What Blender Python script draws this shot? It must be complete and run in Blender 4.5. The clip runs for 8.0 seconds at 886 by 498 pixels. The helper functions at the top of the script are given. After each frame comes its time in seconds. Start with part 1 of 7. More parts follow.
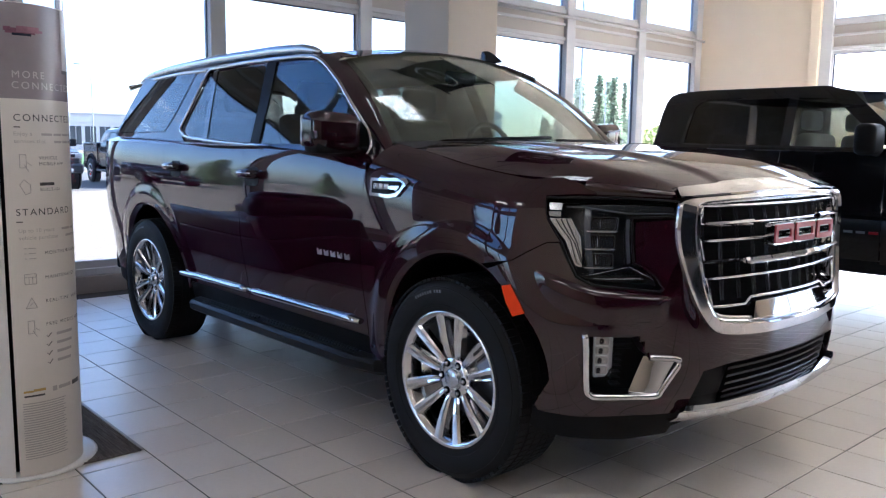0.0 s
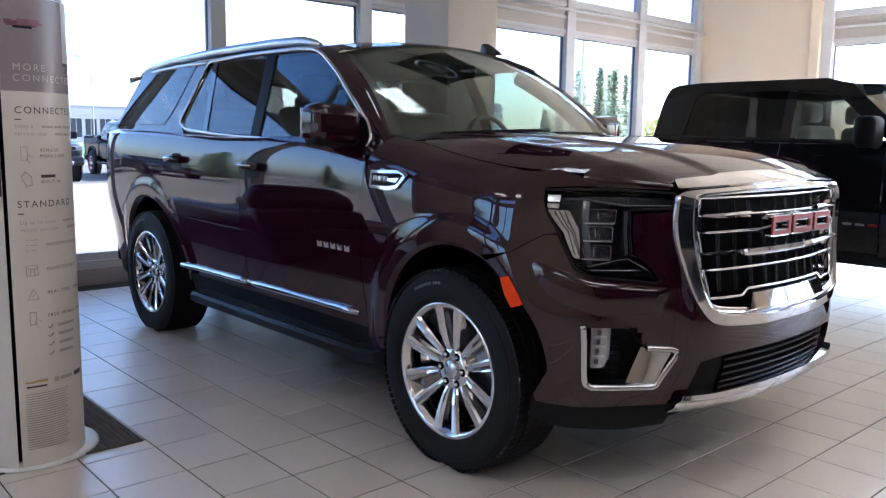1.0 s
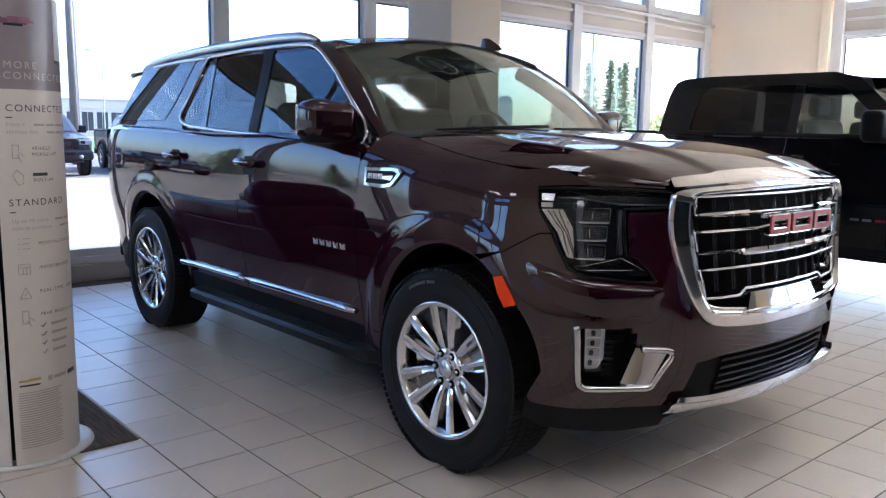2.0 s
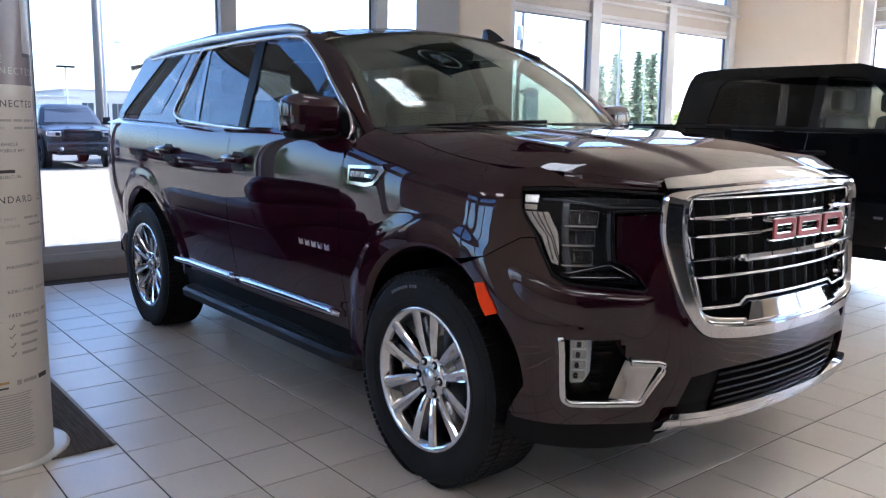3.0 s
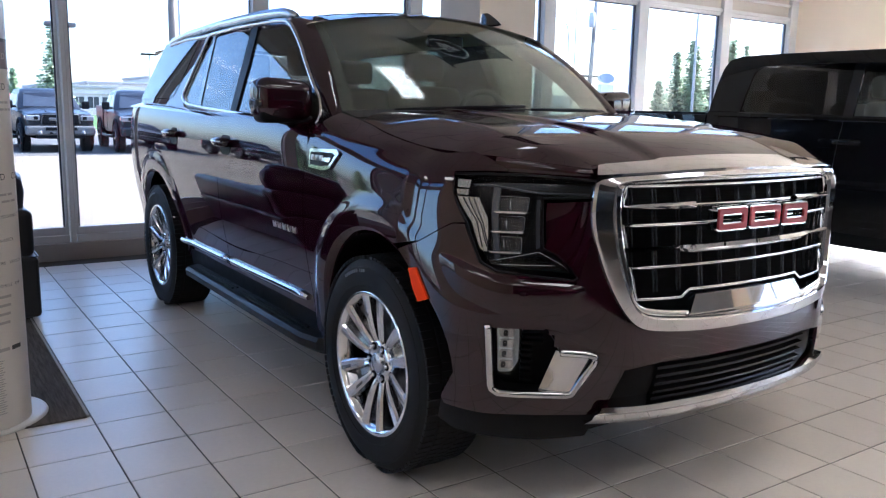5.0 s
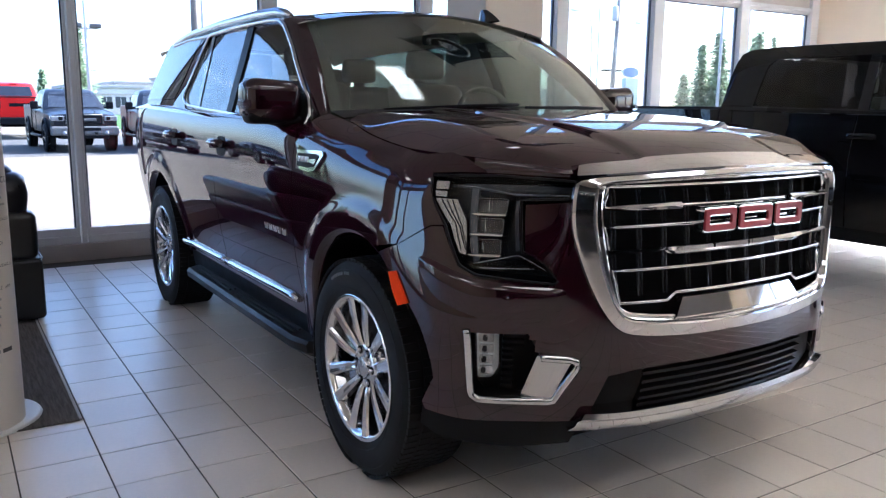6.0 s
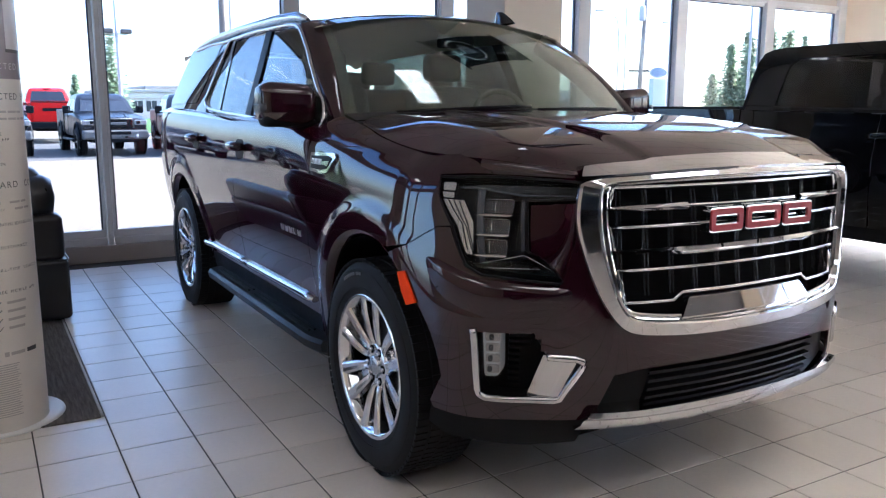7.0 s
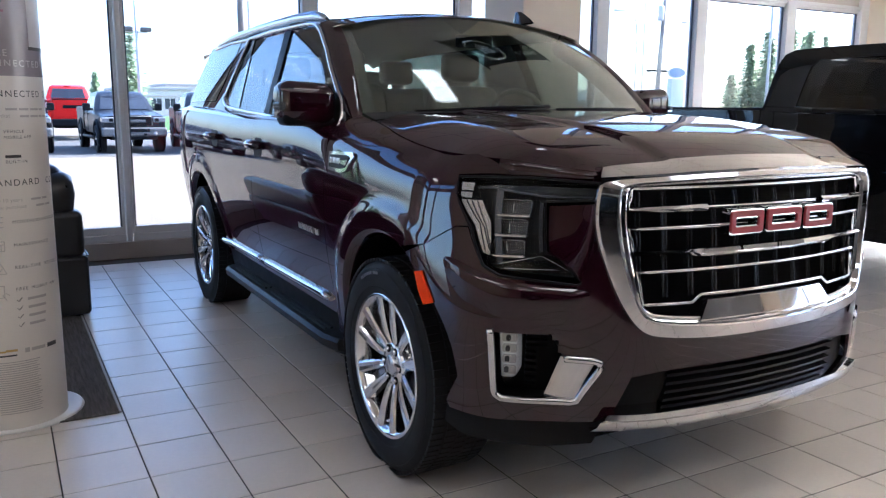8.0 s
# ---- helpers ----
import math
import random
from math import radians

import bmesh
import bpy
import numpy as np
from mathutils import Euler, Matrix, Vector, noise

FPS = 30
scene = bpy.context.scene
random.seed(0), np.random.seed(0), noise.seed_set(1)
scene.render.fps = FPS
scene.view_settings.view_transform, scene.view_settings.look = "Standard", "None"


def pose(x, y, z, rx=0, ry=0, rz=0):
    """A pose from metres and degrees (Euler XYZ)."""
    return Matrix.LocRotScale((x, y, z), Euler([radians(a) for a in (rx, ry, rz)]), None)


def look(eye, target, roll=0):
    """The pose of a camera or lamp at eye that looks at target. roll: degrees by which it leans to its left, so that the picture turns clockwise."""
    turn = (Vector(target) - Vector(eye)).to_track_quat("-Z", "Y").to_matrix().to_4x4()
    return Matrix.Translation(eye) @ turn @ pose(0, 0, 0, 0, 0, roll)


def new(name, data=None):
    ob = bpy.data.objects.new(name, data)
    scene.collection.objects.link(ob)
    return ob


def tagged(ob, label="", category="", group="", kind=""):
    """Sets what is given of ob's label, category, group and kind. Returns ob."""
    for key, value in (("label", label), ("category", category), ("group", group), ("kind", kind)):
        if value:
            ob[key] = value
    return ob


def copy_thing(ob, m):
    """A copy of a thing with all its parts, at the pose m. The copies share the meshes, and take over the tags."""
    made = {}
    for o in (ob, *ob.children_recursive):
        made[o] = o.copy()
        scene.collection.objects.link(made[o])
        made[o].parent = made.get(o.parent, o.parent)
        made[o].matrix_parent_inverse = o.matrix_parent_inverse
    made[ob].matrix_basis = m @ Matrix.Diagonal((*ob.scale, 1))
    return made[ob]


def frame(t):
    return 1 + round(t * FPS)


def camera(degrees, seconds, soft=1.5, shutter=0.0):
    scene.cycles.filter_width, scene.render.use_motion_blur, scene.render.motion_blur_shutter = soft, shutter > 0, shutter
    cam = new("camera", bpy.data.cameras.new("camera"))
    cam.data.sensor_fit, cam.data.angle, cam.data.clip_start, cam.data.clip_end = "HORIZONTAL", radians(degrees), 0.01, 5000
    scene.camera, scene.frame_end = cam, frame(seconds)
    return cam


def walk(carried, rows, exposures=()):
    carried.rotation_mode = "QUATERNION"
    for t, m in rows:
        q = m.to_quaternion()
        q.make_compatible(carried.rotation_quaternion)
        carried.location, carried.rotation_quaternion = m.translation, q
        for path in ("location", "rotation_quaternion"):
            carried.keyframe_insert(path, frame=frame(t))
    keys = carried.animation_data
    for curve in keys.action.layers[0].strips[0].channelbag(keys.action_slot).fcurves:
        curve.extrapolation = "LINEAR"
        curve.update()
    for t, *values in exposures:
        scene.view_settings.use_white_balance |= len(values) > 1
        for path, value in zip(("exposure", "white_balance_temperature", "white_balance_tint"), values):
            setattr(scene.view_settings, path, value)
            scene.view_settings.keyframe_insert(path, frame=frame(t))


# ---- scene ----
cam = camera(57.8, 8.0, soft=1.25)
PATH = [
    (0, (-3.112, -2.345, 1.344), (-1.791, -0.865, 1.09), 0.8),
    (0.5, (-3.121, -2.351, 1.345), (-1.8, -0.873, 1.081), 0.8),
    (1, (-3.119, -2.363, 1.343), (-1.801, -0.884, 1.071), 0.8),
    (1.5, (-3.111, -2.387, 1.351), (-1.799, -0.903, 1.071), 0.8),
    (3, (-2.807, -2.353, 1.38), (-1.562, -0.819, 1.07), 0.8),
    (3.5, (-2.697, -2.452, 1.386), (-1.489, -0.889, 1.071), 1.1),
    (4, (-2.578, -2.558, 1.371), (-1.411, -0.966, 1.047), 1.3),
    (4.5, (-2.501, -2.6, 1.368), (-1.374, -0.982, 1.035), 1.3),
    (6, (-2.257, -2.65, 1.387), (-1.216, -0.978, 1.035), 0.5),
    (6.5, (-2.234, -2.69, 1.389), (-1.223, -1.0, 1.038), 0.2),
    (7, (-2.22, -2.713, 1.389), (-1.237, -1.006, 1.041), 0.1),
    (7.5, (-2.218, -2.707, 1.393), (-1.257, -0.988, 1.044), 0.2),
    (8, (-2.225, -2.708, 1.391), (-1.276, -0.983, 1.041), 0.4),
]
walk(cam, [(t, look(eye, target, roll)) for t, eye, target, roll in PATH], exposures=[(0.0, 2.55, 4950, 14.0), (8.0, 2.61, 4950, 14.0)])

# ---- world and sun ----
SUN_DIR = Vector((0.80, 0.02, 0.62)).normalized()
world = bpy.data.worlds.new("sky")
scene.world = world
world.use_nodes = True
wn = world.node_tree.nodes
wn.clear()
w_out, w_bg, w_sky = wn.new("ShaderNodeOutputWorld"), wn.new("ShaderNodeBackground"), wn.new("ShaderNodeTexSky")
w_sky.sky_type, w_sky.sun_disc = "NISHITA", False
w_sky.sun_elevation = math.asin(SUN_DIR.z)
w_sky.sun_rotation = math.atan2(SUN_DIR.x, SUN_DIR.y)
w_sky.air_density, w_sky.dust_density, w_sky.ozone_density = 1.0, 2.2, 1.0
w_bg.inputs["Strength"].default_value = 0.15
world.node_tree.links.new(w_sky.outputs[0], w_bg.inputs[0])
world.node_tree.links.new(w_bg.outputs[0], w_out.inputs[0])
sun = new("sun", bpy.data.lights.new("sun", "SUN"))
sun.data.energy, sun.data.angle, sun.data.color = 4.5, radians(0.53), (1.0, 0.90, 0.74)
sun.matrix_world = look(SUN_DIR * 60, (0, 0, 0))


# ---- materials ----
def nodes_of(name):
    m = bpy.data.materials.new(name)
    m.use_nodes = True
    nt = m.node_tree
    return m, nt, nt.nodes["Principled BSDF"]


def mat(name, color, rough=0.5, metal=0.0, vary=0.12, scale=8.0, fine=90.0, bump=0.0, coat=0.0, per="", stretch=(1, 1, 1), spec=0.5):
    """A surface with coarse and fine variation of colour, roughness and relief. per: 'object' or 'island' for piece to piece variation."""
    m, nt, b = nodes_of(name)
    N, L = nt.nodes, nt.links
    co = N.new("ShaderNodeTexCoord")
    mp = N.new("ShaderNodeMapping")
    mp.inputs["Scale"].default_value = stretch
    geo = N.new("ShaderNodeNewGeometry")
    L.new(geo.outputs["Position"] if per else co.outputs["Object"], mp.inputs[0])
    n1, n2 = N.new("ShaderNodeTexNoise"), N.new("ShaderNodeTexNoise")
    n1.inputs["Scale"].default_value, n2.inputs["Scale"].default_value = scale, fine
    n1.inputs["Detail"].default_value, n2.inputs["Detail"].default_value = 4, 3
    for n in (n1, n2):
        L.new(mp.outputs[0], n.inputs["Vector"])
    add = N.new("ShaderNodeMath")
    add.operation = "MULTIPLY_ADD"
    L.new(n2.outputs[0], add.inputs[0])
    add.inputs[1].default_value = 0.5
    L.new(n1.outputs[0], add.inputs[2])
    last = add.outputs[0]
    if per:
        src = N.new("ShaderNodeObjectInfo") if per == "object" else N.new("ShaderNodeNewGeometry")
        rnd = src.outputs["Random"] if per == "object" else src.outputs["Random Per Island"]
        a2 = N.new("ShaderNodeMath")
        a2.operation = "MULTIPLY_ADD"
        L.new(rnd, a2.inputs[0])
        a2.inputs[1].default_value = 0.5
        L.new(last, a2.inputs[2])
        sub = N.new("ShaderNodeMath")
        sub.operation = "SUBTRACT"
        L.new(a2.outputs[0], sub.inputs[0])
        sub.inputs[1].default_value = 0.25
        last = sub.outputs[0]
    mr = N.new("ShaderNodeMapRange")
    L.new(last, mr.inputs["Value"])
    mr.inputs["From Min"].default_value, mr.inputs["From Max"].default_value = 0.1, 1.4
    mr.inputs["To Min"].default_value, mr.inputs["To Max"].default_value = 1 - 1.5 * vary, 1 + 1.5 * vary
    mx = N.new("ShaderNodeVectorMath")
    mx.operation = "SCALE"
    mx.inputs[0].default_value = color
    L.new(mr.outputs[0], mx.inputs["Scale"])
    L.new(mx.outputs[0], b.inputs["Base Color"])
    r = N.new("ShaderNodeMapRange")
    L.new(n1.outputs[0], r.inputs["Value"])
    r.inputs["From Min"].default_value, r.inputs["From Max"].default_value = 0.15, 0.85
    r.inputs["To Min"].default_value, r.inputs["To Max"].default_value = rough * 0.88, min(1.0, rough * 1.12)
    L.new(r.outputs[0], b.inputs["Roughness"])
    b.inputs["Metallic"].default_value = metal
    b.inputs["Specular IOR Level"].default_value = spec
    b.inputs["Coat Weight"].default_value = coat
    b.inputs["Coat Roughness"].default_value = 0.03
    if bump:
        bp = N.new("ShaderNodeBump")
        bp.inputs["Strength"].default_value = 0.5
        bp.inputs["Distance"].default_value = bump
        L.new(add.outputs[0], bp.inputs["Height"])
        L.new(bp.outputs[0], b.inputs["Normal"])
    return m


def glass(name, color=(0.97, 0.99, 0.98), rough=0.0, ior=1.45):
    m, nt, b = nodes_of(name)
    b.inputs["Base Color"].default_value = (*color, 1)
    b.inputs["Transmission Weight"].default_value = 1.0
    b.inputs["Roughness"].default_value = rough
    b.inputs["IOR"].default_value = ior
    return m


def glow(name, color, strength):
    m, nt, b = nodes_of(name)
    b.inputs["Base Color"].default_value = (*color, 1)
    b.inputs["Emission Color"].default_value = (*color, 1)
    b.inputs["Emission Strength"].default_value = strength
    return m


M_WALL = mat("painted_wall", (0.67, 0.57, 0.43), 0.75, vary=0.04, scale=1.5, fine=160, bump=0.0006)
M_WALL_DARK = mat("dim_back_wall", (0.10, 0.095, 0.09), 0.7, vary=0.05, scale=1.5, fine=160, bump=0.0006)
M_COLUMN = mat("painted_column", (0.62, 0.55, 0.45), 0.7, vary=0.04, scale=1.5, fine=160, bump=0.0006)
M_CEIL = mat("ceiling_board", (0.72, 0.65, 0.54), 0.9, vary=0.05, scale=1.0, fine=60, bump=0.001)
M_FRAME = mat("aluminium_frame", (0.54, 0.535, 0.53), 0.42, vary=0.05, scale=3, fine=120)
M_FRAME_DARK = mat("dark_gasket", (0.03, 0.035, 0.05), 0.45, vary=0.2)
M_SPANDREL = mat("spandrel_panel", (0.44, 0.40, 0.35), 0.55, vary=0.05, scale=2)
M_CURB = mat("window_curb", (0.36, 0.32, 0.285), 0.55, vary=0.09, scale=5, fine=140, bump=0.0005)
M_PANE = glass("window_glass", (0.78, 0.79, 0.785))
M_PANE_BLUE = glass("tinted_glass", (0.42, 0.48, 0.56))


def tile_mat(name, island):
    """Glazed floor tile: piece to piece tone, faint clouding and a slightly uneven sheen."""
    m, nt, b = nodes_of(name)
    N, L = nt.nodes, nt.links
    geo, info = N.new("ShaderNodeNewGeometry"), N.new("ShaderNodeObjectInfo")
    n1, n2 = N.new("ShaderNodeTexNoise"), N.new("ShaderNodeTexNoise")
    n1.inputs["Scale"].default_value, n2.inputs["Scale"].default_value = 2.6, 55.0
    n1.inputs["Detail"].default_value, n2.inputs["Detail"].default_value = 3, 2
    tone = N.new("ShaderNodeMath")
    tone.operation = "MULTIPLY_ADD"
    L.new(geo.outputs["Random Per Island"] if island else info.outputs["Random"], tone.inputs[0])
    tone.inputs[1].default_value, tone.inputs[2].default_value = 0.11, 0.79
    for n, k in ((n1, 0.18), (n2, 0.12)):
        L.new(geo.outputs["Position"], n.inputs["Vector"])
        add = N.new("ShaderNodeMath")
        add.operation = "MULTIPLY_ADD"
        L.new(n.outputs[0], add.inputs[0])
        add.inputs[1].default_value = k
        L.new(tone.outputs[0], add.inputs[2])
        tone = add
    sc = N.new("ShaderNodeVectorMath")
    sc.operation = "SCALE"
    sc.inputs[0].default_value = (0.655, 0.597, 0.53)
    L.new(tone.outputs[0], sc.inputs["Scale"])
    L.new(sc.outputs[0], b.inputs["Base Color"])
    ro = N.new("ShaderNodeMath")
    ro.operation = "MULTIPLY_ADD"
    L.new(n1.outputs[0], ro.inputs[0])
    ro.inputs[1].default_value, ro.inputs[2].default_value = 0.08, 0.285
    L.new(ro.outputs[0], b.inputs["Roughness"])
    b.inputs["Specular IOR Level"].default_value = 0.7
    return m


M_TILE = tile_mat("floor_tile", False)
M_TILE_REST = tile_mat("floor_tile_rest", True)
M_GROUT = mat("tile_grout", (0.075, 0.068, 0.060), 0.85, vary=0.2, scale=9, fine=300, bump=0.001, spec=0.1)


# ---- mesh helpers ----
def mesh_of(name, verts, faces, smooth=False):
    me = bpy.data.meshes.new(name)
    me.from_pydata([tuple(v) for v in verts], [], [tuple(f) for f in faces])
    if smooth:
        me.shade_smooth()
    return me


def box(bm, x0, x1, y0, y1, z0, z1, bevel=0.0, seg=2):
    """Adds a box, with rounded edges where bevel is given."""
    tmp = bmesh.new()
    bmesh.ops.create_cube(tmp, size=1)
    for v in tmp.verts:
        v.co = ((x0 + x1) / 2 + v.co.x * (x1 - x0), (y0 + y1) / 2 + v.co.y * (y1 - y0), (z0 + z1) / 2 + v.co.z * (z1 - z0))
    if bevel:
        bmesh.ops.bevel(tmp, geom=tmp.edges[:], offset=bevel, segments=seg, profile=0.5, affect="EDGES")
    merge(bm, tmp)
    return bm


def merge(bm, tmp, m=None):
    """Adds tmp's geometry to bm (moved by m) and frees tmp."""
    idx = {}
    for v in tmp.verts:
        idx[v] = bm.verts.new(m @ v.co if m else v.co)
    for f in tmp.faces:
        g = bm.faces.new([idx[v] for v in f.verts])
        g.smooth = f.smooth
    tmp.free()


def boxes(*specs, bevel=0.0, seg=2):
    bm = bmesh.new()
    for s in specs:
        box(bm, *s, bevel=bevel, seg=seg)
    return bm


def lathe(profile, steps=48, axis="z", at=(0, 0, 0), cap=True):
    """A turned body: profile of (radius, height), round the axis through at."""
    bm = bmesh.new()
    rings = []
    for r, h in profile:
        ring = []
        for i in range(steps):
            a = 2 * math.pi * i / steps
            c, s = r * math.cos(a), r * math.sin(a)
            p = (c, s, h) if axis == "z" else ((h, c, s) if axis == "x" else (c, h, s))
            ring.append(bm.verts.new((p[0] + at[0], p[1] + at[1], p[2] + at[2])))
        rings.append(ring)
    for a, b in zip(rings, rings[1:]):
        for i in range(steps):
            f = bm.faces.new((a[i], a[(i + 1) % steps], b[(i + 1) % steps], b[i]))
            f.smooth = True
    if cap:
        bm.faces.new(rings[0][::-1])
        bm.faces.new(rings[-1])
    bmesh.ops.recalc_face_normals(bm, faces=bm.faces[:])
    return bm


def tube(points, radius, steps=10, closed=False, flat=1.0, up=(0, 0, 1)):
    """A rod along points; flat: its height over its width."""
    bm = bmesh.new()
    pts = [Vector(p) for p in points]
    n = len(pts)
    rings = []
    for i, p in enumerate(pts):
        a = pts[(i - 1) % n] if closed or i else p
        b = pts[(i + 1) % n] if closed or i < n - 1 else p
        d = (b - a).normalized()
        s = d.cross(Vector(up))
        s = s.normalized() if s.length > 1e-4 else Vector((1, 0, 0))
        u = s.cross(d).normalized()
        r = radius[i] if isinstance(radius, (list, tuple)) else radius
        rings.append([bm.verts.new(p + s * r * math.cos(t) + u * r * flat * math.sin(t)) for t in (2 * math.pi * k / steps for k in range(steps))])
    pairs = list(zip(rings, rings[1:])) + ([(rings[-1], rings[0])] if closed else [])
    for a, b in pairs:
        for k in range(steps):
            f = bm.faces.new((a[k], a[(k + 1) % steps], b[(k + 1) % steps], b[k]))
            f.smooth = True
    if not closed:
        bm.faces.new(rings[0][::-1])
        bm.faces.new(rings[-1])
    bmesh.ops.recalc_face_normals(bm, faces=bm.faces[:])
    return bm


def prism(outline, depth, bevel=0.0, seg=2):
    """An outline in x, z pushed along y from 0 to depth."""
    bm = bmesh.new()
    a = [bm.verts.new((x, 0, z)) for x, z in outline]
    b = [bm.verts.new((x, depth, z)) for x, z in outline]
    n = len(a)
    bm.faces.new(a)
    bm.faces.new(b[::-1])
    for i in range(n):
        bm.faces.new((a[(i + 1) % n], a[i], b[i], b[(i + 1) % n]))
    bmesh.ops.recalc_face_normals(bm, faces=bm.faces[:])
    if bevel:
        bmesh.ops.bevel(bm, geom=bm.edges[:], offset=bevel, segments=seg, profile=0.5, affect="EDGES")
    return bm


def part(name, bm, material, parent=None, label="", smooth=None, m=None):
    """Links a bmesh as one mesh object under a thing or a part."""
    me = bpy.data.meshes.new(name)
    if m is not None:
        bm.transform(m)
    bm.to_mesh(me)
    bm.free()
    if smooth:
        me.shade_smooth()
    me.materials.append(material)
    ob = new(name, me)
    if parent:
        ob.parent = parent
    if label:
        ob["label"] = label
    return ob


def thing(name, at=(0, 0, 0), rz=0, label="", category="", group="", kind=""):
    """An empty at a thing's base, which its parts hang from."""
    ob = new(name)
    ob.empty_display_size = 0.2
    ob.matrix_world = pose(*at, 0, 0, rz)
    return tagged(ob, label, category, group, kind)

# ---- the showroom's shell ----
NY, EX, WX, SY, TOP = 5.07, 9.2, -8.4, -9.0, 4.3
SILL, HEAD, BAND, UPPER = 0.28, 2.82, 3.24, 4.05

floor = part("floor", boxes((WX - 0.3, EX + 0.3, SY - 0.3, NY + 0.25, -0.25, -0.003)), M_GROUT)
tagged(floor, "grey-beige ceramic tile floor with dark grout joints", "floor", kind="structure")
ceil = part("ceiling", boxes((WX - 0.3, EX + 0.3, SY - 0.3, NY + 0.3, TOP, TOP + 0.2)), M_CEIL)
tagged(ceil, "pale beige suspended showroom ceiling", "ceiling", kind="structure")


def glazed_bay(n, span, u0, u1, along, f=0.045):
    """One bay of a glazed wall between two mullions: lower pane, spandrel band and blue upper pane, in wall north (x) or east (y)."""
    win = thing("window_%d" % n, label="tall white-framed showroom window with a beige band and blue upper pane", category="window", kind="structure")

    def b(a0, a1, d0, d1, z0, z1):
        return (a0, a1, span + d0, span + d1, z0, z1) if along == "x" else (span + d0, span + d1, a0, a1, z0, z1)
    part("window_frame", boxes(b(u0, u0 + f, 0.02, 0.09, 0.2, HEAD), b(u1 - f, u1, 0.02, 0.09, 0.2, HEAD),
                               b(u0 + f, u1 - f, 0.02, 0.09, 0.2, SILL), b(u0 + f, u1 - f, 0.02, 0.09, HEAD - f, HEAD), bevel=0.004), M_FRAME, win)
    part("gasket", boxes(b(u0 + f, u0 + f + 0.014, 0.045, 0.075, SILL, HEAD - f), b(u1 - f - 0.014, u1 - f, 0.045, 0.075, SILL, HEAD - f),
                         b(u0 + f + 0.014, u1 - f - 0.014, 0.045, 0.075, HEAD - f - 0.012, HEAD - f)), M_FRAME_DARK, win)
    pane = part("pane", boxes(b(u0 + f, u1 - f, 0.056, 0.064, SILL, HEAD - f)), M_PANE, win)
    pane.visible_shadow = False
    part("sill", boxes(b(u0, u1, -0.02, 0.02, 0.15, 0.215), bevel=0.006), M_FRAME, win)
    band = part("spandrel", boxes(b(u0, u1, 0.03, 0.09, HEAD, BAND)), M_SPANDREL, win)
    part("transom", boxes(b(u0, u1, -0.005, 0.03, HEAD, HEAD + 0.05), b(u0, u1, -0.005, 0.03, HEAD + 0.20, HEAD + 0.235), b(u0, u1, -0.005, 0.03, BAND - 0.06, BAND), bevel=0.004), M_FRAME, win)
    part("upper_frame", boxes(b(u0, u0 + f, 0.02, 0.09, BAND, UPPER), b(u1 - f, u1, 0.02, 0.09, BAND, UPPER),
                              b(u0 + f, u1 - f, 0.02, 0.09, BAND, BAND + f), b(u0 + f, u1 - f, 0.02, 0.09, UPPER - f, UPPER), bevel=0.004), M_FRAME, win)
    up = part("upper_pane", boxes(b(u0 + f, u1 - f, 0.056, 0.064, BAND + f, UPPER - f)), M_PANE_BLUE, win, "blue tinted pane")
    up.visible_shadow = False


def mullion(n, span, u, along, w=0.085):
    spec = (u - w, u + w, span - 0.03, span + 0.12, 0.15, UPPER + 0.1) if along == "x" else (span - 0.03, span + 0.12, u - w, u + w, 0.15, UPPER + 0.1)
    tagged(part("mullion_%d" % n, boxes(spec, bevel=0.006), M_FRAME), "white aluminium window mullion from curb to ceiling", "mullion", kind="structure")


NORTH = [-8.2, -6.45, -4.7, -2.97, -1.235, 0.54, 2.30, 4.20, 5.82, 7.52, 9.12]
WEST = [4.75, 2.98, 1.22]
EAST = [2.98, 1.22, -0.54, -2.3, -4.06, -5.82, -7.58]
wn_count = 0
for i, u in enumerate(NORTH):
    mullion(i + 1, NY, u, "x", 0.022 if u in (-1.235,) else 0.08 if u < 3 else 0.09)
for i, u in enumerate(EAST):
    mullion(i + 20, EX, u, "y", 0.08)
for i, u in enumerate(WEST):
    mullion(i + 40, WX - 0.09, u, "y", 0.08)
for a, b_ in zip(WEST, WEST[1:]):
    glazed_bay(50 + len([w for w in WEST if w > a]), WX - 0.09, b_ + 0.05, a - 0.05, "y")
for a, b_ in zip(NORTH, NORTH[1:]):
    wn_count += 1
    slim = -1.235 in (a, b_)
    glazed_bay(wn_count, NY, a + (0.03 if a == -1.235 else 0.05), b_ - (0.03 if b_ == -1.235 else 0.05), "x", 0.025 if slim else 0.045)
for a, b_ in zip(EAST, EAST[1:]):
    wn_count += 1
    glazed_bay(wn_count, EX, b_ + 0.05, a - 0.05, "y")

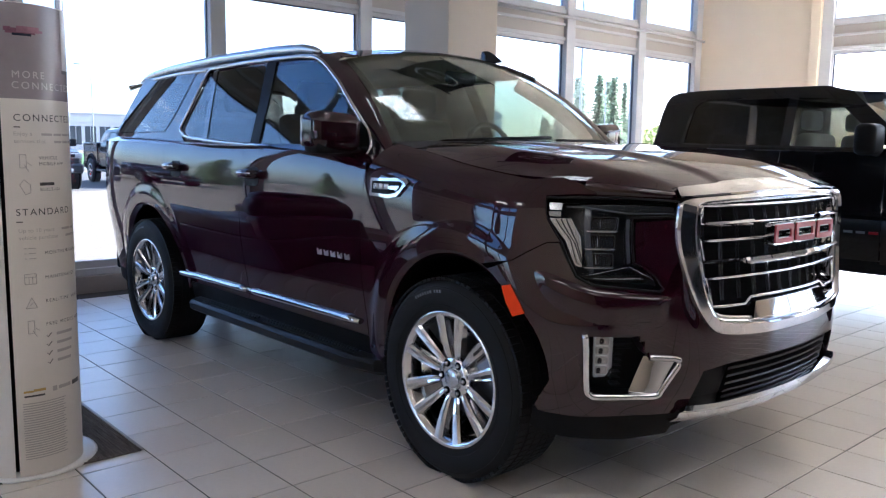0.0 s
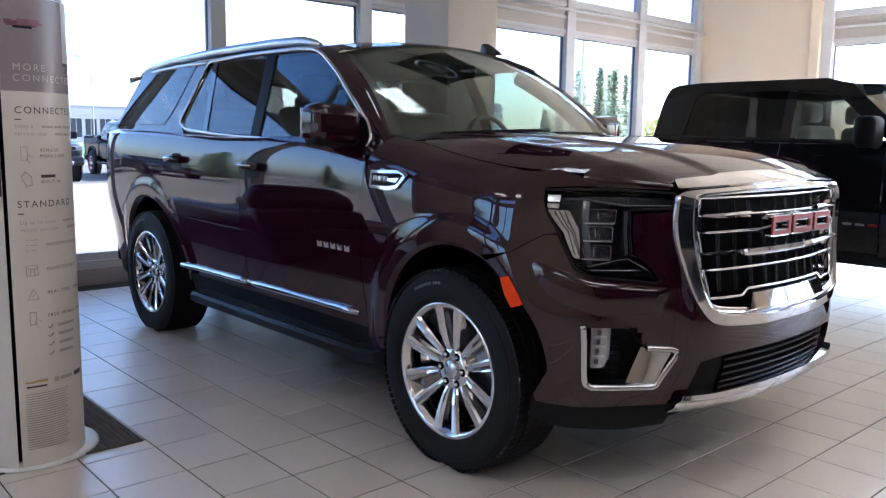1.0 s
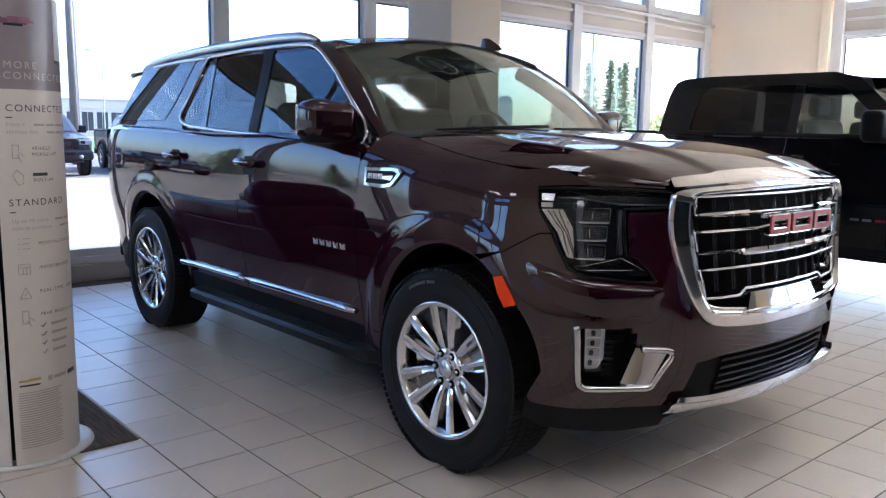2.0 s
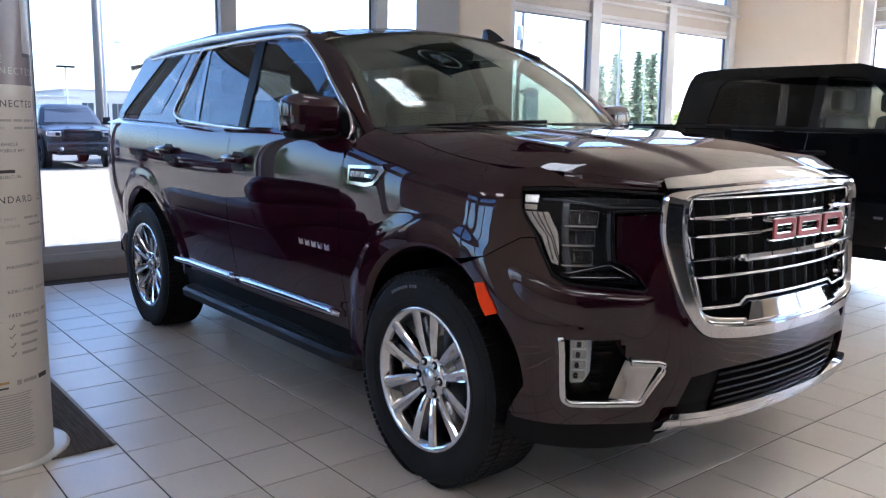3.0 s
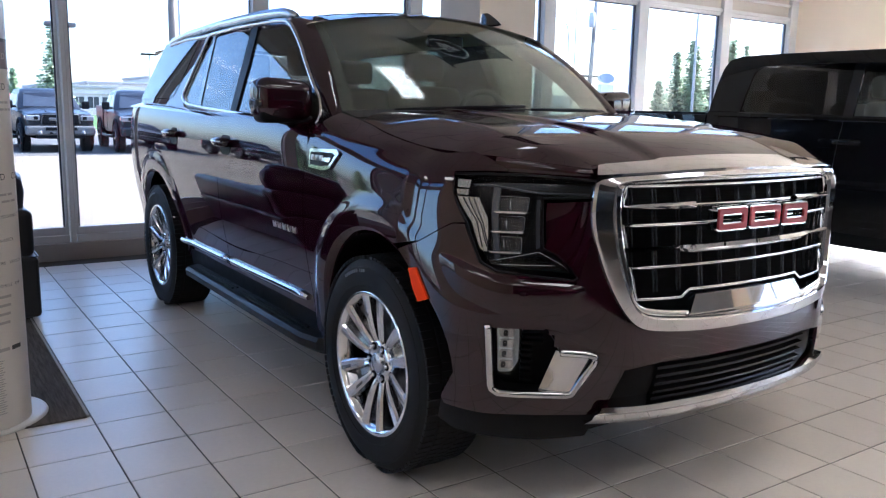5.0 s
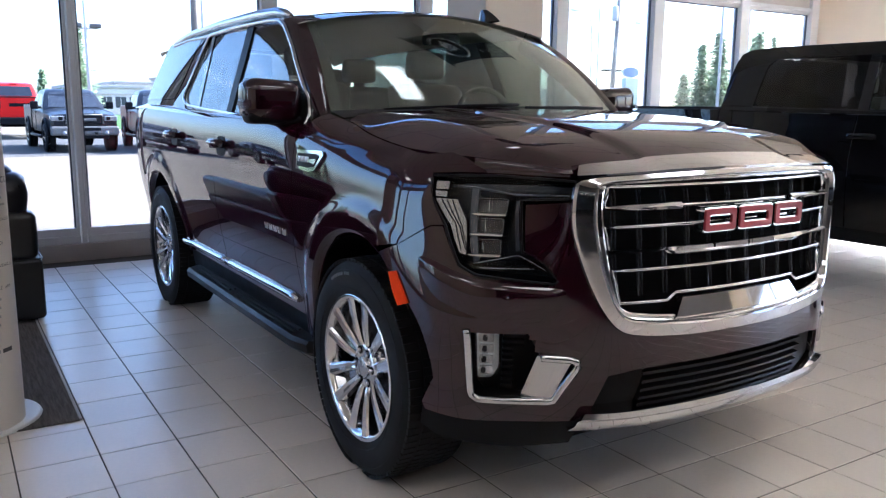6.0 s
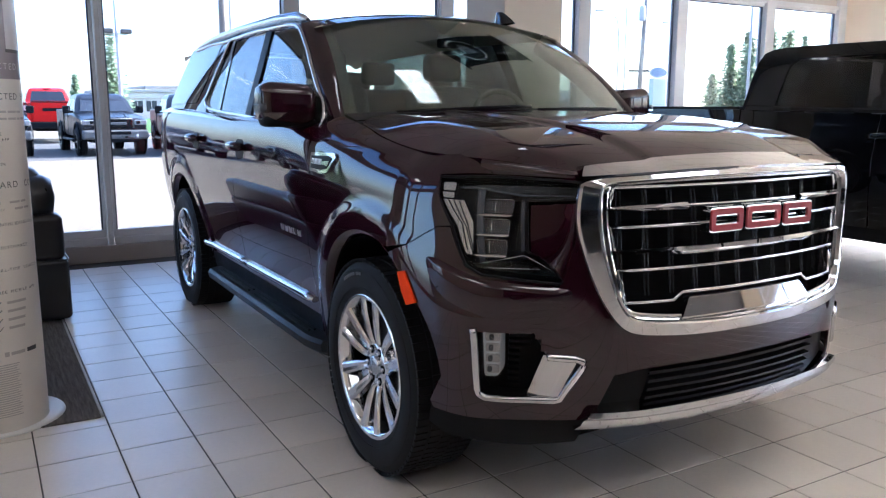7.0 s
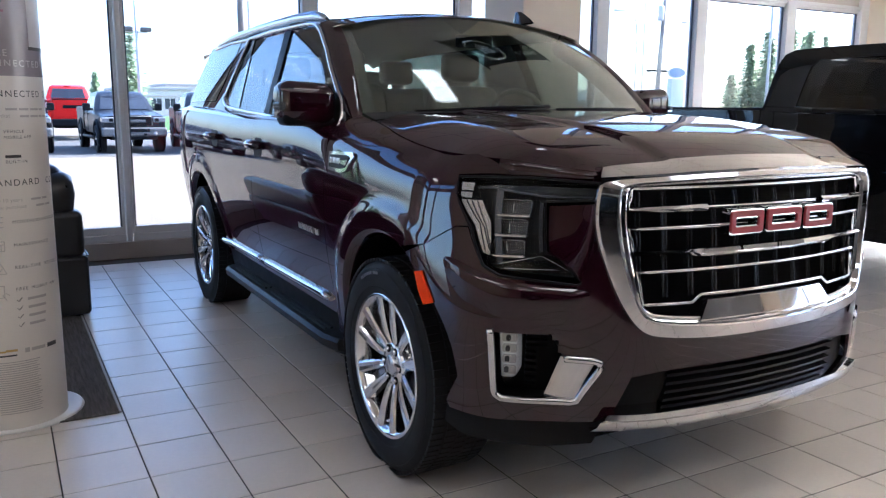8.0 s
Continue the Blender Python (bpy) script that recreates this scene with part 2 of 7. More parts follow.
# curbs, upper wall bands and the solid walls
tagged(part("curb_north", boxes((WX, EX, NY - 0.06, NY + 0.2, -0.003, 0.15), bevel=0.006), M_CURB), "grey-brown stone curb under the windows", "curb", kind="structure")
tagged(part("curb_east", boxes((EX - 0.06, EX + 0.2, SY, 3.06, -0.003, 0.15), bevel=0.006), M_CURB), "grey-brown stone curb under the windows", "curb", kind="structure")
tagged(part("wall_north", boxes((WX - 0.2, EX + 0.2, NY, NY + 0.2, UPPER, TOP), (WX - 0.2, -8.2, NY, NY + 0.2, 0, UPPER)), M_WALL), "beige painted wall above the windows", "wall", kind="structure")
tagged(part("wall_east", boxes((EX, EX + 0.2, 3.06, NY + 0.2, -0.003, UPPER), (EX, EX + 0.2, SY, NY + 0.2, UPPER, TOP), (EX, EX + 0.2, SY - 0.2, -7.6, -0.003, UPPER)), M_WALL), "beige painted showroom wall", "wall", kind="structure")
tagged(part("wall_west", boxes((WX - 0.2, WX, SY, NY, UPPER, TOP), (WX - 0.2, WX, 4.8, NY, 0.15, UPPER), (WX - 0.2, WX, SY, 1.16, 0.15, UPPER), (WX - 0.2, WX, SY, NY, -0.003, 0.15)), M_WALL), "beige painted showroom wall", "wall", kind="structure")
# unseen wall, coloured dark so the car's front mirrors a dim room
tagged(part("wall_south", boxes((WX - 0.2, EX + 0.2, SY - 0.2, SY, -0.003, TOP)), M_WALL_DARK), "unseen showroom back wall in dark grey for dim reflections", "wall", kind="structure")
tagged(part("pilaster_east", boxes((EX - 0.10, EX, 3.06, 3.20, -0.003, TOP), bevel=0.006), M_WALL), "beige painted pilaster beside the east windows", "pilaster", kind="structure")

column = thing("column", (1.85, 3.15, 0), label="square beige painted showroom column", category="column", kind="structure")
part("shaft", boxes((-0.295, 0.295, -0.295, 0.295, 0.1, TOP), bevel=0.008), M_COLUMN, column)
part("plinth", boxes((-0.305, 0.305, -0.305, 0.305, 0.0, 0.1), bevel=0.006), M_CURB, column)

rail = part("curtain_rail", tube([(4.25, NY - 0.10, 3.12), (9.15, NY - 0.10, 3.12)], 0.022), M_FRAME)
tagged(rail, "white round rail running across the window heads", "rail")

# ---- the shape of the sport utility car: front towards -y, axles at y 0 and 3.071 ----
FRONT_Z = [0.24, 0.38, 0.55, 0.72, 0.88, 1.05, 1.19, 1.27]
FRONT_X = [
    [0, 0.28, 0.52, 0.62, 0.72, 0.82, 0.89, 0.93, 0.95, 0.96],
    [0, 0.30, 0.55, 0.65, 0.75, 0.85, 0.92, 0.955, 0.972, 0.98],
    [0, 0.30, 0.55, 0.65, 0.75, 0.86, 0.925, 0.968, 0.99, 0.997],
    [0, 0.30, 0.55, 0.64, 0.75, 0.86, 0.93, 0.975, 1.0, 1.008],
    [0, 0.30, 0.55, 0.63, 0.73, 0.85, 0.925, 0.975, 1.003, 1.013],
    [0, 0.30, 0.55, 0.625, 0.72, 0.83, 0.905, 0.955, 0.99, 1.004],
    [0, 0.30, 0.53, 0.62, 0.70, 0.79, 0.865, 0.915, 0.945, 0.96],
    [0, 0.30, 0.51, 0.59, 0.66, 0.74, 0.80, 0.84, 0.86, 0.875],
]
FRONT_Y = [
    [-0.83, -0.82, -0.785, -0.74, -0.68, -0.61, -0.53, -0.44, -0.36, -0.25],
    [-0.905, -0.89, -0.845, -0.80, -0.735, -0.66, -0.575, -0.475, -0.38, -0.25],
    [-0.95, -0.93, -0.875, -0.815, -0.745, -0.675, -0.60, -0.50, -0.40, -0.25],
    [-0.95, -0.93, -0.875, -0.825, -0.755, -0.69, -0.615, -0.51, -0.40, -0.25],
    [-0.93, -0.91, -0.86, -0.825, -0.755, -0.665, -0.575, -0.47, -0.37, -0.25],
    [-0.915, -0.895, -0.85, -0.825, -0.745, -0.64, -0.54, -0.44, -0.35, -0.25],
    [-0.885, -0.87, -0.84, -0.815, -0.74, -0.63, -0.53, -0.45, -0.36, -0.25],
    [-0.83, -0.82, -0.79, -0.76, -0.69, -0.60, -0.51, -0.43, -0.35, -0.25],
]
FRONT_S = [0, 0.301, 0.557, 0.66, 0.79, 0.918, 1.021, 1.135, 1.248, 1.398]
WIDE_S = [-0.301] + FRONT_S
S0 = 1.648
SIDE_Z = [0.24, 0.30, 0.38, 0.46, 0.55, 0.64, 0.73, 0.80, 0.86, 0.91, 0.96, 1.00, 1.04, 1.08, 1.13, 1.18, 1.22, 1.255, 1.29, 1.32, 1.345, 1.37, 1.42]
SIDE_X = [0.912, 0.927, 0.941, 0.951, 0.964, 0.981, 0.997, 1.0075, 1.0135, 1.0175, 1.0200, 1.0210, 1.0212, 1.0205, 1.0180, 1.0135, 1.0075, 0.999, 0.984, 0.962, 0.93, 0.875, 0.78]
SHIFT_Y = [-0.6, -0.25, 0.0, 0.28, 0.55, 2.1, 3.5, 4.5]
SHIFT_Z = [-0.15, -0.125, -0.09, -0.042, 0.0, 0.045, 0.08, 0.09]
REAR_Y = [3.45, 3.62, 3.78, 3.90, 4.06, 4.18, 4.26, 4.31, 4.33]
REAR_F = [1.0, 0.992, 0.975, 0.948, 0.893, 0.82, 0.72, 0.45, 0.0]
REAR_S = [0.0, 0.17, 0.331, 0.454, 0.623, 0.763, 0.89, 1.16, 1.61]


def herm(xs, ys, x):
    """Smooth interpolation through (xs, ys) with flat-limited slopes."""
    n = len(xs)
    if x <= xs[0]:
        return ys[0]
    if x >= xs[-1]:
        return ys[-1]
    i = 0
    while x > xs[i + 1]:
        i += 1

    def slope(k):
        if k == 0:
            return (ys[1] - ys[0]) / (xs[1] - xs[0])
        if k == n - 1:
            return (ys[-1] - ys[-2]) / (xs[-1] - xs[-2])
        a = (ys[k] - ys[k - 1]) / (xs[k] - xs[k - 1])
        b = (ys[k + 1] - ys[k]) / (xs[k + 1] - xs[k])
        wa, wb = xs[k + 1] - xs[k], xs[k] - xs[k - 1]
        return (a * wa + b * wb) / (wa + wb)
    h = xs[i + 1] - xs[i]
    t = (x - xs[i]) / h
    m0, m1 = slope(i) * h, slope(i + 1) * h
    t2, t3 = t * t, t * t * t
    return (2 * t3 - 3 * t2 + 1) * ys[i] + (t3 - 2 * t2 + t) * m0 + (-2 * t3 + 3 * t2) * ys[i + 1] + (t3 - t2) * m1


def side_x(y, z):
    return herm(SIDE_Z, SIDE_X, z - herm(SHIFT_Y, SHIFT_Z, y))


def flare(y, z):
    out = 0.0
    for yc in (-0.05, 3.0):
        d = math.hypot((y - yc) / 0.50, (z - 0.405) / 0.54)
        if z > 0.3:
            k = min(1.0, max(0.0, (1.24 - d) / 0.14))
            out += 0.013 * k * k * (3 - 2 * k)
    return out


def body_raw(s, z):
    """The painted skin: s runs from the nose's middle round the corner and along the flank, z is the height. Gives |x|, y, z."""
    if s <= FRONT_S[-1]:
        x = herm(FRONT_Z, [herm(WIDE_S, [-r[1]] + r, s) for r in FRONT_X], z)
        y = herm(FRONT_Z, [herm(WIDE_S, [r[1]] + r, s) for r in FRONT_Y], z)
        return x + flare(y, z) * min(1.0, max(0.0, (s - 1.0) / 0.25)), y, z
    y = s - S0
    if y <= 3.45:
        base = side_x(y, z)
        end = herm(FRONT_Z, [r[-1] for r in FRONT_X], z) - side_x(-0.25, z)
        k = max(0.0, 1 - (y + 0.25) / 0.5)
        return base + end * k * k * (3 - 2 * k) + flare(y, z), y, z
    d = y - 3.45
    base = side_x(3.45, z)
    lean = 0.16 * max(0.0, z - 0.95) * min(1.0, d / 0.8)
    return base * herm(REAR_S, REAR_F, d) + flare(herm(REAR_S, REAR_Y, d), z), herm(REAR_S, REAR_Y, d) - lean, z


# the nose and its corners, evened out on a fine grid
GRID_H, GRID_Z0, GRID_S0, GRID_NS, GRID_NZ = 0.0125, 0.10, -0.15, 156, 108
grid = np.zeros((GRID_NS, GRID_NZ, 2))
for gi in range(GRID_NS):
    for gj in range(GRID_NZ):
        gs = GRID_S0 + gi * GRID_H
        q = body_raw(abs(gs), GRID_Z0 + gj * GRID_H)
        grid[gi, gj] = (q[0] if gs >= 0 else -q[0], q[1])
bell = np.exp(-0.5 * (np.arange(-8, 9) * GRID_H / 0.036) ** 2)
bell /= bell.sum()
for axis in (0, 1):
    pad = np.pad(grid, [(8, 8) if a == axis else (0, 0) for a in range(3)], mode="edge")
    pad = pad if axis else np.pad(grid, ((8, 8), (0, 0), (0, 0)), mode="reflect", reflect_type="odd")
    grid = sum(w * np.take(pad, range(k, k + grid.shape[axis]), axis=axis) for k, w in enumerate(bell))
grid = grid.tolist()


def cubic(p0, p1, p2, p3, t):
    return p1 + 0.5 * t * (p2 - p0 + t * (2 * p0 - 5 * p1 + 4 * p2 - p3 + t * (3 * (p1 - p2) + p3 - p0)))


def body(s, z):
    """The painted skin with an even nose; past the front wheel it is the plain flank."""
    k = min(1.0, max(0.0, (1.40 - s) / 0.25))
    if k <= 0:
        return body_raw(s, z)
    u, v = (s - GRID_S0) / GRID_H, (z - GRID_Z0) / GRID_H
    i, j = min(GRID_NS - 3, max(1, int(u))), min(GRID_NZ - 3, max(1, int(v)))
    out = [cubic(*[cubic(*[grid[i + a][j + b][c] for b in (-1, 0, 1, 2)], v - j) for a in (-1, 0, 1, 2)], u - i) for c in (0, 1)]
    if k < 1:
        k = k * k * (3 - 2 * k)
        raw = body_raw(s, z)
        out = [raw[c] + (out[c] - raw[c]) * k for c in (0, 1)]
    return out[0], out[1], z


def front(x, z):
    """The skin's s at a given |x| on the nose."""
    lo, hi = 0.0, 1.25
    for _ in range(30):
        mid = (lo + hi) / 2
        if body(mid, z)[0] < x:
            lo = mid
        else:
            hi = mid
    return lo


def cabin(y, z):
    """Flank of the cabin with the side windows."""
    zb = 1.305 + herm(SHIFT_Y, SHIFT_Z, y)
    x = 0.925 - (z - zb) * 0.345 - 0.05 * max(0.0, z - zb) ** 2
    x -= 0.035 * max(0.0, (y - 2.2) / 1.8) ** 2
    x -= 0.12 * max(0.0, (1.0 - y) / 0.7) ** 2
    return x, y, z


def hood_z(x, y):
    """Nearly flat across with a raised centre, then rolled down outside a high shoulder."""
    zc = herm([-0.9, -0.84, -0.70, -0.45, -0.25, -0.10, 0.10, 0.40], [1.185, 1.212, 1.268, 1.322, 1.343, 1.355, 1.365, 1.376], y)
    zr = herm([-0.9, -0.84, -0.78, -0.72, -0.65, -0.52, -0.30, -0.15, 0.02, 0.20, 0.40], [1.160, 1.185, 1.213, 1.235, 1.260, 1.291, 1.326, 1.341, 1.355, 1.362, 1.369], y)
    ze = herm([-0.9, -0.80, -0.70, -0.60, -0.50, -0.40, -0.25, -0.10, 0.05, 0.20, 0.40], [1.180, 1.198, 1.215, 1.228, 1.236, 1.242, 1.250, 1.269, 1.292, 1.317, 1.350], y)
    ex = herm([-0.9, -0.79, -0.75, -0.697, -0.633, -0.585, -0.50, -0.40, -0.25, -0.10, 0.05, 0.2, 0.4], [0.62, 0.63, 0.672, 0.719, 0.770, 0.808, 0.847, 0.882, 0.904, 0.910, 0.903, 0.881, 0.875], y)
    xr = min(0.70, ex - 0.09)
    edge = 0.34 + 0.10 * (y + 0.85) / 1.2
    k = min(1.0, max(0.0, (edge + 0.03 - abs(x)) / 0.055))
    dome = 0.013 * (k * k * (3 - 2 * k) - 0.5) * min(1.0, max(0.0, (y + 0.95) / 0.3))
    w = abs(x) / xr
    if w <= 1:
        return zc - (zc - zr) * w * w + dome
    return zr - (zr - ze) * min(1.3, (abs(x) - xr) / (ex - xr)) ** 1.3 + dome


def roof_z(y):
    return herm([0.95, 1.15, 1.5, 2.2, 3.0, 3.6, 3.95, 4.05], [1.835, 1.872, 1.896, 1.906, 1.898, 1.874, 1.845, 1.83], y)


def brow(y):
    """How much further the roof's sides fall near the windshield."""
    return 0.018 * max(0.0, min(1.0, (1.75 - y) / 0.6))


def windshield(u, v):
    """u across from -1 to 1, v from the base up to the roof."""
    half = 0.83 + (0.685 - 0.83) * v
    y0, z0 = 0.33 + 0.22 * u * u, 1.35 - 0.02 * u * u
    y1, z1 = 1.13 + 0.05 * u * u, 1.862 - 0.065 * abs(u) ** 2.2
    bow = 0.035 * math.sin(math.pi * v)
    return u * half, y0 + (y1 - y0) * v - bow * 0.5, z0 + (z1 - z0) * v + bow

# ---- materials of the vehicles ----
def paint(name, color, flake=0.25, ior=1.6):
    m, nt, b = nodes_of(name)
    N, L = nt.nodes, nt.links
    co, vo = N.new("ShaderNodeTexCoord"), N.new("ShaderNodeTexNoise")
    vo.inputs["Scale"].default_value, vo.inputs["Detail"].default_value = 900.0, 1.0
    L.new(co.outputs["Object"], vo.inputs["Vector"])
    n2 = N.new("ShaderNodeTexNoise")
    n2.inputs["Scale"].default_value = 2.2
    L.new(co.outputs["Object"], n2.inputs["Vector"])
    mr = N.new("ShaderNodeMapRange")
    L.new(vo.outputs[0], mr.inputs["Value"])
    mr.inputs["To Min"].default_value, mr.inputs["To Max"].default_value = 0.7, 1.4
    sc = N.new("ShaderNodeVectorMath")
    sc.operation = "SCALE"
    sc.inputs[0].default_value = color
    L.new(mr.outputs[0], sc.inputs["Scale"])
    L.new(sc.outputs[0], b.inputs["Base Color"])
    b.inputs["Metallic"].default_value = flake
    b.inputs["Roughness"].default_value = 0.5
    b.inputs["Specular IOR Level"].default_value = 0.0
    b.inputs["Coat Weight"].default_value = 0.92
    b.inputs["Coat IOR"].default_value = ior
    cr = N.new("ShaderNodeMapRange")
    L.new(n2.outputs[0], cr.inputs["Value"])
    cr.inputs["To Min"].default_value, cr.inputs["To Max"].default_value = 0.0, 0.012
    L.new(cr.outputs[0], b.inputs["Coat Roughness"])
    return m


M_MAROON = paint("maroon_paint", (0.0138, 0.0012, 0.0050), 0.0, 1.66)
M_BLACK_PAINT = paint("black_paint", (0.004, 0.004, 0.005), 0.0, 1.40)
M_CHROME = mat("chrome", (0.57, 0.57, 0.585), 0.05, metal=1.0, vary=0.02, scale=4)
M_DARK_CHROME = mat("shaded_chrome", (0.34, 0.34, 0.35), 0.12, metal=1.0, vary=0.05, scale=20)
M_RIM = mat("polished_rim", (0.80, 0.80, 0.81), 0.13, metal=1.0, vary=0.03, scale=12)
M_SILVER = mat("silver_rail", (0.62, 0.63, 0.65), 0.25, metal=1.0, vary=0.04, scale=5)
M_BLACK = mat("black_plastic", (0.010, 0.010, 0.011), 0.42, vary=0.2, scale=14, fine=400, bump=0.0003, spec=0.07)
M_STEP = mat("step_plastic", (0.010, 0.010, 0.011), 0.42, vary=0.2, scale=14, fine=400, bump=0.0003, spec=0.16)
M_GLOSS = mat("gloss_black", (0.006, 0.006, 0.007), 0.08, vary=0.1, coat=0.5)
M_RUBBER = mat("tyre_rubber", (0.008, 0.008, 0.0088), 0.62, vary=0.18, scale=10, fine=260, bump=0.0004, spec=0.25)
M_TYREMARK = mat("tyre_lettering", (0.16, 0.16, 0.165), 0.6, vary=0.2, scale=60)
M_CAR_DARK = mat("car_underbody", (0.004, 0.004, 0.0045), 0.9, vary=0.2, spec=0.04)
M_SIDEGLASS = glass("privacy_glass", (0.07, 0.085, 0.09))
M_FRONTGLASS = glass("front_side_glass", (0.34, 0.39, 0.38))
M_SHIELD = glass("windshield_glass", (0.64, 0.78, 0.70), ior=1.78)
M_LENS = glass("lamp_lens", (0.95, 0.96, 0.97), ior=1.12)
M_AMBER = mat("amber_lens", (0.85, 0.060, 0.001), 0.3, vary=0.08, scale=30, spec=0.12)
M_REDLENS = mat("red_lens", (0.30, 0.012, 0.012), 0.1, vary=0.08, coat=0.6)
M_EMBLEM = mat("emblem_red", (0.24, 0.008, 0.014), 0.35, vary=0.08, scale=30, spec=0.3)
M_HEADLINER = mat("headliner", (0.56, 0.51, 0.40), 0.9, vary=0.06, scale=20)
M_SEAT = mat("seat_leather", (0.022, 0.019, 0.016), 0.5, vary=0.12, scale=14, fine=200, bump=0.0006)
M_DASH = mat("dashboard", (0.03, 0.028, 0.024), 0.55, vary=0.12, scale=14)
M_LED = mat("led_reflector", (0.46, 0.47, 0.49), 0.20, metal=1.0, vary=0.04)
M_SMOKE = mat("lamp_housing", (0.013, 0.014, 0.017), 0.22, vary=0.15, spec=0.35)
M_NAME = mat("bright_lettering", (0.70, 0.70, 0.71), 0.28, metal=0.6, vary=0.03)
M_DRL = mat("light_guide", (0.26, 0.28, 0.30), 0.15, vary=0.06, scale=40, coat=0.5)
M_PROJ = mat("projector_lens", (0.02, 0.022, 0.028), 0.06, vary=0.2, scale=60, coat=1.0)
M_FRAMEGREY = mat("lamp_frame_grey", (0.045, 0.048, 0.055), 0.22, vary=0.1, scale=30, coat=0.6)
M_LEDCELL = mat("led_bowl", (0.50, 0.51, 0.52), 0.22, metal=0.7, vary=0.15, scale=120)
M_DISC = mat("brake_disc", (0.32, 0.31, 0.30), 0.35, metal=1.0, vary=0.1, scale=20)


# ---- patches cut out of a curved skin ----
def clip_cell(poly, x0, x1, y0, y1):
    for axis, lim, keep in ((0, x0, 1), (0, x1, -1), (1, y0, 1), (1, y1, -1)):
        out = []
        for i, q in enumerate(poly):
            p = poly[i - 1]
            a, b = (p[axis] - lim) * keep, (q[axis] - lim) * keep
            if (a >= 0) != (b >= 0):
                t = a / (a - b)
                out.append((p[0] + t * (q[0] - p[0]), p[1] + t * (q[1] - p[1])))
            if b >= 0:
                out.append(q)
        poly = out
        if len(poly) < 3:
            return []
    return poly


def skin_point(surf, p, off, mid):
    """A point of the skin, off metres outside it."""
    c = Vector(surf(*p))
    if off == 0:
        return c
    e = 0.004
    n = (Vector(surf(p[0] + e, p[1])) - Vector(surf(p[0] - e, p[1]))).cross(Vector(surf(p[0], p[1] + e)) - Vector(surf(p[0], p[1] - e)))
    n.normalize()
    if n.dot(c - Vector(mid)) < 0:
        n = -n
    return c + n * off


CAR_MID = (0, 1.7, 0.85)


def patch(outline, surf, step=0.04, thick=0.02, off=0.0, mid=CAR_MID, holes=()):
    """The piece of a skin inside an outline, with thickness. Holes are outlines too."""
    bm = bmesh.new()
    xs, ys = [p[0] for p in outline], [p[1] for p in outline]
    seen, faces = {}, []

    def key(p):
        return (round(p[0] * 4000), round(p[1] * 4000))

    def inside(poly, p):
        c = False
        for i, b in enumerate(poly):
            a = poly[i - 1]
            if (a[1] > p[1]) != (b[1] > p[1]) and p[0] < (b[0] - a[0]) * (p[1] - a[1]) / (b[1] - a[1]) + a[0]:
                c = not c
        return c
    nx, ny = max(1, math.ceil((max(xs) - min(xs)) / step)), max(1, math.ceil((max(ys) - min(ys)) / step))
    dx, dy = (max(xs) - min(xs)) / nx, (max(ys) - min(ys)) / ny
    for i in range(nx):
        for j in range(ny):
            a0, b0 = min(xs) + i * dx, min(ys) + j * dy
            cell = clip_cell(list(outline), a0, a0 + dx, b0, b0 + dy)
            if len(cell) < 3 or any(inside(h, (a0 + dx / 2, b0 + dy / 2)) for h in holes):
                continue
            ring = []
            for p in cell:
                k = key(p)
                if k not in seen:
                    seen[k] = p
                if not ring or ring[-1] != k:
                    ring.append(k)
            if len(ring) > 2 and ring[0] == ring[-1]:
                ring.pop()
            if len(set(ring)) == len(ring) and len(ring) > 2:
                faces.append(ring)
    top = {k: bm.verts.new(skin_point(surf, p, off, mid)) for k, p in seen.items()}
    low = {k: bm.verts.new(skin_point(surf, p, off - thick, mid)) for k, p in seen.items()} if thick else {}
    edges = {}
    for ring in faces:
        try:
            f = bm.faces.new([top[k] for k in ring])
            f.smooth = True
            if thick:
                g = bm.faces.new([low[k] for k in ring[::-1]])
                g.smooth = True
        except ValueError:
            continue
        for a, b in zip(ring, ring[1:] + ring[:1]):
            edges[(a, b)] = edges.get((a, b), 0) + 1
    if thick:
        for a, b in edges:
            if (b, a) not in edges:
                try:
                    bm.faces.new((top[b], top[a], low[a], low[b]))
                except ValueError:
                    pass
    bmesh.ops.recalc_face_normals(bm, faces=bm.faces[:])
    for e in bm.edges:
        if len(e.link_faces) == 2 and e.calc_face_angle(0) > 0.6:
            e.smooth = False
    return bm


def flip(fn, sg):
    """The skin on the car's right (-1) or left (1) flank."""
    return lambda a, b: (sg * fn(a, b)[0], fn(a, b)[1], fn(a, b)[2])


def dense(points, step=0.03, closed=True):
    out = []
    n = len(points)
    for i in range(n if closed else n - 1):
        a, b = points[i], points[(i + 1) % n]
        k = max(1, math.ceil(math.dist(a, b) / step))
        out += [tuple(a[c] + (b[c] - a[c]) * j / k for c in range(len(a))) for j in range(k)]
    if not closed:
        out.append(points[-1])
    return out


def on_skin(surf, points, off=0.0, step=0.03, closed=True):
    return [skin_point(surf, p, off, CAR_MID) for p in dense(points, step, closed)]


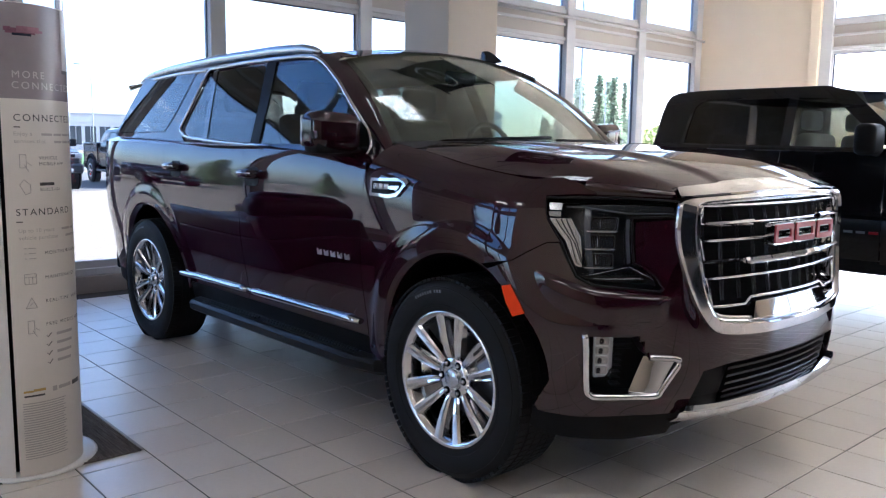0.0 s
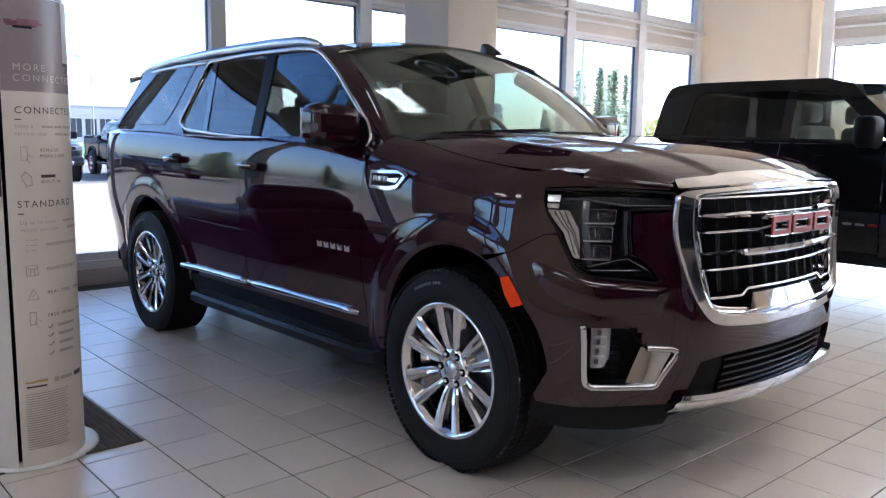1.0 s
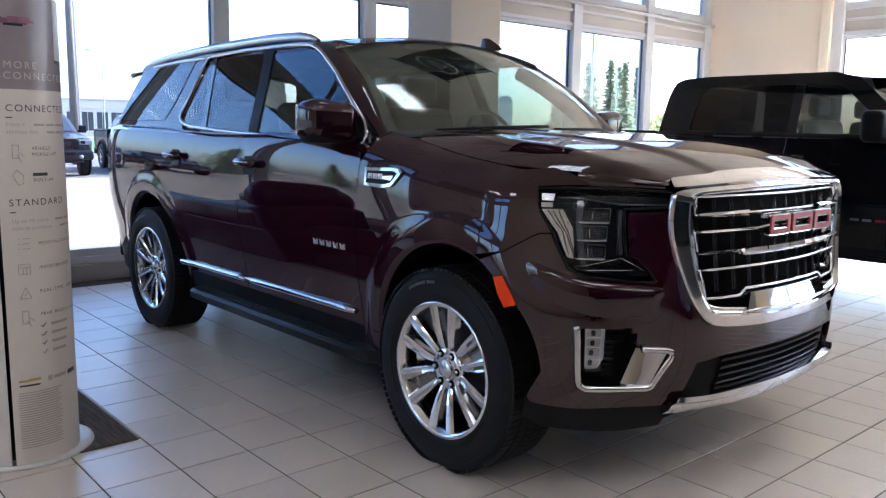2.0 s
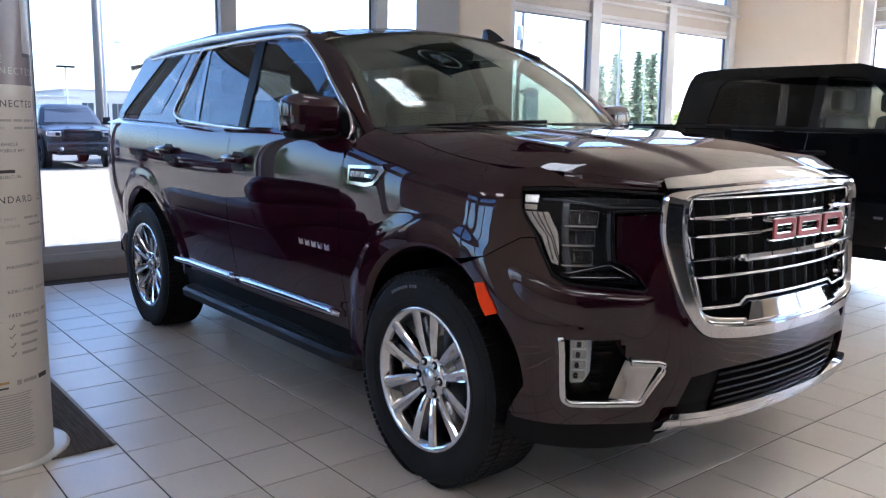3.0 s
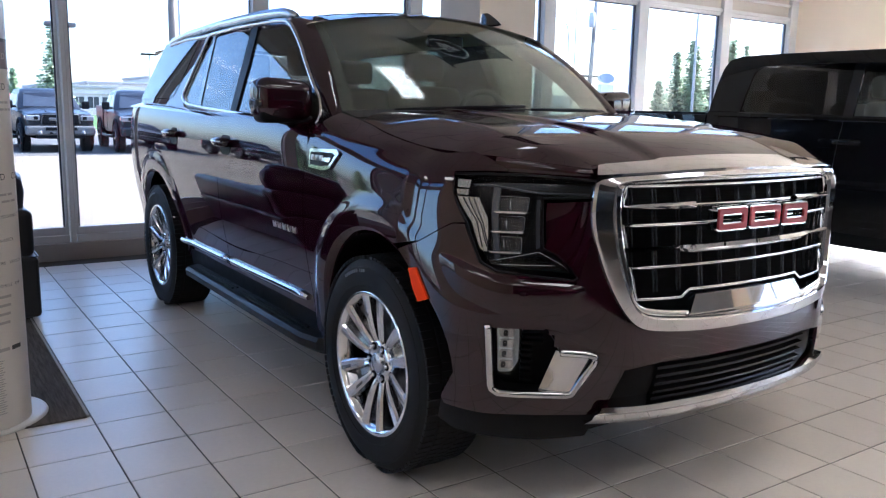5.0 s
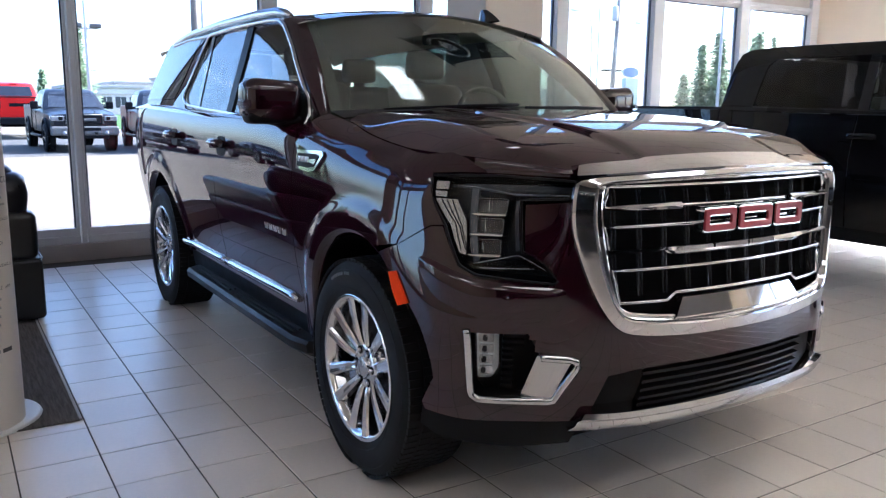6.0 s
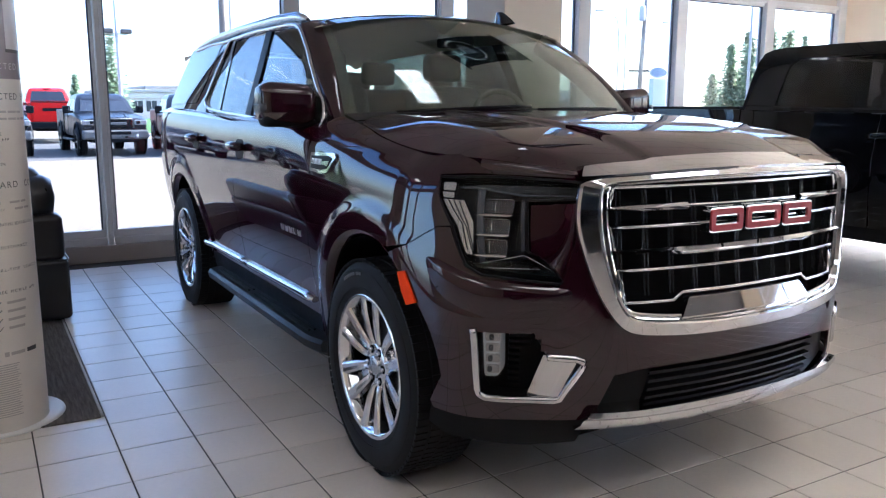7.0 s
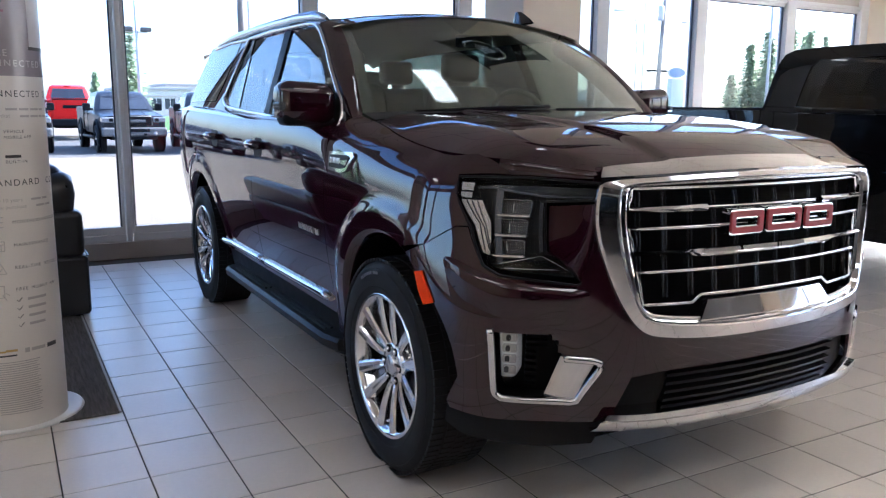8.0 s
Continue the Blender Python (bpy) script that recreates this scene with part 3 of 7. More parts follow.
def round_poly(points, r, n=4):
    """Corners of an outline rounded by about r."""
    out = []
    for i, p in enumerate(points):
        a, b = points[i - 1], points[(i + 1) % len(points)]
        la, lb = math.dist(a, p), math.dist(b, p)
        ra, rb = min(r, la * 0.45), min(r, lb * 0.45)
        p0 = tuple(p[c] + (a[c] - p[c]) * ra / la for c in (0, 1))
        p1 = tuple(p[c] + (b[c] - p[c]) * rb / lb for c in (0, 1))
        for k in range(n + 1):
            t = k / n
            out.append(tuple((1 - t) ** 2 * p0[c] + 2 * t * (1 - t) * p[c] + t * t * p1[c] for c in (0, 1)))
    return out


def loft(loops, closed=True, smooth=True):
    bm = bmesh.new()
    rows = [[bm.verts.new(p) for p in loop] for loop in loops]
    for a, b in zip(rows, rows[1:]):
        n = len(a)
        for i in range(n if closed else n - 1):
            f = bm.faces.new((a[i], a[(i + 1) % n], b[(i + 1) % n], b[i]))
            f.smooth = smooth
    bmesh.ops.recalc_face_normals(bm, faces=bm.faces[:])
    return bm


def sharpen(bm, angle=0.6):
    for e in bm.edges:
        if len(e.link_faces) == 2 and e.calc_face_angle(0) > angle:
            e.smooth = False
    return bm


def sy(y):
    return y + S0


def arch(yc, a0, a1, n=22, ry=0.50, rz=0.54):
    return [(sy(yc + ry * math.cos(radians(a0 + (a1 - a0) * i / n))), 0.405 + rz * math.sin(radians(a0 + (a1 - a0) * i / n))) for i in range(n + 1)]


# ---- wheels ----
def wheel(owner, y, sg, radius=0.418, rim=0.278, width=0.275, face=-0.0):
    """A wheel at the axle y: tyre with tread blocks, six double spokes, hub cap and nuts."""
    hub = part("wheel", lathe([(0.05, -0.06), (0.085, -0.055), (0.085, -0.03), (0.07, -0.02)], 24, "x"), M_RIM, owner, "polished wheel with black tyre")
    w = width / 2
    prof = [(rim - 0.012, -w + 0.03), (rim + 0.004, -w + 0.012), (rim + 0.035, -w + 0.001), (rim + 0.075, -w), (radius - 0.045, -w + 0.003), (radius - 0.022, -w + 0.012), (radius - 0.010, -w + 0.026),
            (radius - 0.006, -w + 0.045), (radius, -0.05), (radius, 0.05), (radius - 0.006, w - 0.045), (radius - 0.01, w - 0.026), (radius - 0.022, w - 0.012), (rim + 0.04, w), (rim, w - 0.02)]
    bm = lathe(prof, 72, "x", cap=False)
    sharpen(bm, 0.5)
    tyre = part("tyre", bm, M_RUBBER, hub)
    bm = bmesh.new()
    for k in range(88):
        a = 2 * math.pi * k / 88
        m = Matrix.Rotation(a, 4, "X")
        for x0, x1, sk in ((-w + 0.012, -w + 0.060, 0.0), (-0.068, -0.028, 0.02), (-0.02, 0.02, -0.02), (0.028, 0.068, 0.02), (w - 0.060, w - 0.012, 0.0)):
            t = bmesh.new()
            box(t, x0, x1, -0.012 + sk * 0.3, 0.012 + sk * 0.3, radius - 0.012, radius + (0.0020 if abs(x0 + x1) < 0.15 else 0.0))
            merge(bm, t, m)
    part("tread", bm, M_RUBBER, hub)
    bm = lathe([(rim - 0.02, 0.10), (rim - 0.030, -0.05), (rim - 0.028, -w + 0.035), (rim - 0.012, -w + 0.012), (rim + 0.001, -w + 0.006), (rim + 0.006, -w + 0.014), (rim - 0.002, -w + 0.03)], 72, "x", cap=False)
    part("rim", bm, M_RIM, hub)
    for k in range(6):
        base = 2 * math.pi * k / 6 + math.pi / 6
        ca, sa = math.cos(base), math.sin(base)
        bm = bmesh.new()
        for side in (-1, 1):
            rings = []
            for r, lat, wd, x0, x1 in ((0.036, 0.010, 0.009, -0.076, -0.045), (0.066, 0.017, 0.0120, -0.086, -0.050), (0.098, 0.028, 0.0155, -0.098, -0.058), (0.14, 0.037, 0.0195, -0.108, -0.066), (0.19, 0.046, 0.0225, -0.116, -0.078), (0.235, 0.053, 0.0250, -0.121, -0.086), (rim - 0.014, 0.060, 0.0265, -0.125, -0.090)):
                ring = []
                for dx, dw in ((x1, 1.0), (x0 + 0.008, 1.0), (x0, 0.60), (x0 + 0.002, 0.0), (x0, -0.60), (x0 + 0.008, -1.0), (x1, -1.0)):
                    l = side * lat + dw * wd
                    ring.append((dx, r * ca - l * sa, r * sa + l * ca))
                rings.append(ring)
            merge(bm, loft(rings, True, False))
        # web between the ridges, its shade put in as darker chrome
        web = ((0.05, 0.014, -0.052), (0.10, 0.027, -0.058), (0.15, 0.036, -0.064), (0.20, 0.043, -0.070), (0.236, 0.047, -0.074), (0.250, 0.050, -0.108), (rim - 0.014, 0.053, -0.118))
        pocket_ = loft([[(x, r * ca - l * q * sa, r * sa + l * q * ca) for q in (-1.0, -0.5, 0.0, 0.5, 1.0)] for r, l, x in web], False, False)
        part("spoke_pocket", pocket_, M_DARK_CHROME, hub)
        bmesh.ops.recalc_face_normals(bm, faces=bm.faces[:])
        part("spoke", bm, M_RIM, hub)
    for k in range(10):
        a = radians(60 + k * 2.6 + (1.5 if k > 6 else 0.0))
        part("sidewall_mark", boxes((-w - 0.0016, -w + 0.002, -0.0052, 0.0052, radius - 0.062, radius - 0.050), bevel=0.0008, seg=1), M_TYREMARK, tyre, m=Matrix.Rotation(a - math.pi / 2, 4, "X"))
    for rr in (rim + 0.030, radius - 0.040):
        part("sidewall_rib", tube([(-w - 0.0004, rr * math.cos(q), rr * math.sin(q)) for q in (2 * math.pi * i / 72 for i in range(72))], 0.0014, 4, True, up=(1, 0, 0)), M_RUBBER, tyre)
    part("hub_face", lathe([(0.090, -0.04), (0.090, -0.078), (0.082, -0.091), (0.050, -0.090), (0.040, -0.086)], 36, "x", cap=False), M_RIM, hub)
    for k in range(6):
        a = 2 * math.pi * k / 6
        at = (0, 0.066 * math.cos(a), 0.066 * math.sin(a))
        part("nut_pocket", lathe([(0.0165, -0.086), (0.0165, -0.0925), (0.0, -0.0925)], 14, "x", at, cap=False), M_CAR_DARK, hub)
        part("wheel_nut", lathe([(0.0095, -0.075), (0.0095, -0.098), (0.007, -0.102), (0.0, -0.103)], 6, "x", at, cap=False), M_CHROME, hub)
    part("hub_cap", lathe([(0.040, -0.05), (0.040, -0.098), (0.034, -0.103), (0.0, -0.104)], 32, "x", cap=False), M_SILVER, hub)
    bm = lathe([(0.06, -0.02), (0.17, -0.02), (0.175, -0.012), (0.175, 0.006), (0.17, 0.014), (0.06, 0.014)], 40, "x", cap=False)
    part("brake_disc", bm, M_DISC, hub)
    part("brake_caliper", boxes((-0.055, 0.02, 0.09, 0.185, -0.10, 0.10), bevel=0.02), M_CAR_DARK, hub)
    hub.matrix_local = Matrix.Translation((sg * 0.866, y, 0.405)) @ (Matrix.Rotation(math.pi, 4, "Z") if sg > 0 else Matrix.Identity(4))
    return hub


def wire(name, surf, points, r, material, owner, off=0.004, closed=True, flat=1.0, label=""):
    return part(name, tube(on_skin(surf, points, off, 0.025, closed), r, 8, closed, flat), material, owner, label)


def front_at(x, z, off=0.0):
    """A point on the nose at x, z, off metres in front of it."""
    s = front(abs(x), z)
    p = skin_point(lambda a, b: body(a, b), (s, z), off, CAR_MID)
    return Vector((math.copysign(p.x, x) if x else 0.0, p.y, p.z))


def nose_tube(points, r, off=0.0, closed=False, flat=1.0, steps=8):
    pts = []
    for x, z in dense(points, 0.04, closed):
        pts.append(front_at(x, z, off))
    return tube(pts, r, steps, closed, flat)


suv = thing("sport_utility_car", label="dark maroon sport utility car with chrome grille and polished wheels", category="car")
HEADLAMP = [(1.141, 1.169), (1.122, 1.11), (1.05, 1.015), (1.007, 0.896), (0.961, 0.870), (0.739, 0.847), (0.727, 0.858), (0.753, 0.894), (0.804, 0.938), (0.834, 0.945), (0.846, 1.104), (0.704, 1.112), (0.684, 1.165), (0.91, 1.176)]
FOG = [(1.001, 0.70), (0.975, 0.494), (0.945, 0.467), (0.699, 0.467), (0.629, 0.587), (0.64, 0.602), (0.753, 0.612), (0.799, 0.690), (0.90, 0.70)]
GRILLE_OUT = [(0, 0.664), (0.15, 0.664), (0.30, 0.667), (0.46, 0.681), (0.515, 0.698), (0.556, 0.748), (0.597, 0.83), (0.643, 0.97), (0.655, 1.05), (0.652, 1.13), (0.638, 1.172), (0.45, 1.180), (0.2, 1.186), (0, 1.188)]
GRILLE_IN = [(0, 0.728), (0.15, 0.728), (0.30, 0.735), (0.46, 0.752), (0.497, 0.765), (0.515, 0.79), (0.528, 0.85), (0.548, 0.95), (0.562, 1.05), (0.562, 1.12), (0.55, 1.152), (0.45, 1.156), (0.2, 1.160), (0, 1.161)]


def both(points):
    """A right-hand outline with its mirror image: a whole loop."""
    return [(-x, z) for x, z in points] + [(x, z) for x, z in points[-2:0:-1]]


def flank(sg):
    sk, cab = flip(body, sg), flip(cabin, sg)
    G = 0.0028
    # front corner of the bumper, one piece with the nose's half
    nose_hole = [(front(x, z), z) for x, z in GRILLE_OUT]
    cover = [(0.0, 0.667)] + [(s - 0.02 if z > 0.685 else s, z + 0.004) for s, z in nose_hole[1:9]] + [(0.665, 1.112), (0.704, 1.100)] + [(0.834, 1.09), (0.826, 0.945), (0.80, 0.93), (0.75, 0.888), (0.722, 0.855), (0.739, 0.842), (0.961, 0.865), (1.010, 0.892), (1.056, 1.010), (1.101, 1.008), (1.248, 0.936)] \
        + arch(-0.05, 112, 168)[1:] + [(1.16, 0.42), (1.143, 0.395), (0.99, 0.392), (0.868, 0.398), (0.63, 0.402), (0.585, 0.435), (0.545, 0.555), (0.44, 0.572), (0.0, 0.575)]
    cover_ob = part("bumper_cover", patch(cover, sk, 0.02, 0.012, holes=[FOG]), M_MAROON, suv)
    # lower black valance and intake
    part("valance", patch([(0.60, 0.398), (0.868, 0.394), (0.99, 0.388), (1.143, 0.391), (1.165, 0.405), (1.185, 0.325), (1.10, 0.296), (0.80, 0.288), (0.63, 0.305)], sk, 0.04, 0.02, -0.010), M_BLACK, suv)
    part("intake_side", patch([(0.585, 0.437), (0.545, 0.553), (0.40, 0.556), (0.42, 0.44)], sk, 0.03, 0.02, -0.028), M_BLACK, suv)
    # fender
    fend = [(sy(0.530), 1.225), (sy(0.540), 1.10), (sy(0.570), 0.74), (sy(0.578), 0.40), (sy(0.47), 0.37)] + arch(-0.05, -2, 110) + [(1.2495, 0.939), (1.1028, 1.0110), (1.0545, 1.0150), (1.119, 1.11), (1.141, 1.175), (1.02, 1.182), (0.955, 1.183), (0.975, 1.200), (1.03, 1.224), (1.10, 1.240)] \
        + [(sy(y), 1.366 + herm(SHIFT_Y, SHIFT_Z, y)) for y in (-0.4, -0.25, -0.1, 0.05, 0.2, 0.30, 0.40, 0.46)]
    part("fender", patch(fend, sk, 0.013, 0.012), M_MAROON, suv)
    # doors and rear quarter
    bz = lambda y, d=0.0: 1.272 + herm(SHIFT_Y, SHIFT_Z, y) + d
    fdoor = [(sy(0.530 + 2 * G), 1.23), (sy(0.540 + 2 * G), 1.10), (sy(0.570 + 2 * G), 0.74), (sy(0.576 + 2 * G), 0.475), (sy(1.715 - G), 0.475), (sy(1.703 - G), 0.85), (sy(1.672 - G), 1.17), (sy(1.66 - G), bz(1.66))] + [(sy(y), bz(y)) for y in (1.4, 1.1, 0.8, 0.62, 0.55)]
    d1 = part("front_door", patch(fdoor, sk, 0.02, 0.012), M_MAROON, suv)
    rdoor = [(sy(1.715 + G), 0.475), (sy(2.44), 0.475)] + [(sy(3.0 + 0.545 * math.cos(radians(a))), 0.405 + 0.585 * math.sin(radians(a))) for a in (172, 165, 158, 150, 143, 137)] \
        + [(sy(2.625), 0.90), (sy(2.672), 1.10), (sy(2.70), 1.25), (sy(2.73), bz(2.73))] + [(sy(y), bz(y)) for y in (2.4, 2.0, 1.68)] + [(sy(1.66 + G), bz(1.66)), (sy(1.672 + G), 1.17), (sy(1.703 + G), 0.85)]
    d2 = part("rear_door", patch(rdoor, sk, 0.02, 0.012), M_MAROON, suv)
    quarter = [(sy(2.73 + 2 * G), bz(2.73)), (sy(2.70 + 2 * G), 1.25), (sy(2.672 + 2 * G), 1.10), (sy(2.625 + 2 * G), 0.90)] + [(sy(3.0 + 0.540 * math.cos(radians(a))), 0.405 + 0.578 * math.sin(radians(a))) for a in (137, 143, 150, 158, 165, 172)] + arch(3.0, 178, 4, 30) \
        + [(sy(3.52), 0.40), (sy(3.75), 0.40), (sy(4.2), 0.42), (sy(4.60), 0.43), (sy(4.60), 1.30)] + [(sy(y), bz(min(y, 4.0))) for y in (4.4, 4.1, 3.8, 3.4, 3.0, 2.85)]
    part("quarter_panel", patch(quarter, sk, 0.022, 0.012), M_MAROON, suv)
    part("tailgate", patch([(sy(4.61), 0.46), (sy(5.05), 0.46), (sy(5.05), 1.35), (sy(4.61), 1.35)], sk, 0.06, 0.012), M_MAROON, suv)
    part("rear_valance", patch([(sy(3.56), 0.395), (sy(5.05), 0.42), (sy(5.05), 0.30), (sy(3.60), 0.30)], sk, 0.06, 0.02), M_BLACK, suv)
    part("tail_lamp", patch([(sy(4.18), 0.95), (sy(4.52), 0.93), (sy(4.52), 1.28), (sy(4.30), 1.32), (sy(4.16), 1.25)], sk, 0.03, 0.012, 0.012), M_REDLENS, suv, "red tail lamp lens")
    part("rocker", patch([(sy(0.575), 0.468), (sy(0.575), 0.33), (sy(2.46), 0.33), (sy(2.47), 0.468)], sk, 0.08, 0.02, -0.006), M_BLACK, suv)
    # arch lips
    for yc, a0, a1 in ((-0.05, 0, 166), (3.0, 4, 178)):
        pts = arch(yc, a0, a1, 40)
        inner = [skin_point(sk, p, 0.0, CAR_MID) for p in pts]
        rows = [[p + Vector((0, 0, 0)) for p in inner]]
        cy, cz = yc, 0.405
        for shrink, inn in ((0.985, 0.004), (0.965, 0.012), (0.95, 0.035), (0.95, 0.16), (0.94, 0.40)):
            rows.append([Vector((p.x - sg * inn, cy + (p.y - cy) * shrink, cz + (p.z - cz) * shrink)) for p in inner])
        part("wheel_arch", sharpen(loft(rows[:4], False), 0.9), M_MAROON, suv)
        part("arch_liner", loft(rows[3:], False), M_CAR_DARK, suv)
    # chrome strip on the doors, split at the door gap
    for y0, y1 in ((0.63, 1.708), (1.72, 2.63)):
        zz = lambda y: 0.532 - 0.016 * (y - 0.63) / 2.0
        pts = [skin_point(sk, (sy(y), zz(y)), 0.004, CAR_MID) for y in [y0 + (y1 - y0) * k / 12 for k in range(13)]]
        part("door_moulding", tube(pts, [0.012] + [0.021] * 11 + [0.019], 14, False, 1.0), M_CHROME, suv, "chrome side moulding")
    # door handles
    for yy, zz, d in ((1.545, 1.178, d1), (2.515, 1.19, d2)):
        pts = [skin_point(sk, (sy(yy + dy), zz + 0.004), o, CAR_MID) for dy, o in ((-0.098, 0.002), (-0.086, 0.030), (-0.03, 0.040), (0.04, 0.040), (0.082, 0.030), (0.094, 0.002))]
        part("door_handle", tube(pts, [0.014, 0.022, 0.024, 0.024, 0.022, 0.014], 10, False, 1.1), M_MAROON, d, "maroon pull handle with a chrome strip")
        part("handle_strip", tube([p + Vector((sg * 0.0225, 0, 0.006)) for p in pts[1:-1]], 0.0042, 6), M_CHROME, d)
        part("handle_recess", patch(round_poly([(sy(yy - 0.08), zz - 0.058), (sy(yy + 0.07), zz - 0.058), (sy(yy + 0.07), zz + 0.042), (sy(yy - 0.08), zz + 0.042)], 0.04), sk, 0.03, 0.004, 0.0015), M_BLACK, d)
    # fender badge
    bad = [(sy(0.478), 1.128), (sy(0.478), 1.203), (sy(0.25), 1.208), (sy(0.228), 1.192), (sy(0.29), 1.132), (sy(0.35), 1.122)]
    part("fender_vent", patch(bad, sk, 0.03, 0.01, 0.010), M_CHROME, suv, "chrome fender vent trim with dark inlay")
    part("vent_inlay", patch([(sy(0.460), 1.140), (sy(0.460), 1.190), (sy(0.285), 1.194), (sy(0.262), 1.186), (sy(0.305), 1.145), (sy(0.35), 1.138)], sk, 0.03, 0.006, 0.0135), M_BLACK, suv)
    for k in range(3):
        part("vent_emblem", patch([(sy(0.445 - k * 0.035), 1.158), (sy(0.418 - k * 0.035), 1.158), (sy(0.418 - k * 0.035), 1.18), (sy(0.445 - k * 0.035), 1.18)], sk, 0.03, 0.004, 0.0165), M_NAME, suv)
    part("vent_rib", patch([(sy(0.29), 1.155), (sy(0.275), 1.175), (sy(0.345), 1.172), (sy(0.345), 1.160)], sk, 0.03, 0.004, 0.0165), M_CHROME, suv)
    # name bars on the door
    for k in range(5):
        y0 = 0.918 - k * 0.058
        part("name_bar", patch([(sy(y0), 0.822), (sy(y0 - 0.036), 0.822), (sy(y0 - 0.036), 0.850), (sy(y0 - 0.016), 0.838), (sy(y0), 0.850)], sk, 0.03, 0.004, 0.005), M_NAME, d1, "chrome bar of the model name")
    # amber marker in the arch's front
    part("side_marker", patch([(1.300, 0.842), (1.258, 0.850), (1.228, 0.79), (1.212, 0.752), (1.262, 0.736), (1.285, 0.78)], sk, 0.02, 0.012, 0.008), M_AMBER, suv, "orange side marker lens")
    # running board
    xo = sg * 1.015
    rb = bmesh.new()
    prof = [(0.0, 0.375), (0.10, 0.385), (0.19, 0.378), (0.205, 0.360), (0.20, 0.325), (0.17, 0.305), (0.02, 0.30)]
    rows = []
    for y in (0.44, 0.50, 0.62, 1.0, 1.5, 2.0, 2.30, 2.36, 2.40):
        k = 0.55 if y < 0.47 else (0.85 if y < 0.55 else (0.75 if y > 2.38 else 1.0))
        rows.append([Vector((sg * (0.815 + a * k), y, z)) for a, z in prof])
    bm = loft(rows, True)
    bm.faces.new([v for v in bm.verts[:len(prof)]])
    bm.faces.new([v for v in bm.verts[-len(prof):]][::-1])
    bmesh.ops.recalc_face_normals(bm, faces=bm.faces[:])
    board = part("running_board", sharpen(bm, 0.5), M_STEP, suv, "black ribbed running board")
    for y0, y1 in ((0.66, 1.50), (1.60, 2.24)):
        for k in range(4):
            xa = sg * (0.89 + k * 0.028)
            part("step_rib", boxes((min(xa, xa + sg * 0.012), max(xa, xa + sg * 0.012), y0, y1, 0.38, 0.391), bevel=0.002), M_STEP, board)
    # cabin flank: roof side, pillars and glass
    top = 1.805
    fwin = [(0.655, 1.305), (0.70, 1.295), (1.62, 1.333), (1.665, 1.60), (1.715, 1.785), (1.50, 1.797), (1.33, 1.785), (1.24, 1.755), (1.16, 1.715), (1.02, 1.635), (0.85, 1.512), (0.70, 1.395)]
    rwin = [(1.72, 1.336), (2.27, 1.352), (2.36, 1.60), (2.43, 1.785), (2.05, 1.805), (1.81, 1.800), (1.765, 1.60)]
    rwin2 = [(2.33, 1.355), (2.50, 1.372), (2.66, 1.425), (2.62, 1.56), (2.545, 1.765), (2.50, 1.788), (2.47, 1.788), (2.41, 1.60)]
    qwin = [(2.93, 1.415), (3.81, 1.410), (3.715, 1.62), (3.60, 1.780), (2.72, 1.795), (2.76, 1.70), (2.84, 1.53)]
    part("front_window", patch(fwin, cab, 0.08, 0.004, -0.006), M_FRONTGLASS, d1, "lightly tinted door glass").visible_shadow = False
    part("rear_window", patch(rwin, cab, 0.08, 0.004, -0.006), M_SIDEGLASS, d2, "dark privacy glass").visible_shadow = False
    part("vent_window", patch(rwin2, cab, 0.08, 0.004, -0.006), M_SIDEGLASS, d2).visible_shadow = False
    part("quarter_window", patch(qwin, cab, 0.08, 0.004, 0.004), M_SIDEGLASS, suv, "dark privacy quarter glass").visible_shadow = False
    part("pillar_trim", patch([(1.620, 1.31), (1.712, 1.31), (1.762, 1.60), (1.815, 1.80), (1.71, 1.80), (1.66, 1.60)], cab, 0.08, 0.012, 0.003), M_BLACK, d2)
    part("window_bar", patch([(2.265, 1.33), (2.322, 1.33), (2.412, 1.60), (2.475, 1.80), (2.425, 1.80), (2.358, 1.60)], cab, 0.08, 0.008, -0.001), M_GLOSS, d2)
    # painted frame behind the chrome
    part("window_pillar", patch([(2.52, 1.30), (2.90, 1.32), (2.93, 1.43), (2.84, 1.53), (2.755, 1.70), (2.71, 1.80), (2.52, 1.80), (2.57, 1.76), (2.645, 1.56), (2.69, 1.42)], cab, 0.05, 0.01, 0.0), M_MAROON, suv)
    part("rear_pillar", patch([(2.86, 1.30), (3.74, 1.32), (3.85, 1.43), (3.75, 1.62), (3.62, 1.81), (3.44, 1.805), (3.465, 1.775), (3.565, 1.62), (3.635, 1.42), (2.9, 1.43)], cab, 0.05, 0.012, -0.002), M_MAROON, suv)
    # chrome round the windows
    dlo = [(0.645, 1.335), (0.655, 1.30), (0.70, 1.292), (1.10, 1.310), (1.62, 1.333), (2.10, 1.350), (2.50, 1.372), (2.60, 1.388), (2.68, 1.42), (2.685, 1.45), (2.63, 1.58), (2.56, 1.765), (2.53, 1.805), (2.05, 1.820), (1.70, 1.815), (1.48, 1.812), (1.32, 1.800), (1.22, 1.768), (1.14, 1.725), (1.00, 1.645), (0.83, 1.518), (0.68, 1.40)]
    wire("window_chrome", cab, round_poly(dlo, 0.03, 3), 0.011, M_CHROME, suv, 0.004, True, 1.0, "chrome window surround")
    wire("roof_chrome", cab, [(2.56, 1.800), (3.0, 1.803), (3.44, 1.788)], 0.009, M_CHROME, suv, 0.006, False)
    # roof side down to the windows
    rows = []
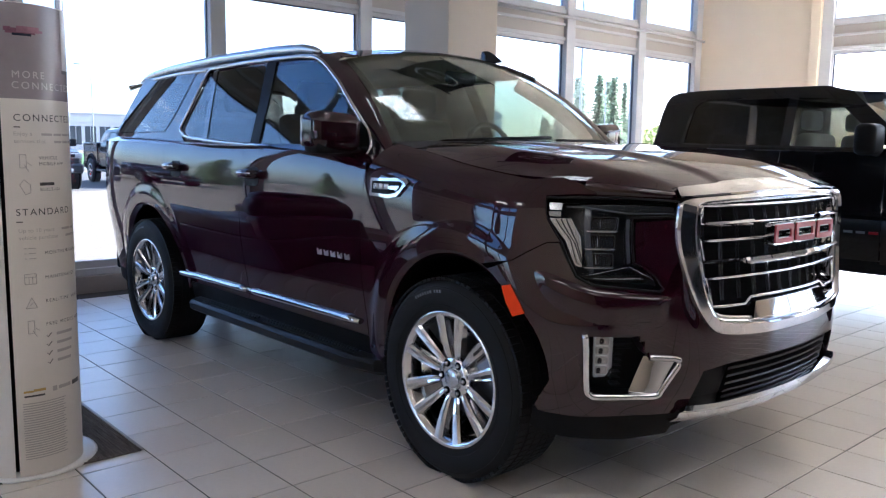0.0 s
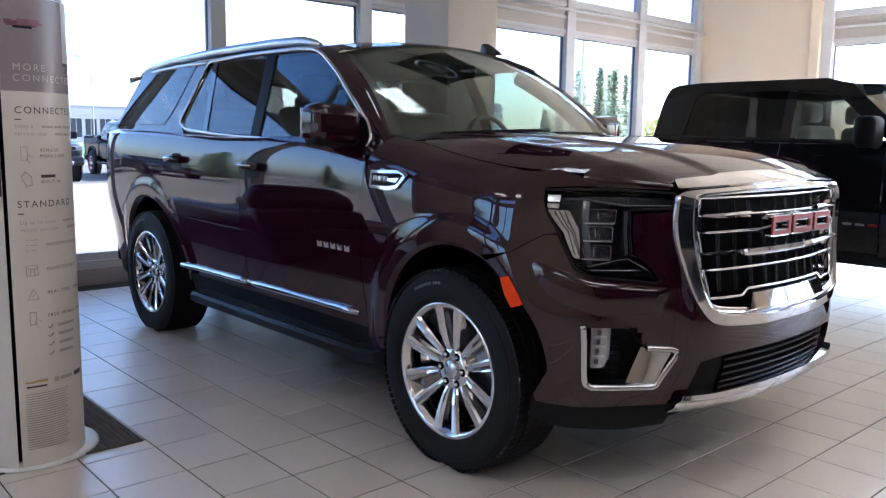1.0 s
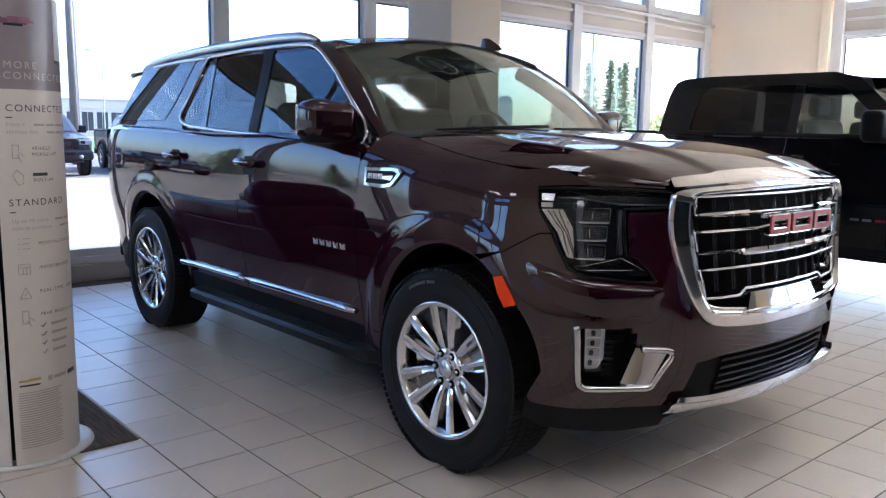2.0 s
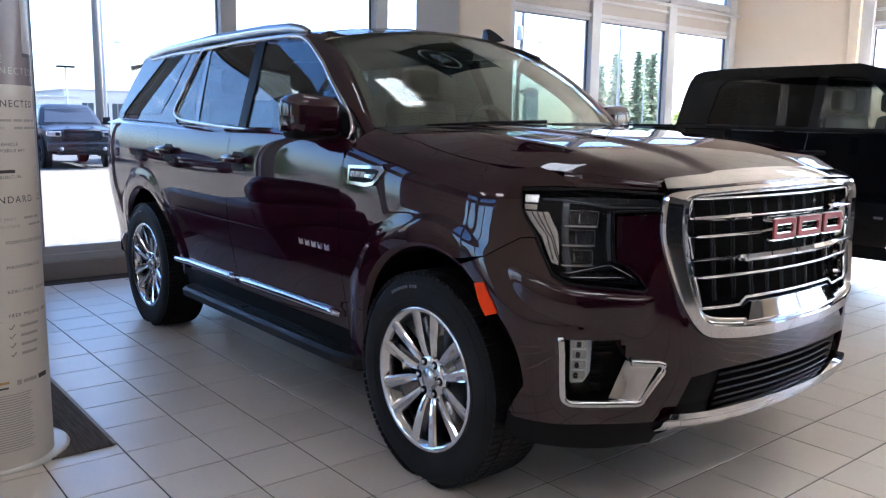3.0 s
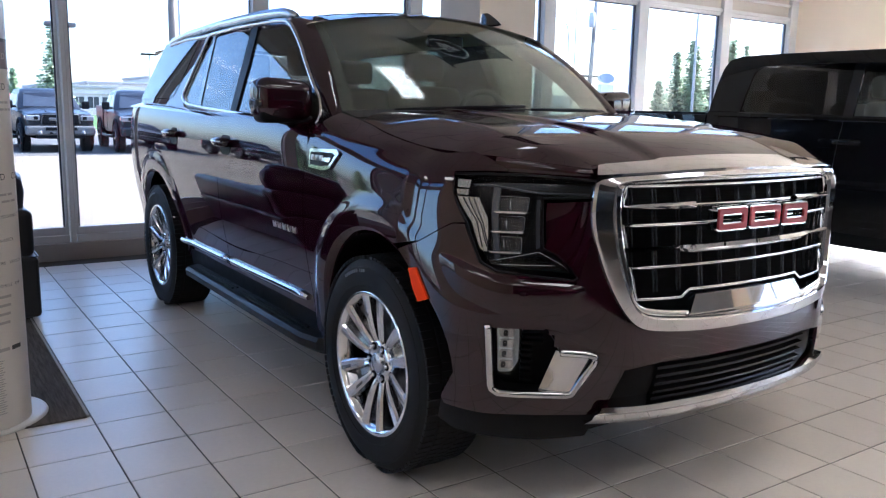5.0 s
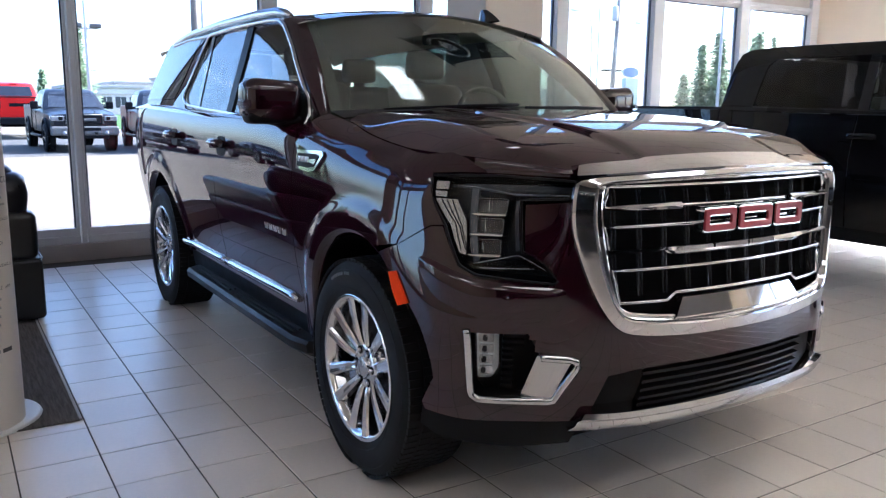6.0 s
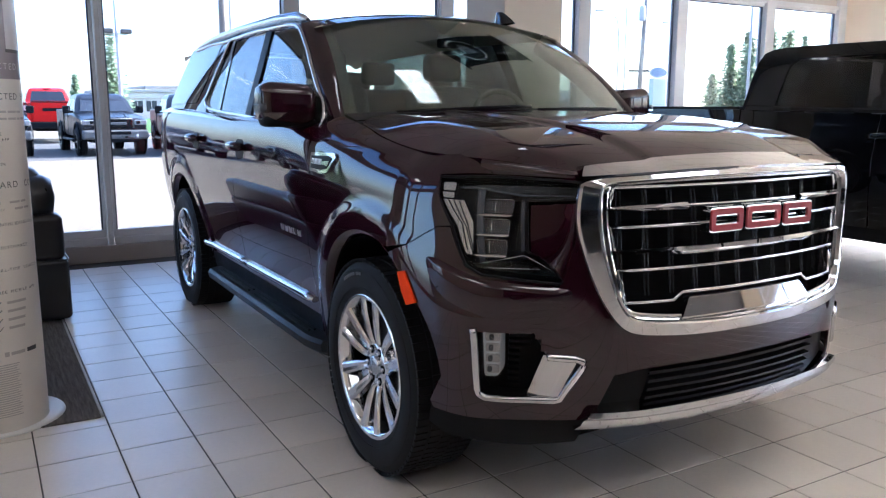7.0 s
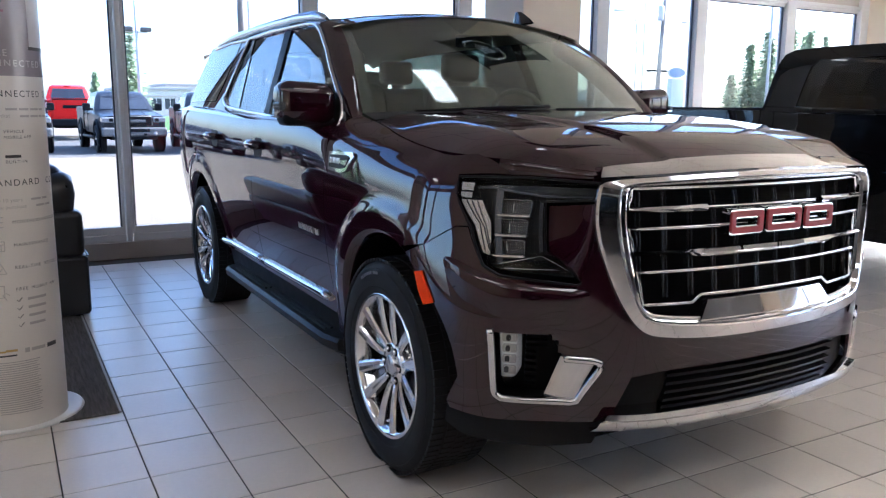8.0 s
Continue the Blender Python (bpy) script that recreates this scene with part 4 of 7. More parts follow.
    for xx, dz, y0 in ((0.63, 0.040, 1.10), (0.675, 0.052, 1.175), (0.71, 0.068, 1.23), (0.735, 0.085, 1.27), (0.752, 0.102, 1.29)):
        ramp = {0.63: 0.012, 0.675: 0.022, 0.71: 0.010}.get(xx, 0.0)
        ys = [y0 + (3.98 - y0) * i / 28 for i in range(29)]
        rows.append([Vector((sg * (xx - 0.02 * max(0, (y - 3.2) / 0.8) ** 2), y, roof_z(y) - dz - brow(y) * (0.752 - xx) / 0.122 - ramp * max(0, (y0 + 0.25 - y) / 0.25) ** 1.5)) for y in ys])
    ys = [1.29 + 2.69 * i / 28 for i in range(29)]
    rows.append([Vector((sg * (cabin(y, 1.79)[0] - 0.004), y, max(1.775, roof_z(y) - 0.125))) for y in ys])
    part("roof_side", loft(rows, False), M_MAROON, suv)
    # front pillar between windshield and door glass
    pr = []
    for v in (0.0, 0.15, 0.3, 0.45, 0.6, 0.75, 0.9, 1.0, 1.06):
        a = Vector(windshield(sg * 1.0, min(v, 1.0)))
        if v > 1:
            a += Vector((0, 0.08, 0.012))
        zb = 1.315 + (1.795 - 1.315) * min(1.0, v)
        yb = herm([1.315, 1.40, 1.515, 1.64, 1.725, 1.77, 1.80], [0.56, 0.66, 0.81, 0.985, 1.125, 1.21, 1.30], zb)
        b = Vector((sg * (cabin(yb, zb)[0] + 0.002), yb, zb))
        m1 = a.lerp(b, 0.35) + Vector((sg * 0.016, -0.010, 0.012))
        m2 = a.lerp(b, 0.70) + Vector((sg * 0.016, -0.004, 0.006))
        pr.append([a, m1, m2, b])
    part("front_pillar", loft([list(r) for r in zip(*pr)], False), M_MAROON, suv)
    trim = [[Vector(windshield(sg * u, v)) + Vector((0, dy, -dy)) for v in [0.04 * k for k in range(25)]] for u, dy in ((0.995, 0.008), (0.93, 0.014), (0.945, 0.07), (0.985, 0.09))]
    part("pillar_trim", loft(trim, False), M_DASH, suv)
    e1 = [r[0] for r in rows]
    e2 = [Vector(windshield(sg * 0.90, 1.0)), Vector(windshield(sg * 0.97, 1.0))] + pr[7]
    part("roof_corner", loft([e1, [a.lerp(b, 0.5) + Vector((sg * 0.003, -0.004, 0.004)) for a, b in zip(e1, e2)], e2], False), M_MAROON, suv)
    # sail panel at the mirror foot and door ledge under the glass
    ly = [0.5 + 3.3 * i / 40 for i in range(41)]
    part("belt_ledge", loft([[Vector((sg * (side_x(y, bz(y, -0.004)) - 0.004 + flare(y, bz(y))), y, bz(y, -0.004))) for y in ly], [Vector((sg * (cabin(y, bz(y, 0.03))[0] + 0.030), y, bz(y, 0.016))) for y in ly],
                             [Vector((sg * (cabin(y, bz(y, 0.03))[0] - 0.006), y, bz(y, 0.030))) for y in ly]], False), M_MAROON, suv)
    part("cowl_side", patch([(0.36, 1.30), (0.66, 1.30), (0.70, 1.40), (0.58, 1.335), (0.44, 1.33)], cab, 0.04, 0.01, 0.0), M_GLOSS, suv)
    # mirror
    mir = part("door_mirror", boxes((-0.125, 0.125, -0.085, 0.085, -0.098, 0.098), bevel=0.060, seg=7), M_MAROON, d1, "maroon door mirror with black base")
    for v in mir.data.vertices:
        v.co.z *= 1.0 - 0.18 * (0.13 - v.co.x * -sg * -1) / 0.26 if v.co.z > 0 else 1.0
        v.co.y += 0.12 * (v.co.x * sg)
    mir.data.shade_smooth()
    mir.location = (sg * 1.015, 0.79, 1.405)
    part("mirror_base", boxes((-0.115, 0.112, -0.066, 0.066, -0.104, -0.04), bevel=0.03, seg=3), M_BLACK, mir).data.shade_smooth()
    part("mirror_glass", boxes((-0.11, 0.11, 0.080, 0.090, -0.07, 0.07), bevel=0.004), M_CHROME, mir)
    part("mirror_arm", tube([(sg * 0.0, 0.0, -0.075), (sg * -0.08, -0.02, -0.095), (sg * -0.15, -0.05, -0.11)], [0.05, 0.045, 0.05], 10, False, 0.7), M_BLACK, mir)
    part("turn_repeater", boxes(*[(min(sg * 0.115, sg * 0.136), max(sg * 0.115, sg * 0.136), -0.065, 0.04, -0.035, 0.0)], bevel=0.008), M_LENS, mir)
    # roof rail
    pts = [(sg * 0.668, y, roof_z(y) - 0.052 + h) for y, h in ((1.40, -0.004), (1.47, 0.010), (1.58, 0.022), (1.9, 0.028), (2.6, 0.030), (3.3, 0.028), (3.68, 0.022), (3.82, 0.010), (3.90, -0.006))]
    part("roof_rail", tube(pts, [0.012, 0.020, 0.024, 0.025, 0.025, 0.025, 0.024, 0.020, 0.012], 12, False, 1.15), M_SILVER, suv, "silver roof rail")
    # headlamp
    lamp = part("headlamp", patch(HEADLAMP, sk, 0.025, 0.006, -0.085), M_SMOKE, suv, "clear headlamp with dark housing")
    rim_loop = on_skin(sk, HEADLAMP, 0.0, 0.025)
    back = on_skin(sk, HEADLAMP, -0.085, 0.025)
    part("housing_wall", loft([rim_loop, back]), M_SMOKE, lamp)
    part("lens", patch(HEADLAMP, sk, 0.025, 0.004, -0.003), M_LENS, lamp, "clear lens").visible_shadow = False
    part("seal", tube(on_skin(sk, HEADLAMP, -0.004, 0.02), 0.0045, 6, True), M_BLACK, lamp)
    for k, zc in enumerate((1.084, 1.022, 0.958)):
        c0 = 0.924 + 0.004 * k
        cell = round_poly([(c0 - 0.040, zc - 0.024), (c0 + 0.040, zc - 0.024), (c0 + 0.046, zc + 0.023), (c0 - 0.040, zc + 0.023)], 0.010)
        small = [(c0 + (s - c0) * 0.90, zc + (z - zc) * 0.86) for s, z in cell]
        part("projector_rim", tube(on_skin(sk, cell, -0.020, 0.02), 0.0016, 6, True), M_DARK_CHROME, lamp)
        part("projector_tunnel", loft([on_skin(sk, cell, -0.020, 0.012), on_skin(sk, cell, -0.052, 0.012)]), M_DARK_CHROME, lamp)
        part("projector_shelf", patch([(c0 - 0.036, zc - 0.031), (c0 + 0.044, zc - 0.031), (c0 + 0.050, zc - 0.0255), (c0 - 0.042, zc - 0.0255)], sk, 0.02, 0.02, -0.012), M_LED, lamp, "chrome projector shelf")
        part("projector", patch(small, sk, 0.02, 0.014, -0.034), M_PROJ, lamp, "grey projector lens")
        part("projector_bar", tube(on_skin(sk, [(c0 + 0.010, zc - 0.016), (c0 + 0.012, zc + 0.016)], -0.032, 0.02, False), 0.0022, 6), M_SILVER, lamp)
    part("module_frame", patch([(0.985, 1.140), (0.966, 1.140), (0.960, 1.04), (0.950, 0.915), (0.966, 0.905), (0.978, 1.03)], sk, 0.02, 0.03, -0.016), M_FRAMEGREY, lamp)
    guide = [(1.104, 1.098), (1.036, 1.020), (1.008, 0.936), (0.988, 0.930), (0.984, 0.985), (0.988, 1.035), (1.022, 1.098)]
    part("light_guide", patch(guide, sk, 0.012, 0.02, -0.012), M_LED, lamp, "bright light guide")
    for q in ((1.078, 1.095, 1.020, 1.025), (1.058, 1.095, 1.006, 1.015), (1.038, 1.095, 1.001, 1.020)):
        part("guide_groove", tube(on_skin(sk, [(q[0], q[1]), (q[2], q[3]), (q[2] - 0.018, 0.945)], -0.0105, 0.02, False), 0.0018, 5), M_SMOKE, lamp)
    for k, (za, zb) in enumerate(((1.128, 1.154), (1.104, 1.122))):
        part("turn_cell", patch([(1.062, za), (1.112 - k * 0.006, za), (1.120 - k * 0.006, zb), (1.064, zb)], sk, 0.02, 0.014, -0.013), M_LED, lamp, "chrome turn signal cell")
    part("inner_frame", tube(on_skin(sk, [(0.70, 1.120), (0.86, 1.120), (0.985, 1.140), (1.045, 1.140)], -0.012, 0.03, False), 0.004, 6), M_FRAMEGREY, lamp)
    for a, b in (((0.965, 0.905), (0.845, 0.935)), ((0.845, 0.935), (0.765, 0.888)), ((0.955, 0.893), (0.80, 0.893))):
        part("shelf_edge", tube(on_skin(sk, [a, b], -0.014, 0.03, False), 0.0016, 5), M_SILVER, lamp)
    part("upper_guide", patch([(0.70, 1.126), (0.70, 1.146), (0.86, 1.154), (1.0, 1.152), (1.0, 1.132), (0.86, 1.130)], sk, 0.03, 0.012, -0.022), M_SMOKE, lamp)
    part("lamp_shelf", patch([(0.75, 0.868), (0.98, 0.892), (0.99, 0.905), (0.80, 0.925), (0.76, 0.89)], sk, 0.03, 0.03, -0.03), M_GLOSS, lamp)
    part("lamp_divider", patch([(0.842, 0.95), (0.852, 0.945), (0.862, 1.10), (0.852, 1.10)], sk, 0.03, 0.05, -0.010), M_FRAMEGREY, lamp)
    # shoulder of the bumper below the headlamp
    rows = []
    for dz, off in ((0.004, -0.004), (-0.006, 0.006), (-0.016, 0.0125), (-0.026, 0.0140), (-0.060, 0.0100), (-0.105, 0.0035), (-0.140, -0.004)):
        row = []
        for k in range(33):
            s = 0.67 + 0.52 * k / 32
            fade = min(1.0, k / 5.0, (32 - k) / 7.0)
            fade = fade * fade * (3 - 2 * fade)
            top = herm([0.66, 0.74, 0.88, 0.96, 1.02, 1.10, 1.20], [0.834, 0.836, 0.849, 0.860, 0.878, 0.905, 0.925], s)
            row.append(skin_point(sk, (s, top + dz * (0.6 + 0.4 * fade)), -0.004 + (off + 0.004) * fade, CAR_MID))
        rows.append(row)
    part("bumper_shoulder", loft(rows, False), M_MAROON, cover_ob)
    # fog lamp pocket
    pocket = part("fog_pocket", patch(FOG, sk, 0.03, 0.006, -0.10), M_BLACK, suv, "fog lamp pocket with chrome frame")
    part("pocket_wall", loft([on_skin(sk, FOG, -0.008, 0.025), on_skin(sk, FOG, -0.10, 0.025)]), M_BLACK, pocket)
    frame_l = [(0.996, 0.700), (0.972, 0.500), (0.966, 0.482), (0.945, 0.470), (0.720, 0.469), (0.700, 0.474), (0.634, 0.588), (0.640, 0.602), (0.660, 0.608), (0.752, 0.613)]
    part("fog_chrome", tube(on_skin(sk, frame_l, -0.001, 0.015, False), 0.0125, 10, False, 1.0), M_CHROME, pocket, "chrome frame")
    wing = []
    for i in range(7):
        u = i / 6
        row = []
        for j in range(7):
            v = j / 6
            s = (0.655 + (0.712 - 0.655) * v) * (1 - u) + (0.762 + (0.812 - 0.762) * v) * u
            z = (0.600 + (0.470 - 0.600) * v) * (1 - u) + (0.610 + (0.474 - 0.610) * v) * u
            row.append(skin_point(sk, (s, z), 0.001 - 0.030 * u ** 1.6, CAR_MID))
        wing.append(row)
    part("fog_wing", loft(wing, False), M_CHROME, pocket, "chrome wing in the pocket")
    part("led_lamp", patch(round_poly([(0.966, 0.692), (0.952, 0.538), (0.906, 0.541), (0.884, 0.578), (0.890, 0.694)], 0.01), sk, 0.03, 0.05, -0.016), M_DRL, pocket)
    for k in range(4):
        zz = 0.674 - k * 0.036
        part("led_cell", patch(round_poly([(0.955 - k * 0.003, zz - 0.014), (0.905 - k * 0.001, zz - 0.014), (0.905 - k * 0.001, zz + 0.014), (0.957 - k * 0.003, zz + 0.014)], 0.008), sk, 0.02, 0.006, -0.012), M_LEDCELL, pocket)
        part("led_dot", patch(round_poly([(0.942, zz - 0.010), (0.926, zz - 0.010), (0.926, zz + 0.010), (0.942, zz + 0.010)], 0.008), sk, 0.02, 0.004, -0.0085), M_SMOKE, pocket)
    part("led_cover", patch(round_poly([(0.968, 0.694), (0.954, 0.534), (0.904, 0.537), (0.880, 0.576), (0.886, 0.696)], 0.01), sk, 0.03, 0.003, -0.004), M_LENS, pocket)
    for k in range(9):
        zz = 0.672 - k * 0.021
        s0 = 0.80 - max(0, k - 4) * 0.0 + (0.035 if k > 2 else 0.0)
        part("fin", patch([(0.872, zz - 0.004), (s0, zz - 0.006), (s0, zz + 0.002), (0.872, zz + 0.004)], sk, 0.03, 0.03, -0.045), M_BLACK, pocket)


flank(-1)
flank(1)
for y in (0.0, 3.071):
    for sg in (-1, 1):
        wheel(suv, y, sg)

# hood, chrome header and windshield
hood_out = [(0.0, -0.792), (-0.33, -0.787), (-0.52, -0.774), (-0.60, -0.766), (-0.622, -0.764), (-0.636, -0.781), (-0.670, -0.750), (-0.717, -0.697), (-0.768, -0.633), (-0.806, -0.585), (-0.826, -0.545), (-0.845, -0.50), (-0.862, -0.46), (-0.881, -0.40), (-0.890, -0.36), (-0.903, -0.25), (-0.909, -0.13), (-0.908, -0.03), (-0.902, 0.05), (-0.880, 0.20), (-0.874, 0.28), (-0.80, 0.345), (-0.5, 0.365), (0, 0.375)]
hood_out += [(-x, y) for x, y in hood_out[-2:0:-1]]
part("hood", patch(hood_out, lambda x, y: (x, y, hood_z(x, y)), 0.018, 0.012, 0.0, (0, 0.2, 0.6)), M_MAROON, suv)
lip = [p for p in hood_out if p[0] <= -0.59 and p[1] < -0.54]
lip = dense(lip, 0.02, False)
for sg in (-1, 1):
    rows = [[], [], [], [], []]
    for i, (x, y) in enumerate(lip):
        a, b = Vector(lip[max(0, i - 1)]), Vector(lip[min(len(lip) - 1, i + 1)])
        d = (b - a).normalized()
        n = Vector((-abs(d.y), -abs(d.x)))
        z = hood_z(x, y)
        for r, (o, h) in zip(rows, ((-0.002, z - 0.0005), (0.005, z - 0.003), (0.009, z - 0.010), (0.012, 1.181), (0.002, 1.165))):
            r.append(Vector((-sg * (x + n.x * o), y + n.y * o, min(h, z))))
    part("hood_lip", loft(rows, False), M_MAROON, suv)
hs = [-0.632 + 1.264 * i / 48 for i in range(49)]


def hood_front(x):
    return herm([0, 0.33, 0.52, 0.60, 0.66], [-0.792, -0.787, -0.774, -0.766, -0.757], abs(x))


def header_row(off, k, back=0.0):
    """A line along the chrome header: k runs from the grille's top edge (0) to the hood (1)."""
    out = []
    for x in hs:
        low = 1.191 - 0.014 * (x / 0.64) ** 2
        top = max(low + 0.022, hood_z(0.985 * x, hood_front(0.985 * x)) + 0.002)
        z = low + (top - low) * k
        p = front_at(x, low, off)
        if k >= 1:
            p.x *= 0.985
            p.y = hood_front(p.x) - 0.004 + back
        p.z = z
        out.append(p)
    return out


bm = loft([header_row(-0.05, 1.0, 0.03), header_row(-0.05, 1.0), header_row(0.002, 0.30), header_row(0.010, 0.18), header_row(0.010, 0.0), header_row(-0.05, -0.05)], False)
part("hood_chrome", sharpen(bm, 0.35), M_CHROME, suv, "broad chrome strip along the hood's front")
ws = []
for j in range(13):
    ws.append([Vector(windshield(-1 + 2 * i / 24, j / 12)) for i in range(25)])
inner = [[p + Vector((0, 0.003, -0.004)) for p in r] for r in ws]
bm = loft([r + q[::-1] for r, q in zip(ws, inner)], True)
bm.faces.new(bm.verts[:50])
bm.faces.new(bm.verts[-50:])
bmesh.ops.recalc_face_normals(bm, faces=bm.faces[:])
sharpen(bm, 0.7)
shield = part("windshield", bm, M_SHIELD, suv, "clear laminated windshield")
shield.visible_shadow = False
part("cowl", loft([[Vector((-0.86 + 1.72 * i / 20, 0.33 + 0.03 * (-1 + i / 10) ** 2, hood_z(0.8 * (-1 + i / 10), 0.33) - 0.012)) for i in range(21)],
                   [Vector(windshield(-1 + i / 10, 0.06)) - Vector((0, 0.006, 0.004)) for i in range(21)]], False), M_BLACK, suv)
for x0, x1 in ((-0.62, 0.02), (0.05, 0.66)):
    pts = [Vector(windshield(x0 / 0.82 + (x1 - x0) / 0.82 * k / 6, 0.03 + 0.025 * k / 6)) + Vector((0, -0.010, 0.010)) for k in range(7)]
    part("wiper", tube(pts, 0.009, 6), M_BLACK, suv)
# roof skin
xs = [-0.63, -0.5, -0.3, -0.15, 0, 0.15, 0.3, 0.5, 0.63]
ry = [1.10 + 2.9 * i / 24 for i in range(25)]
bm = loft([[Vector((x, y, roof_z(y) - (0.040 + brow(y)) * (abs(x) / 0.63) ** 2.2 - (0.010 if y < 1.12 else 0))) for y in ry] for x in xs], False)
part("roof", bm, M_MAROON, suv)
us = [-1 + i / 12 for i in range(25)]
part("windshield_header", loft([[Vector((u * 0.675, 1.115 + 0.06 * abs(u) ** 3, roof_z(1.115) - 0.059 * abs(u) ** 2.2 - 0.008 - 0.012 * abs(u) ** 5)) for u in us], [Vector(windshield(u, 1.0)) + Vector((0, -0.006, 0.001)) for u in us], [Vector(windshield(u, 0.985)) + Vector((0, -0.004, 0.002)) for u in us]], False), M_MAROON, suv)
part("headliner", loft([[Vector((x, y, roof_z(y) - 0.010 - 0.022 * min(1.0, (y - 1.10) / 0.3) - ((0.040 + brow(y)) * (abs(x) / 0.63) ** 2.2 if abs(x) < 0.71 else 0.085))) for y in ry] for x in (-0.745, -0.70, -0.6, -0.5, -0.25, 0, 0.25, 0.5, 0.6, 0.70, 0.745)], False), M_HEADLINER, suv)
part("spoiler", loft([[Vector((x, 3.83, 1.850 - 0.04 * (x / 0.66) ** 2)) for x in (-0.58, -0.3, 0, 0.3, 0.58)], [Vector((x, 3.885, 1.832 - 0.04 * (x / 0.66) ** 2)) for x in (-0.58, -0.3, 0, 0.3, 0.58)],
                      [Vector((x, 3.88, 1.800 - 0.04 * (x / 0.66) ** 2)) for x in (-0.58, -0.3, 0, 0.3, 0.58)], [Vector((x, 3.81, 1.79 - 0.04 * (x / 0.66) ** 2)) for x in (-0.58, -0.3, 0, 0.3, 0.58)]], False), M_MAROON, suv)
part("rear_glass", loft([[Vector((x * 0.98, 4.03 - 0.02 * x * x, 1.79)) for x in (-0.64, -0.3, 0, 0.3, 0.64)], [Vector((x * 1.2, 4.20 - 0.05 * x * x, 1.36)) for x in (-0.64, -0.3, 0, 0.3, 0.64)]], False), M_SIDEGLASS, suv).visible_shadow = False
# aerial fin
fin_rows = []
for zz, y0, y1, w in ((1.855, 1.13, 1.33, 0.030), (1.880, 1.165, 1.325, 0.021), (1.903, 1.205, 1.32, 0.013), (1.926, 1.25, 1.315, 0.007), (1.930, 1.268, 1.31, 0.004)):
    fin_rows.append([Vector((0.455 + w * math.sin(t), (y0 + y1) / 2 - (y1 - y0) / 2 * math.cos(t), zz)) for t in (2 * math.pi * k / 16 for k in range(16))])
bm = loft(fin_rows)
bm.faces.new(bm.verts[-16:])
part("aerial_fin", bm, M_GLOSS, suv, "glossy dark aerial fin")

# grille: chrome surround, bars, dark back and the red emblem
def chaikin(loop, n=2):
    for _ in range(n):
        out = []
        for i, p in enumerate(loop):
            q = loop[(i + 1) % len(loop)]
            out += [(p[0] * 0.75 + q[0] * 0.25, p[1] * 0.75 + q[1] * 0.25), (p[0] * 0.25 + q[0] * 0.75, p[1] * 0.25 + q[1] * 0.75)]
        loop = out
    return loop


gl_o, gl_i = chaikin(both(GRILLE_OUT)), chaikin(both(GRILLE_IN))


def ring3(loop, off):
    return [front_at(x, z, off) for x, z in loop]


def blend(t):
    return [(a[0] + (b[0] - a[0]) * t, a[1] + (b[1] - a[1]) * t) for a, b in zip(gl_o, gl_i)]


bm = loft([ring3(gl_o, -0.03), ring3(gl_o, 0.004), ring3(blend(0.04), 0.012), ring3(blend(0.12), 0.016), ring3(blend(0.60), 0.021), ring3(blend(0.68), 0.019), ring3(blend(0.74), 0.006), ring3(blend(0.80), 0.002), ring3(blend(0.93), 0.004), ring3(gl_i, 0.0), ring3(gl_i, -0.09)])
grille = part("grille", sharpen(bm, 0.4), M_CHROME, suv, "large chrome grille with dark mesh and red emblem")
bm = bmesh.new()
back = [front_at(x, z, -0.088) for x, z in gl_i]
cx = bm.verts.new((0, -0.82, 0.95))
bv = [bm.verts.new(p) for p in back]
for i in range(len(bv)):
    bm.faces.new((bv[i], bv[(i + 1) % len(bv)], cx))
part("grille_back", bm, M_CAR_DARK, grille)


def inner_x(z):
    pts = [p for p in GRILLE_IN if p[0] > 0.4]
    return herm([p[1] for p in pts[:-1]], [p[0] for p in pts[:-1]], z)


for zt, zb in ((1.148, 1.082), (1.022, 0.948), (0.886, 0.0)):
    if zb:
        xa, xb = inner_x(zt) - 0.012, inner_x(zb) - 0.012
        loop = [(-xa, zt), (xa, zt), (xb, zb), (-xb, zb)]
    else:
        xa, xb = inner_x(zt) - 0.012, 0.505
        loop = [(-xa, zt), (xa, zt), (xb, 0.785), (0.33, 0.782), (0.295, 0.806), (-0.295, 0.806), (-0.33, 0.782), (-xb, 0.785)]
    part("pocket_chrome", nose_tube(loop, 0.0062, -0.010, True), M_CHROME, grille)
for x0, x1 in ((-0.545, -0.275), (0.275, 0.545)):
    out = [(x0, 1.074), (x1, 1.070), (x1, 1.094), (x0, 1.090)] if x0 < 0 else [(x0, 1.070), (x1, 1.074), (x1, 1.090), (x0, 1.094)]
    rows = []
    for t, o in ((0.0, -0.03), (0.05, 0.004), (0.5, 0.014), (0.95, 0.004), (1.0, -0.03)):
        rows.append([front_at(x0 + (x1 - x0) * k / 8, (out[0][1] + (out[1][1] - out[0][1]) * k / 8) * (1 - t) + (out[3][1] + (out[2][1] - out[3][1]) * k / 8) * t, o) for k in range(9)])
    part("grille_bar", sharpen(loft(rows, False), 0.5), M_CHROME, grille)
rows = []
